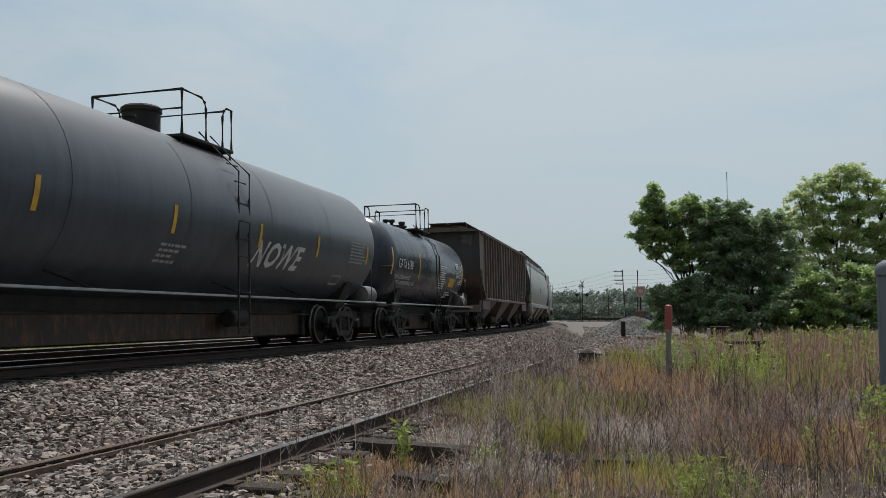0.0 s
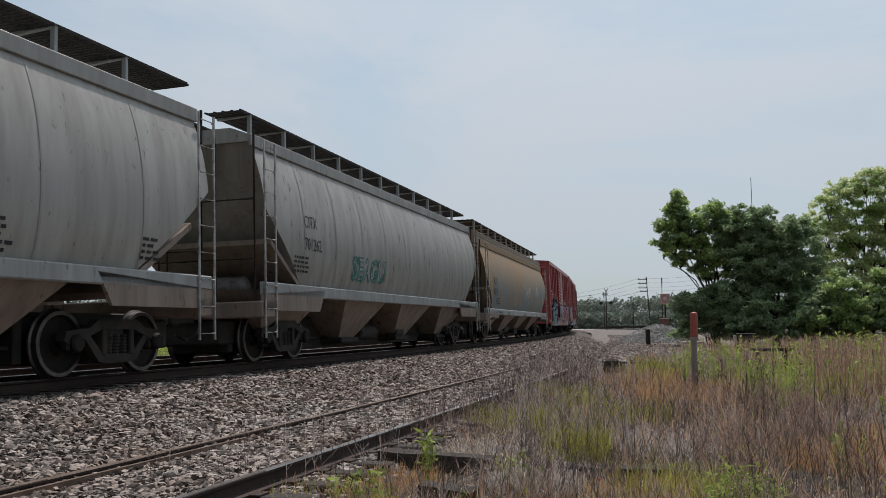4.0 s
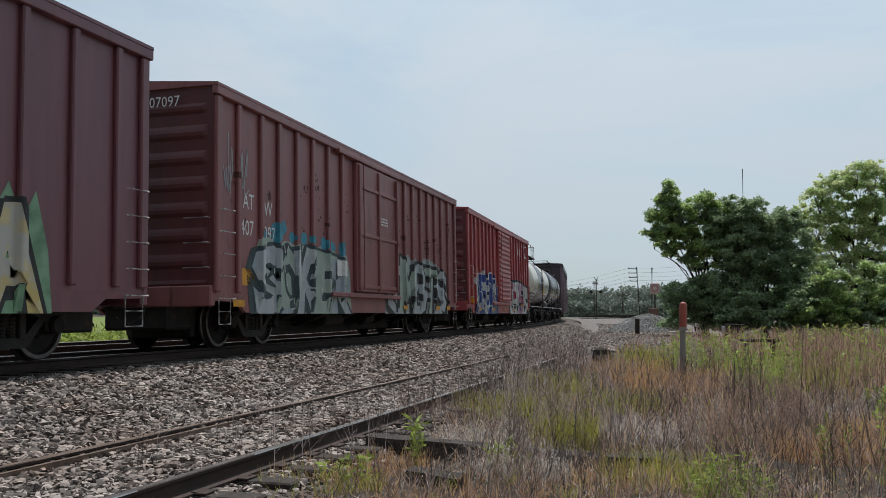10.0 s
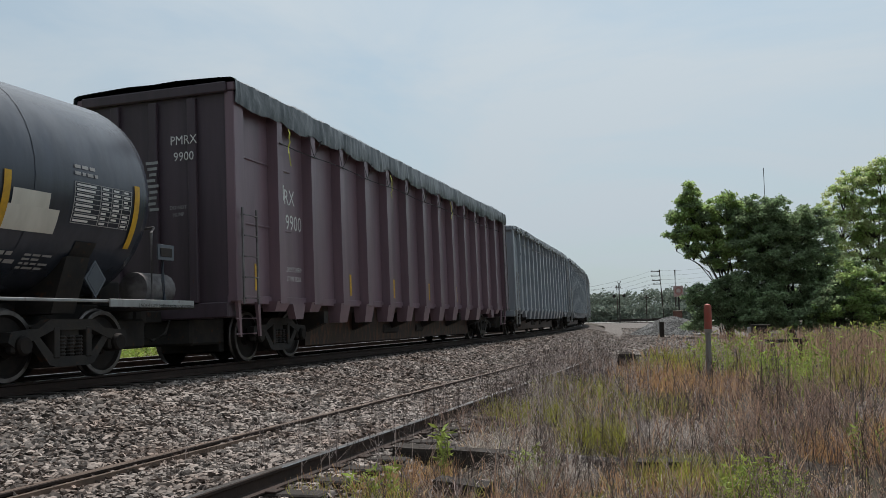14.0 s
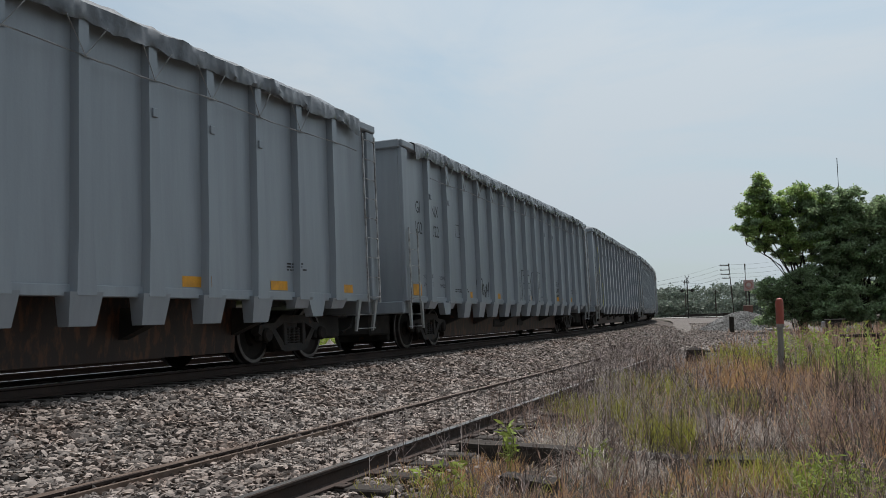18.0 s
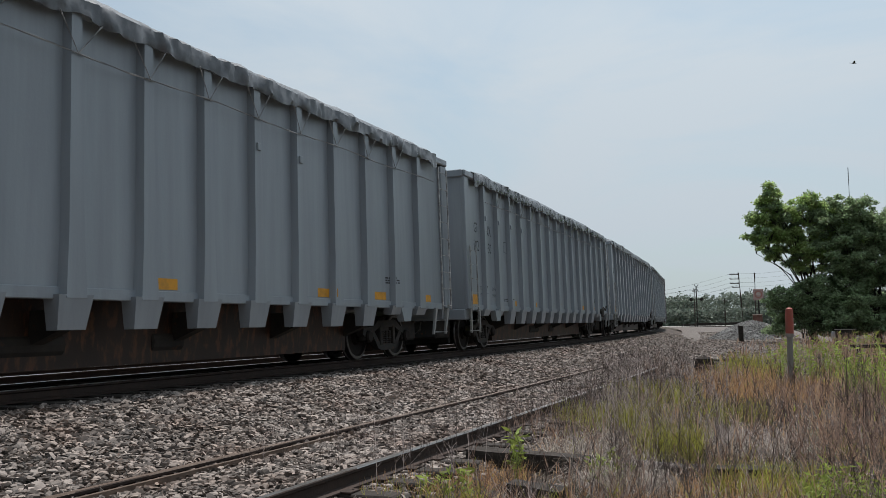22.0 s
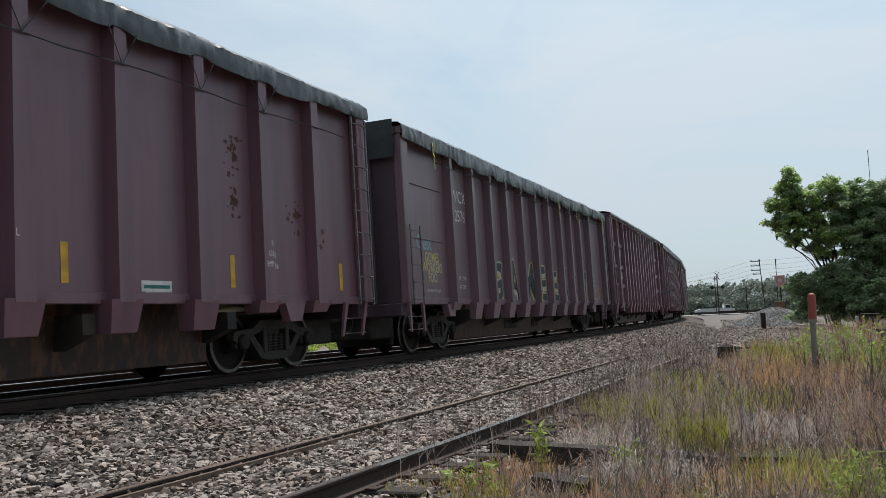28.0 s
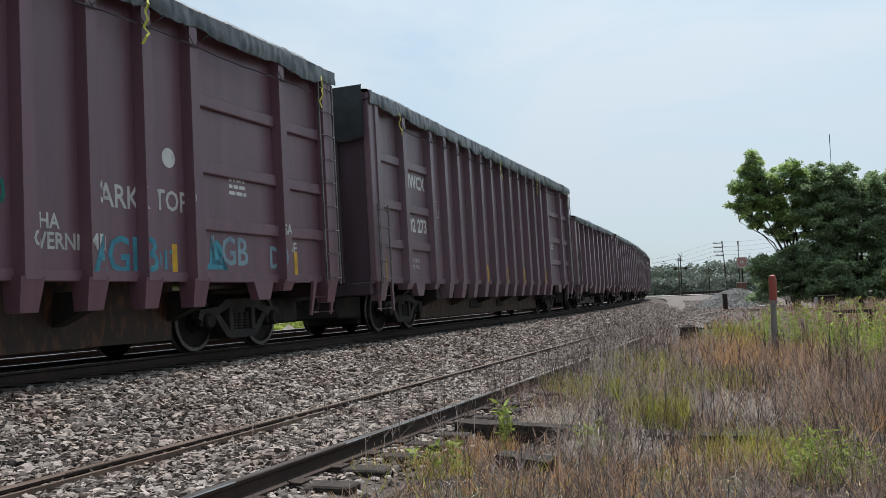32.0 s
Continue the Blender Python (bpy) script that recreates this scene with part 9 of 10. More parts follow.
# ---- trees ----
def tree(name, label, x, y, lobes, leaf_mats, seed, n_leaves=30000, leaf_size=0.17, r=0.16, group="trees", category="tree", sprays=54, low=0.1):
    """lobes: (dx, dy, z, radius) masses of growth. Each is a bundle of twigs that end in flat sprays of leaves, so that the crown is ragged and full of gaps."""
    rnd, g = random.Random(seed), np.random.default_rng(seed)
    ob = thing(name, label, category, group, pose(x, y, -0.12))
    wood = Shape()
    cs, ws, outward = [], [], []
    for dx, dy, z, rad in lobes:
        base = (rnd.uniform(-0.3, 0.3), rnd.uniform(-0.3, 0.3), 0)
        mid = (dx * 0.16 + rnd.uniform(-0.25, 0.25), dy * 0.2, z * 0.5)
        hub = Vector((dx * 0.9, dy * 0.9, z * 0.88))
        wood.tube([base, (mid[0] * 0.5, mid[1] * 0.5, z * 0.22), mid, (dx * 0.5, dy * 0.5, z * 0.74), tuple(hub)], r * 0.7, 6, 0.02)
        for i in range(max(6, int(sprays * rad * rad / 3.0))):
            d = Vector((rnd.gauss(0, 1), rnd.gauss(0, 1), rnd.gauss(0.15, 1)))
            d.normalize()
            reach = rad * (rnd.uniform(0.25, 1.0) ** 0.6) * (1.22 if rnd.random() < 0.16 else 1.0)
            c = Vector((dx, dy, z)) + Vector((d.x, d.y, d.z * 0.85)) * reach
            c.z = max(low + 0.25, c.z)
            cs.append(tuple(c))
            ws.append(rnd.uniform(0.2, 0.52) * (0.75 + 0.25 * rad / 1.7))
            outward.append(tuple(d))
            if i % 2 == 0:
                bend = hub.lerp(c, 0.55) + Vector((rnd.uniform(-0.15, 0.15), rnd.uniform(-0.15, 0.15), rnd.uniform(0, 0.2)))
                wood.tube([tuple(hub), tuple(bend), tuple(c)], 0.035, 4, 0.008)
    part("trunk", wood, BARK, ob, "dark forking trunk and limbs", True)
    cs, ws, outward = np.array(cs), np.array(ws), np.array(outward)
    wts = ws ** 1.6
    total = sum(f for _, f in leaf_mats)
    m = int(n_leaves)
    idx = g.choice(len(cs), m, p=wts / wts.sum())
    off = g.normal(size=(m, 3))
    off /= np.linalg.norm(off, axis=1)[:, None]
    off *= (g.uniform(0.05, 1, m) ** 0.5 * ws[idx] * g.uniform(0.8, 1.25, m))[:, None]
    off[:, 2] *= 0.55
    # the sprays droop outward
    off[:, 2] -= 0.22 * np.hypot(off[:, 0], off[:, 1])
    P = cs[idx] + off + outward[idx] * (0.2 * ws[idx] * g.uniform(-1, 1, m))[:, None]
    pick = g.choice(len(leaf_mats), len(cs), p=[f / total for _, f in leaf_mats])[idx]
    for k, (mat, frac) in enumerate(leaf_mats):
        Q = P[(pick == k) & (P[:, 2] > low)]
        v, f = leaves(g, Q, np.full(len(Q), leaf_size), 0.0, 0.55)
        part("crown", raw_mesh("crown", v, f, mat), None, ob, "ragged crown of many small leaves")
    return ob


def polar(az, dist):
    return dist * math.sin(radians(az)), dist * math.cos(radians(az))


px, py = polar(17.2, 60)
tree("tree", "broad green tree with a lopsided two-pronged crown", px, py,
     [(-2.0, 0, 9.15, 0.75), (-2.2, 0.2, 8.3, 0.95), (-1.4, 0.5, 7.6, 1.3), (-3.0, 0, 7.5, 0.8), (-3.55, 0, 6.35, 0.6), (-2.8, -0.3, 6.6, 0.95), (-2.3, 0.3, 5.7, 0.8),
      (0.1, 0, 8.4, 1.15), (1.0, 0.4, 8.2, 0.9), (0.3, 0.6, 7.0, 1.5), (-0.9, 0.5, 6.3, 1.4), (1.7, 0.3, 6.6, 1.5), (0.6, -0.4, 5.4, 1.3), (2.0, 0.2, 5.0, 1.3), (-0.6, 0.3, 4.9, 0.9)],
     [(LEAF_DARK, 1.0), (LEAF_MID, 1.3)], 3, 80000, 0.16)
px, py = polar(16.75, 58.5)
tree("bush", "dense dark bush filling the foot of the trees", px, py, [(-1.3, 0, 3.0, 0.9), (-1.9, 0, 2.5, 0.6), (-0.6, 0.2, 2.1, 1.2), (0.6, 0, 3.0, 1.2), (0.5, -0.2, 1.6, 1.2), (1.8, 0, 2.4, 1.4), (1.9, 0.2, 1.2, 1.1), (-1.2, 0, 1.2, 0.9)], [(LEAF_DARK, 1.0)], 33, 30000, 0.16, 0.06, "undergrowth", "bush")
px, py = polar(20.5, 60)
tree("tree", "dense dark tree standing close behind", px, py,
     [(-1.7, 0, 8.1, 0.95), (-0.6, 0, 8.0, 1.0), (0.6, 0, 7.6, 1.1), (1.7, 0, 7.5, 1.0), (-1.4, 0.3, 6.8, 1.4), (0.4, 0.2, 6.5, 1.5), (1.9, 0.2, 6.2, 1.4), (-1.5, 0, 5.2, 1.5), (0.3, 0, 4.8, 1.6), (2.0, -0.3, 4.6, 1.5), (-1.4, 0.2, 3.4, 1.6), (0.5, 0, 3.0, 1.6), (2.1, 0, 2.8, 1.6)],
     [(LEAF_DARK, 1.0)], 5, 90000, 0.16)
px, py = polar(25.6, 72)
tree("tree", "tall light green tree with airy twigs", px, py,
     [(0.3, 0, 11.9, 0.9), (-0.8, 0.3, 11.5, 0.9), (1.5, 0, 12.0, 0.9), (-1.9, 0, 10.9, 1.0), (2.8, 0.3, 11.2, 1.1), (0.6, 0, 10.4, 1.6), (-2.9, -0.3, 9.9, 1.0), (-1.6, 0.2, 9.3, 1.4), (-3.6, 0, 8.9, 0.9), (3.6, 0, 9.7, 1.4), (1.4, -0.3, 8.6, 1.7), (-0.4, 0, 7.7, 1.7), (-2.9, 0, 7.6, 1.4), (3.4, 0, 7.4, 1.7), (1.4, 0, 6.2, 1.7), (-1.5, 0, 5.6, 1.8), (-3.2, 0, 4.8, 1.6), (3.4, 0, 4.8, 1.8), (0.6, 0, 3.6, 1.9), (-2.0, 0, 2.8, 1.8), (3.2, 0, 2.6, 1.8)],
     [(LEAF_MID, 0.8), (LEAF_LIGHT, 1.4)], 8, 84000, 0.18)
px, py = polar(31.2, 74)
tree("tree", "tall light green tree at the wood's edge", px, py, [(0, 0, 11.6, 1.4), (-1.6, 0, 10.8, 1.2), (-2.8, 0, 9.6, 1.4), (2.0, 0, 10.8, 1.4), (3.2, 0, 9.2, 1.5), (0, 0, 9.4, 1.7), (0.6, 0, 7.4, 2.0), (3.4, 0, 6.8, 1.8), (-2.8, 0, 7.2, 1.8), (0.2, 0, 5.0, 2.2), (-2.6, 0, 4.4, 2.0), (3.2, 0, 4.2, 2.0), (-1.4, 0, 2.4, 1.8), (2.0, 0, 2.2, 1.8)], [(LEAF_MID, 1.0), (LEAF_LIGHT, 1.2)], 9, 80000, 0.2)
px, py = polar(37.5, 72)
tree("tree", "leafy tree closing the wood", px, py, [(0, 0, 10.0, 2.2), (-2.6, 0, 8.0, 2.2), (2.6, 0, 8.0, 2.2), (0, 0, 5.0, 2.6), (-2.6, 0, 3.0, 2.2), (2.6, 0, 3.0, 2.2)], [(LEAF_MID, 1.0), (LEAF_LIGHT, 0.8)], 10, 20000, 0.26)
px, py = polar(-16.2, 62)
tree("tree", "tall airy tree beyond the railway", px, py, [(0, 0, 11.6, 0.8), (-0.9, 0, 10.9, 0.9), (1.1, 0, 10.8, 1.0), (0, 0, 9.6, 1.4), (-1.4, 0, 8.6, 1.2), (1.4, 0, 8.4, 1.3), (0, 0, 7.0, 1.6)], [(LEAF_MID, 1.0)], 21, 16000, 0.18)
for i, (az, d, k) in enumerate(((19.3, 57, 0.9), (22.4, 58, 1.1), (24.0, 58, 1.35), (26.2, 59, 1.4), (28.2, 59, 1.3), (31.2, 60, 1.3), (34.5, 60, 1.3))):
    px, py = polar(az, d)
    tree("bush", "dark undergrowth bush below the trees", px, py, [(0, 0, 1.7 * k, 1.1 * k), (-1.2 * k, 0, 1.1 * k, 0.9 * k), (1.2 * k, 0.2, 1.2 * k, 0.9 * k), (0.3, -0.2, 2.7 * k, 0.8 * k)], [(LEAF_DARK, 1.0)] if i < 2 else [(LEAF_DARK, 0.6), (LEAF_MID, 1.0)], 30 + i, 14000, 0.18, 0.05, "undergrowth", "bush")


# far wooded ridge
def ridge(name, seed, dist, a0, a1, h_low, h_high, n, size):
    """Far woods: crown beside crown, their tops following the hill."""
    g = np.random.default_rng(seed)
    az, d = np.radians(g.uniform(a0, a1, n)), dist + g.uniform(-25, 45, n)
    top = np.array([h_low + (h_high - h_low) * (0.5 + 0.5 * noise.noise(Vector((a * 9, seed, 0)))) for a in az]) * g.uniform(0.72, 1.06, n)
    rad = g.uniform(0.22, 0.36, n) * top + 0.5
    k = 420
    i = np.repeat(np.arange(n), k)
    o = g.normal(size=(n * k, 3))
    o /= np.linalg.norm(o, axis=1)[:, None]
    o *= g.uniform(0.6, 1.02, (n * k, 1)) * (1 + 0.12 * np.sin(o[:, :1] * 7 + i[:, None]))
    P = np.stack([d[i] * np.sin(az[i]) + o[:, 0] * rad[i] * 1.2, d[i] * np.cos(az[i]) + o[:, 1] * rad[i], np.maximum(0.2, top[i] - rad[i] + o[:, 2] * rad[i] - (o[:, 2] < -0.2) * g.uniform(0, 1, n * k) * (top[i] - rad[i]))], -1)
    v, fc = leaves(g, P, np.full(n * k, size), 0.1, 0.75)
    tagged(new(name, raw_mesh(name, v, fc, LEAF_FAR)), "hazy green wooded ridge far behind the crossing", "woods", kind="stuff")


ridge("far_woods", 4, 350, -30, 45, 9.5, 15.0, 480, 0.9)
ridge("far_woods_near_edge", 6, 295, -30, 45, 3.0, 7.5, 380, 0.8)


# ---- things by the track ----
def place_px(az, dist, z=0.0, turn=0.0):
    x, y = polar(az, dist)
    return pose(x, y, z, 0, 0, turn)


ob = thing("marker_post", "weathered grey marker post with a faded red cap", "marker post", place=pose(5.83, 20.56, -0.12, 0, 1.2, 0))
part("shaft", Shape().lathe([(0, 0.064), (1.2, 0.062), (1.2, 0.01)], n=16, axis="z"), POST_GREY, ob, "", True)
part("cap", Shape().lathe([(1.15, 0.085), (1.66, 0.085), (1.72, 0.07), (1.745, 0.04), (1.75, 0.005)], n=16, axis="z"), POST_RED, ob, "faded red domed cap", True)
part("band", Shape().lathe([(1.10, 0.079), (1.14, 0.088), (1.18, 0.088)], n=16, axis="z"), POST_GREY, ob, "", True)

ob = thing("bollard", "dark grey domed steel bollard in the weeds", "bollard", place=place_px(28.25, 16.2, -0.12))
part("shaft", Shape().lathe([(0, 0.2), (2.2, 0.2), (2.2, 0.02)], n=20, axis="z"), surface("dull blue grey paint", (0.2, 0.22, 0.24), (0.13, 0.14, 0.15), 0.7, 0, 3, STREAK), ob, "", True)
part("cap", Shape().lathe([(2.14, 0.225), (2.24, 0.225), (2.32, 0.19), (2.38, 0.1), (2.4, 0.01)], n=20, axis="z"), bpy.data.materials["dull blue grey paint"], ob, "", True)


def old_tie(x, y, turn, length=2.5, tilt=0.0, z=0.0, label="split weathered railway tie lying in the weeds"):
    s = Shape()
    n = 14
    rings = []
    for i in range(n + 1):
        a = -length / 2 + length * i / n
        w = [noise.noise(Vector((a * 3, k * 2.0, x))) * 0.014 for k in range(8)]
        rings.append([(-0.115 + w[0], a, 0.0), (0.115 + w[1], a, 0.0), (0.118 + w[2], a, 0.09), (0.105 + w[3], a, 0.165 + w[4]), (0.03, a, 0.178 + w[5] * 1.4), (-0.05, a, 0.17 + w[6] * 1.4), (-0.108, a, 0.16 + w[7])])
    s.loft(rings)
    me = s.mesh("old_tie", OLD_WOOD)
    ob = new("old_tie", me)
    ob.matrix_basis = pose(x, y, z - 0.09, tilt, 0, turn)
    return tagged(ob, label, "railway tie", "old ties")


old_tie(0.5, 9.05, 68, 2.3, 1.6, -0.01)
old_tie(0.1, 7.8, 60, 0.5, 3, -0.07, "short rotten end of a railway tie in the grass")
old_tie(1.85, 8.75, 80, 0.8, 0, -0.07, "broken piece of railway tie under dead brush")

# dark block with bent wire on the gravel
s = Shape()
rings = []
for z, k in ((0, 0.9), (0.12, 1.0), (0.26, 0.92), (0.36, 0.8), (0.43, 0.35)):
    rings.append([(k * 0.3 * math.cos(a) * (1 + 0.2 * math.sin(3 * a + z * 9) + 0.1 * math.sin(7 * a)), k * 0.24 * math.sin(a) * (1 + 0.15 * math.cos(2 * a)), z) for a in (j * 0.6283 for j in range(10))])
s.loft(rings)
st = tagged(new("rotten_stump", s.mesh("rotten_stump", surface("rotten black wood", (0.028, 0.023, 0.02), (0.05, 0.04, 0.032), 0.9, 0, 6, bump=0.6))), "dark rotten timber stump on the gravel", "stump")
st.matrix_basis = pose(5.3, 27.4, -0.1)
pl = tagged(new("white_chip", Shape().cbox(-0.09, -0.05, 0, 0.09, 0.06, 0.06, 0.015).mesh("white_chip", surface("chalky white stone", (0.6, 0.58, 0.54), (0.45, 0.43, 0.4), 0.9))), "chalky white stone by the rail", "stone")
pl.matrix_basis = pose(0.84, 14.5, -0.05, 0, 0, 20)

# short post, gravel heap and what stands round it
ob = thing("short_post", "short dark timber post before the gravel heap", "post", place=pose(13.66, 58.4, -0.12))
part("shaft", Shape().cbox(-0.13, -0.13, 0, 0.13, 0.13, 1.15, 0.02), OLD_WOOD, ob)


def heap_mesh():
    rows = []
    for i in range(25):
        r = i / 24
        row = []
        for j in range(49):
            a = 2 * math.pi * j / 48
            x, y = 3.3 * r * math.cos(a), 2.6 * r * math.sin(a)
            z = 1.42 * (1 - r ** 1.5) + 0.14 * noise.noise(Vector((x * 1.4, y * 1.4, 4))) * (1 - r)
            row.append((x, y, z))
        rows.append(row)
    return Shape().sheet(rows)


HEAP = surface("pale grey crushed stone", (0.25, 0.25, 0.245), (0.17, 0.165, 0.16), 0.9, 0, 0.9, island=0.6, bump=0.3, bump_scale=60)
ob = thing("gravel_heap", "heap of pale grey crushed stone", "gravel heap", place=pose(16.1, 65.5, -0.1))
part("heap_core", heap_mesh(), HEAP, ob, "loose pile of stone", True)
g = np.random.default_rng(5)
base_o = np.array([(1, 0, 0), (-1, 0, 0), (0, 1, 0), (0, -1, 0), (0, 0, 0.8), (0, 0, -0.8)], float)
tri_o = np.array([(0, 2, 4), (2, 1, 4), (1, 3, 4), (3, 0, 4), (2, 0, 5), (1, 2, 5), (3, 1, 5), (0, 3, 5)])
rr, aa = np.sqrt(g.uniform(0, 1, 4200)), g.uniform(0, 6.283, 4200)
hx, hy = 3.3 * rr * np.cos(aa), 2.6 * rr * np.sin(aa)
P = np.stack([hx, hy, 1.42 * (1 - rr ** 1.5) + 0.02], -1)
V = (P[:, None] + base_o[None] * g.uniform(0.03, 0.075, (4200, 1, 1)) * g.uniform(0.7, 1.2, (4200, 6, 3))).reshape(-1, 3)
tagged(part("loose_stone", raw_mesh("loose_stone", V, (tri_o[None] + (np.arange(4200) * 6)[:, None, None]).reshape(-1, 3), HEAP), None, ob), kind="stuff")
ob = thing("steel_bracket", "thin bent steel bracket leaning on the heap", "bracket", place=pose(16.6, 61.5, -0.1))
part("leg", Shape().tube([(0, 0, 0), (0.55, 0, 1.3)], 0.04, 6), FRAME_BLACK, ob)
part("leg", Shape().tube([(1.3, 0, 0), (0.6, 0.1, 1.0), (0.5, 0, 1.25)], 0.035, 6), FRAME_BLACK, ob)
ob = thing("concrete_slab", "pale concrete slab lying before the heap", "slab", place=pose(17.2, 60.8, -0.1, 0, 0, 8))
part("slab", Shape().cbox(-0.7, -0.4, 0, 0.7, 0.4, 0.28, 0.03), ROAD, ob)

# sign on its post, with the red cabinet below
ob = thing("road_sign", "square pale sign with a red ring on a post", "sign", place=place_px(14.25, 95, 0.0, -14))
part("post", Shape().lathe([(-0.1, 0.07), (4.4, 0.07), (4.4, 0.01)], n=10, axis="z"), FRAME_BLACK, ob)
part("board", Shape().cbox(-0.48, -0.1, 3.35, 0.48, 0.1, 4.45, 0.03), surface("pale pink sign board", (0.5, 0.36, 0.34), (0.42, 0.3, 0.28), 0.6), ob, "pale square board")
part("ring", Shape().add([(0.36 * k * math.cos(a), -0.112, 3.92 + 0.38 * k * math.sin(a)) for k in (1, 0.72) for a in (j * 0.2618 for j in range(24))], [(j, (j + 1) % 24, 24 + (j + 1) % 24, 24 + j) for j in range(24)]), surface("faded sign red", (0.42, 0.17, 0.14), (0.45, 0.25, 0.21)), ob, "red ring")
part("face", Shape().add([(0.2 * math.cos(a), -0.112, 3.96 + 0.16 * math.sin(a)) for a in (j * 0.3927 for j in range(16))], [tuple(range(16))]), surface("sign cream", (0.6, 0.52, 0.48), (0.5, 0.42, 0.38)), ob)
ob = thing("signal_cabinet", "small rust red cabinet on legs", "cabinet", place=place_px(14.15, 92, 0.0, -14))
part("box", Shape().cbox(-0.44, -0.3, 1.15, 0.44, 0.3, 1.85, 0.03), surface("rust red cabinet paint", (0.2, 0.1, 0.078), (0.14, 0.075, 0.06)), ob)
part("lid", Shape().cbox(-0.48, -0.34, 1.85, 0.48, 0.34, 1.92, 0.015), surface("pale cabinet lid", (0.45, 0.35, 0.3)), ob)
for x in (-0.35, 0.35):
    part("leg", Shape().cbox(x - 0.04, -0.04, -0.1, x + 0.04, 0.04, 1.15, 0.01), FRAME_BLACK, ob)


# utility poles and wires
def pole(az, dist, height, lean, arms, name="utility_pole", label="leaning grey timber utility pole"):
    ob = thing(name, label, "utility pole", "utility poles", place_px(az, dist, -0.1))
    dx = math.tan(radians(lean)) * height
    part("shaft", Shape().tube([(0, 0, 0), (dx * 0.5, 0, height * 0.5), (dx, 0, height)], 0.17, 8, 0.11), POLE_WOOD, ob, "", True)
    for z, half, off in arms:
        x = dx * z / height
        part("crossarm", Shape().cbox(x + off - half, -0.07, z - 0.06, x + off + half, 0.07, z + 0.06, 0.01), POLE_WOOD, ob)
        for e in (-half * 0.85, half * 0.85):
            part("insulator", Shape().lathe([(z + 0.06, 0.05), (z + 0.22, 0.05), (z + 0.25, 0.02)], (x + off + e, 0, 0), "z", 8), RUNG, ob)
    return ob


pole(13.35, 150, 9.0, -3.2, ((8.7, 0.7, -0.7), (8.0, 0.7, -0.7), (7.3, 0.7, -0.7), (6.7, 0.6, -0.6)))
pole(14.05, 140, 8.4, 0.6, (), label="plain grey timber utility pole")
pole(12.3, 150, 5.0, 0.5, ((4.6, 0.4, 0),), label="short grey timber utility pole")
pole(10.55, 160, 7.0, 0.0, ((6.6, 0.5, 0.2),), label="dark timber utility pole by the crossing")
pole(19.1, 145, 10.5, 0.0, ((10.0, 0.9, 0),), label="far timber utility pole behind the trees")
pole(2.0, 170, 9.0, 0.0, ((8.7, 0.9, 0), (8.0, 0.9, 0)), label="far timber utility pole")


def wire(a, b, sag, name="overhead_wire"):
    pts = []
    for i in range(17):
        f = i / 16
        pts.append((a[0] + (b[0] - a[0]) * f, a[1] + (b[1] - a[1]) * f, a[2] + (b[2] - a[2]) * f - sag * 4 * f * (1 - f)))
    tagged(new(name, Shape().tube(pts, 0.014, 4).mesh(name, FRAME_BLACK)), "thin dark overhead wire", "wire", "overhead wires")


P1, P2, P3 = polar(13.15, 150), polar(19.1, 145), polar(2.0, 170)
for z, dx in ((8.8, -1.0), (8.1, -1.0), (7.4, -1.0), (6.8, -0.9)):
    wire((P1[0] + dx, P1[1], z), (P2[0] - 0.5, P2[1], z + 1.4), 0.7)
    wire((P1[0] + dx, P1[1], z), (P3[0] + 0.5, P3[1], z - 2.2), 1.6)
wire((*polar(10.55, 160), 6.7), (*P3, 7.0), 0.8)
wire((*polar(10.55, 160), 6.4), (*P1, 7.0), 0.5)

# crossing signal mast
ob = thing("crossing_signal", "dark railway crossing signal mast with lamp heads", "signal", place=place_px(10.68, 150, 0.0))
part("mast", Shape().lathe([(-0.1, 0.1), (6.9, 0.08), (6.9, 0.01)], n=10, axis="z"), FRAME_BLACK, ob)
for x in (-0.85, 0.75):
    part("lamp_head", Shape().lathe([(-0.18, 0.14), (-0.12, 0.27), (0, 0.27), (0.1, 0.15), (0.1, 0.01)], (x, 0, 4.85), "y", 14), FRAME_BLACK, ob)
part("arm", Shape().tube([(-0.85, 0, 4.85), (0.75, 0, 4.85)], 0.06, 6), FRAME_BLACK, ob)
for k in (-1, 1):
    part("cross_board", Shape().prism([(-0.36 * k, 6.12), (-0.26 * k, 6.08), (0.36 * k, 7.2), (0.26 * k, 7.24)], -0.13 - 0.01 * k, -0.115 - 0.01 * k, "y"), SILL_GREY, ob)

# antenna mast behind the trees
ob = thing("antenna_mast", "thin tall antenna mast behind the trees", "antenna", place=place_px(19.5, 130, 0.0))
part("mast", Shape().tube([(0, 0, 0), (0, 0, 21.3)], 0.12, 6, 0.05), FRAME_BLACK, ob)

# stacks of dark steel and ties beyond the crossing
for i, (az, d, L, z, hgt) in enumerate(((10.6, 185, 6.0, 0.4, 0.55), (11.6, 180, 7.0, 0.4, 0.75), (12.6, 178, 6.0, 0.4, 0.6), (13.3, 176, 5.0, 0.4, 0.8))):
    ob = thing("tie_stack", "low stack of dark old ties beyond the crossing", "tie stack", "tie stacks", place_px(az, d, z - 0.5, 3))
    for k in range(3):
        part("timber", Shape().cbox(-L / 2 + 0.2 * k, -0.6, 0.0 + k * (hgt + 0.4) / 3, L / 2 - 0.15 * k, 0.6, (k + 1) * (hgt + 0.4) / 3 - 0.02, 0.03), OLD_WOOD, ob)

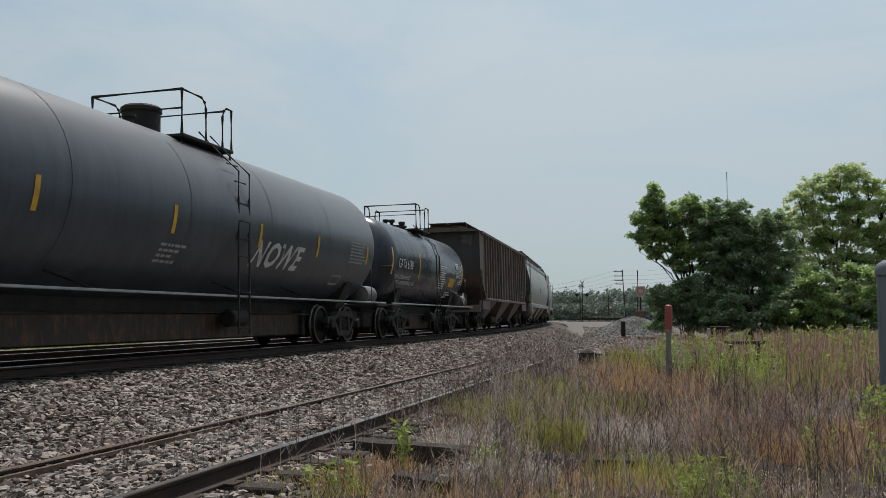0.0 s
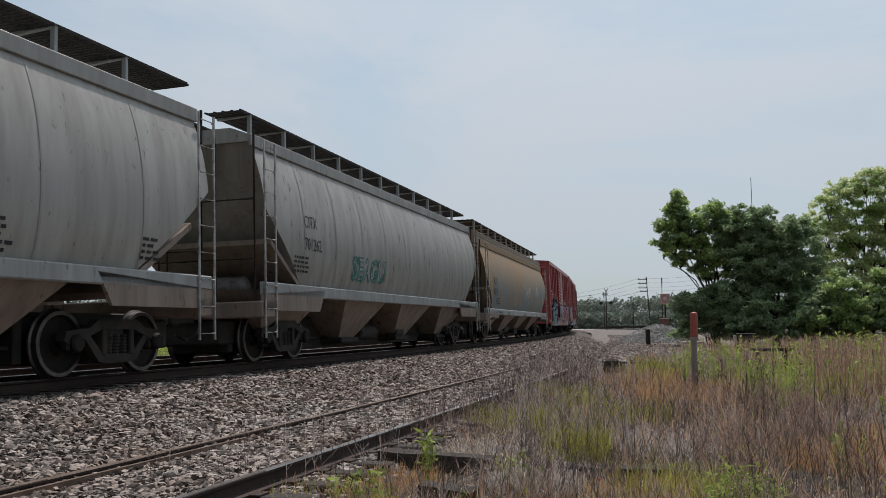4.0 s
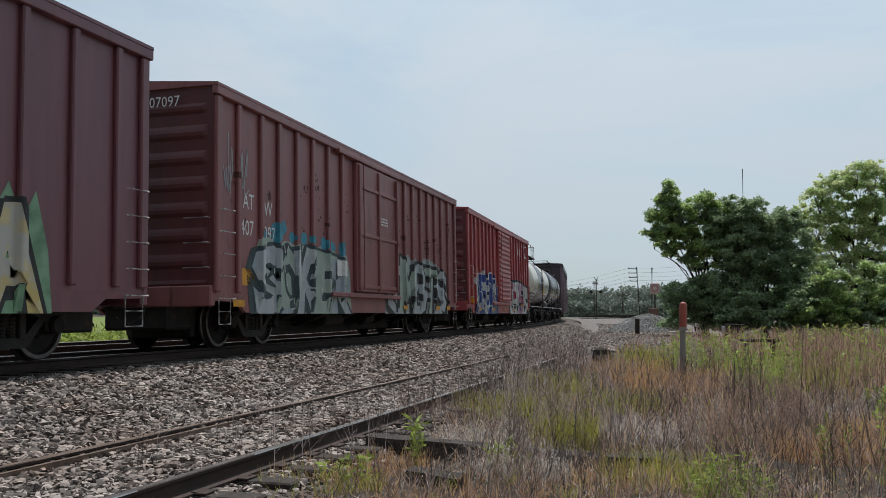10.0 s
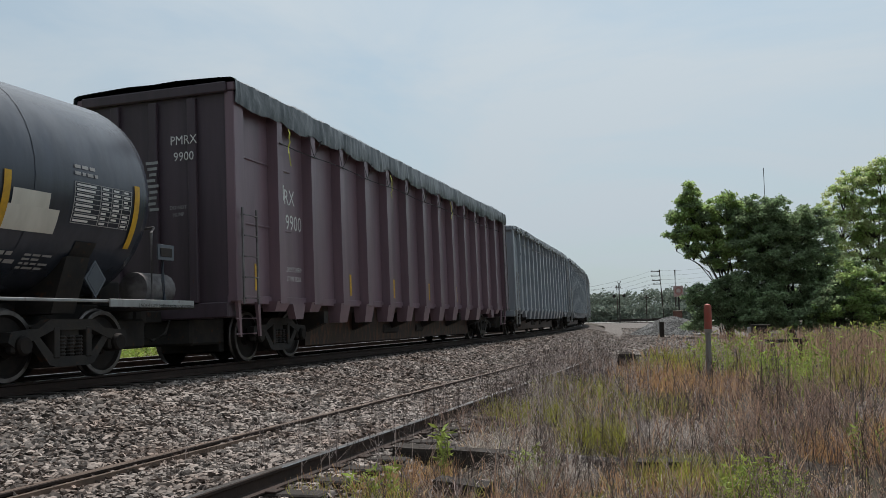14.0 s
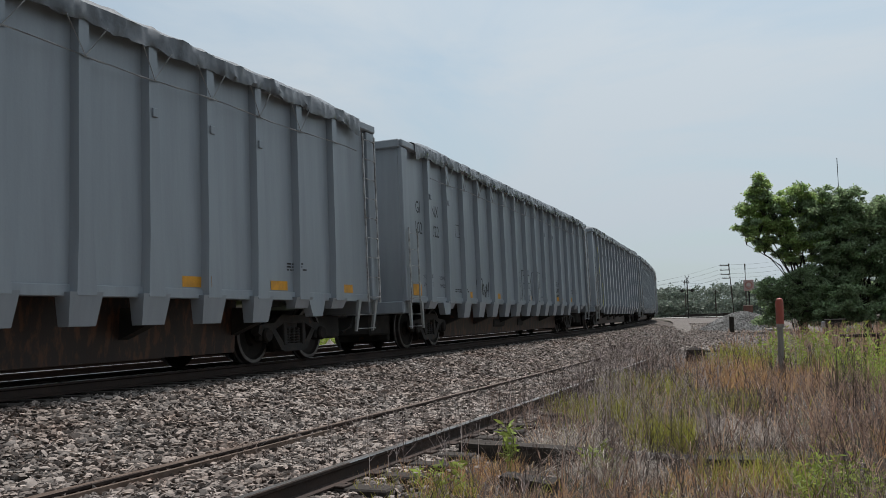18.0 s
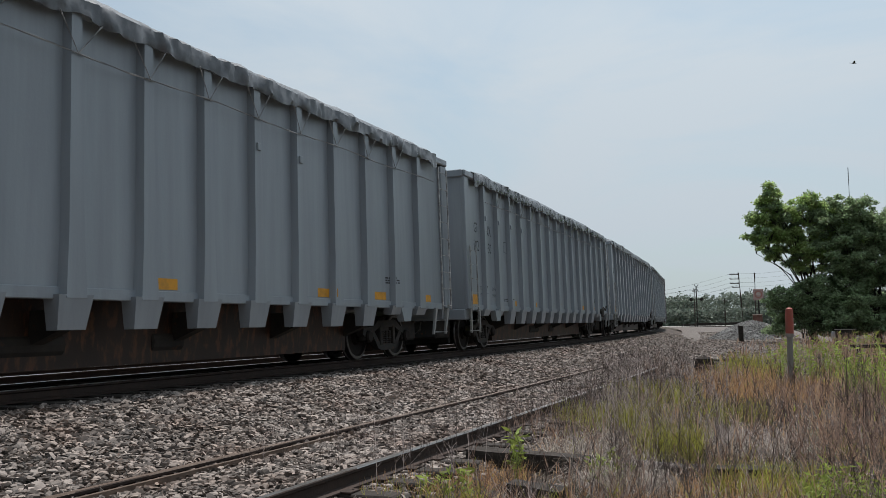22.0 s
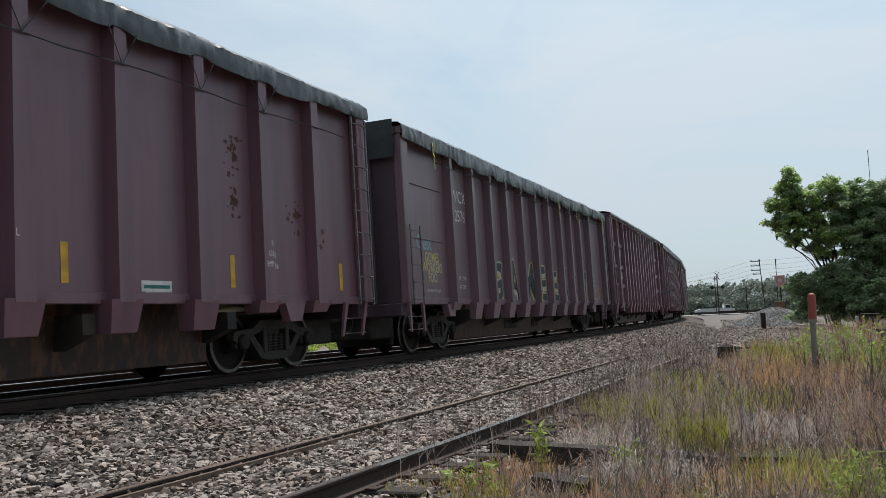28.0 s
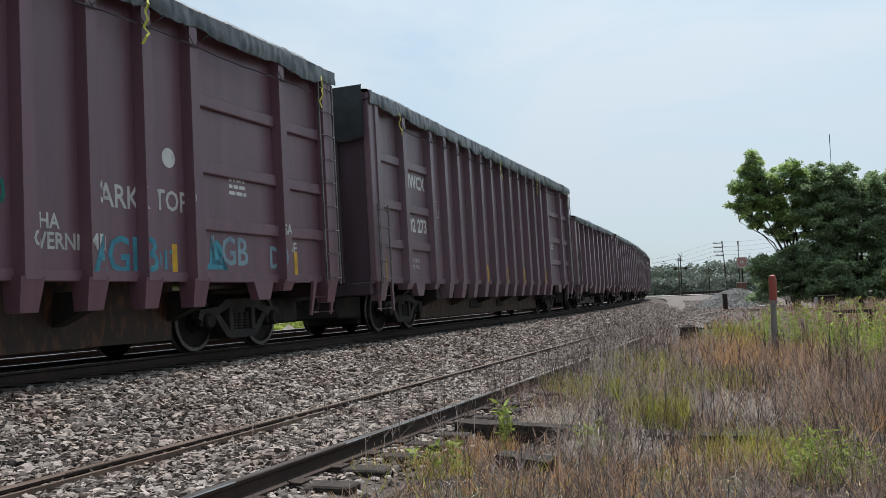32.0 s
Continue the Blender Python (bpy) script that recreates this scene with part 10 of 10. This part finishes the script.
# plank bench in the weeds and a dark utility box under the trees
ob = thing("plank", "weathered timber plank lying on two posts", "plank", place=pose(10.6, 28.6, -0.12, 0, 0, 20))
part("board", Shape().cbox(-0.75, -0.12, 0.60, 0.75, 0.12, 0.70, 0.015), OLD_WOOD, ob)
for x in (-0.55, 0.5):
    part("leg", Shape().cbox(x - 0.06, -0.06, 0, x + 0.06, 0.06, 0.60, 0.01), OLD_WOOD, ob)
ob = thing("utility_box", "black utility box in the shade of the trees", "utility box", place=place_px(18.9, 54, -0.12, -18))
part("box", Shape().cbox(-0.5, -0.4, 0, 0.5, 0.4, 0.85, 0.05), FRAME_BLACK, ob)
part("lid", Shape().cbox(-0.55, -0.45, 0.85, 0.55, 0.45, 0.92, 0.02), FRAME_BLACK, ob)
ob = thing("white_sign", "small pale board in the shade of the trees", "board", place=place_px(18.3, 54, -0.12, -18))
part("board", Shape().cbox(-0.14, -0.03, 0.42, 0.14, 0.03, 0.8, 0.02), surface("pale board paint", (0.5, 0.52, 0.55), (0.4, 0.42, 0.45)), ob)
part("stake", Shape().cbox(-0.03, 0.03, 0, 0.03, 0.08, 0.78, 0.005), OLD_WOOD, ob)


# ---- the truck on the road beyond the crossing ----
def road_truck():
    ob = thing("tank_truck", "white road truck with a long silver body", "truck")
    white, silver = surface("white truck paint", (0.85, 0.85, 0.85), (0.78, 0.78, 0.78), 0.4), surface("dull silver body", (0.75, 0.75, 0.75), (0.65, 0.65, 0.65), 0.4)
    part("body", Shape().prism([(-4.6, 0.9), (2.0, 0.9), (2.0, 1.75), (-3.2, 1.75), (-4.6, 1.35)], -1.15, 1.15, "y"), silver, ob, "long low silver load body")
    part("cab", Shape().prism([(2.15, 0.7), (4.7, 0.7), (4.7, 1.5), (3.9, 1.65), (3.6, 2.6), (2.15, 2.6)], -1.1, 1.1, "y"), white, ob, "white cab")
    part("window", Shape().prism([(2.5, 1.75), (3.75, 1.75), (3.5, 2.45), (2.5, 2.45)], -1.12, -1.105, "y"), FRAME_BLACK, ob, "dark side window")
    part("frame", Shape().cbox(-4.4, -0.5, 0.6, 4.4, 0.5, 0.9, 0.03), FRAME_BLACK, ob)
    for x in (-3.6, -2.5, 3.6):
        for y in (-1.0, 1.0):
            part("wheel", Shape().lathe([(-0.13, 0.3), (-0.13, 0.5), (0.13, 0.5), (0.13, 0.3)], (x, y, 0.5), "y", 18), FRAME_BLACK, ob)
    return ob


TRUCK = road_truck()

# ---- a bird crossing the sky ----
BIRD = thing("bird", "small dark bird flying with spread wings", "bird")
FEATHER = surface("dark brown feathers", (0.03, 0.026, 0.024), (0.05, 0.044, 0.04), 0.8, 0, 12)
part("body", Shape().lathe([(-0.16, 0.005), (-0.11, 0.035), (0.0, 0.05), (0.09, 0.035), (0.13, 0.03), (0.16, 0.02), (0.19, 0.003)], axis="x", n=10), FEATHER, BIRD, "", True)
for k in (-1, 1):
    part("wing", Shape().add([(0.07, k * 0.03, 0.01), (0.08, k * 0.15, 0.06), (0.02, k * 0.31, 0.09), (-0.05, k * 0.16, 0.055), (-0.06, k * 0.03, 0.01),
                              (0.07, k * 0.03, 0.025), (0.08, k * 0.15, 0.068), (0.02, k * 0.31, 0.094), (-0.05, k * 0.16, 0.063), (-0.06, k * 0.03, 0.025)],
                             [(0, 1, 2, 3, 4), (9, 8, 7, 6, 5), (0, 5, 6, 1), (1, 6, 7, 2), (2, 7, 8, 3), (3, 8, 9, 4), (4, 9, 5, 0)]), FEATHER, BIRD)
part("tail", Shape().prism([(-0.14, -0.02), (-0.14, 0.02), (-0.26, 0.045), (-0.26, -0.045)], -0.006, 0.006, "z"), FEATHER, BIRD)

# ---- what moves: the cars along the track, their wheels, and the road truck ----
def motions():
    ts = [float(t) for t in range(33)]
    for car, mid in TRAIN:
        walk(car, [(t, on_track(mid - travelled(t))) for t in ts])
    for w, y, place in SPINNING:
        # turn while the axle is near enough to show
        f0, f1 = None, None
        for f in range(0, 961):
            s = place - travelled(f / 30)
            if s < 45 and f0 is None:
                f0 = f
            if s > 3:
                f1 = f
        rows = [(0.0, pose(0, y, WHEEL_R))]
        if f0 is not None and f1 is not None and f1 > f0:
            for f in range(max(1, f0), f1 + 1):
                a = math.degrees((travelled(f / 30) - travelled(max(1, f0) / 30)) / WHEEL_R)
                rows.append((f / 30, pose(0, y, WHEEL_R, a % 360)))
        if rows[-1][0] < 31.9:
            rows.append((32.0, rows[-1][1]))
        walk(w, rows)
    walk(TRUCK, [(0.0, pose(-170.9, 228, -0.09)), (32.0, pose(72.3, 228, -0.09))])
    walk(BIRD, [(0.0, pose(-160, 90, 12, 0, 0, -6)), (18.0, pose(-20, 70, 13, 0, -12, -6)), (20.1, pose(-2.1, 68.1, 17.3, 0, -14, -6)), (21.0, pose(6.8, 67.0, 20.6, 0, -6, -8)), (22.0, pose(23.3, 63.6, 19.0, 0, 6, -12)), (24.0, pose(55, 57, 16, 0, 4, -12)), (32.0, pose(170, 40, 14, 0, 0, -10))])


motions()
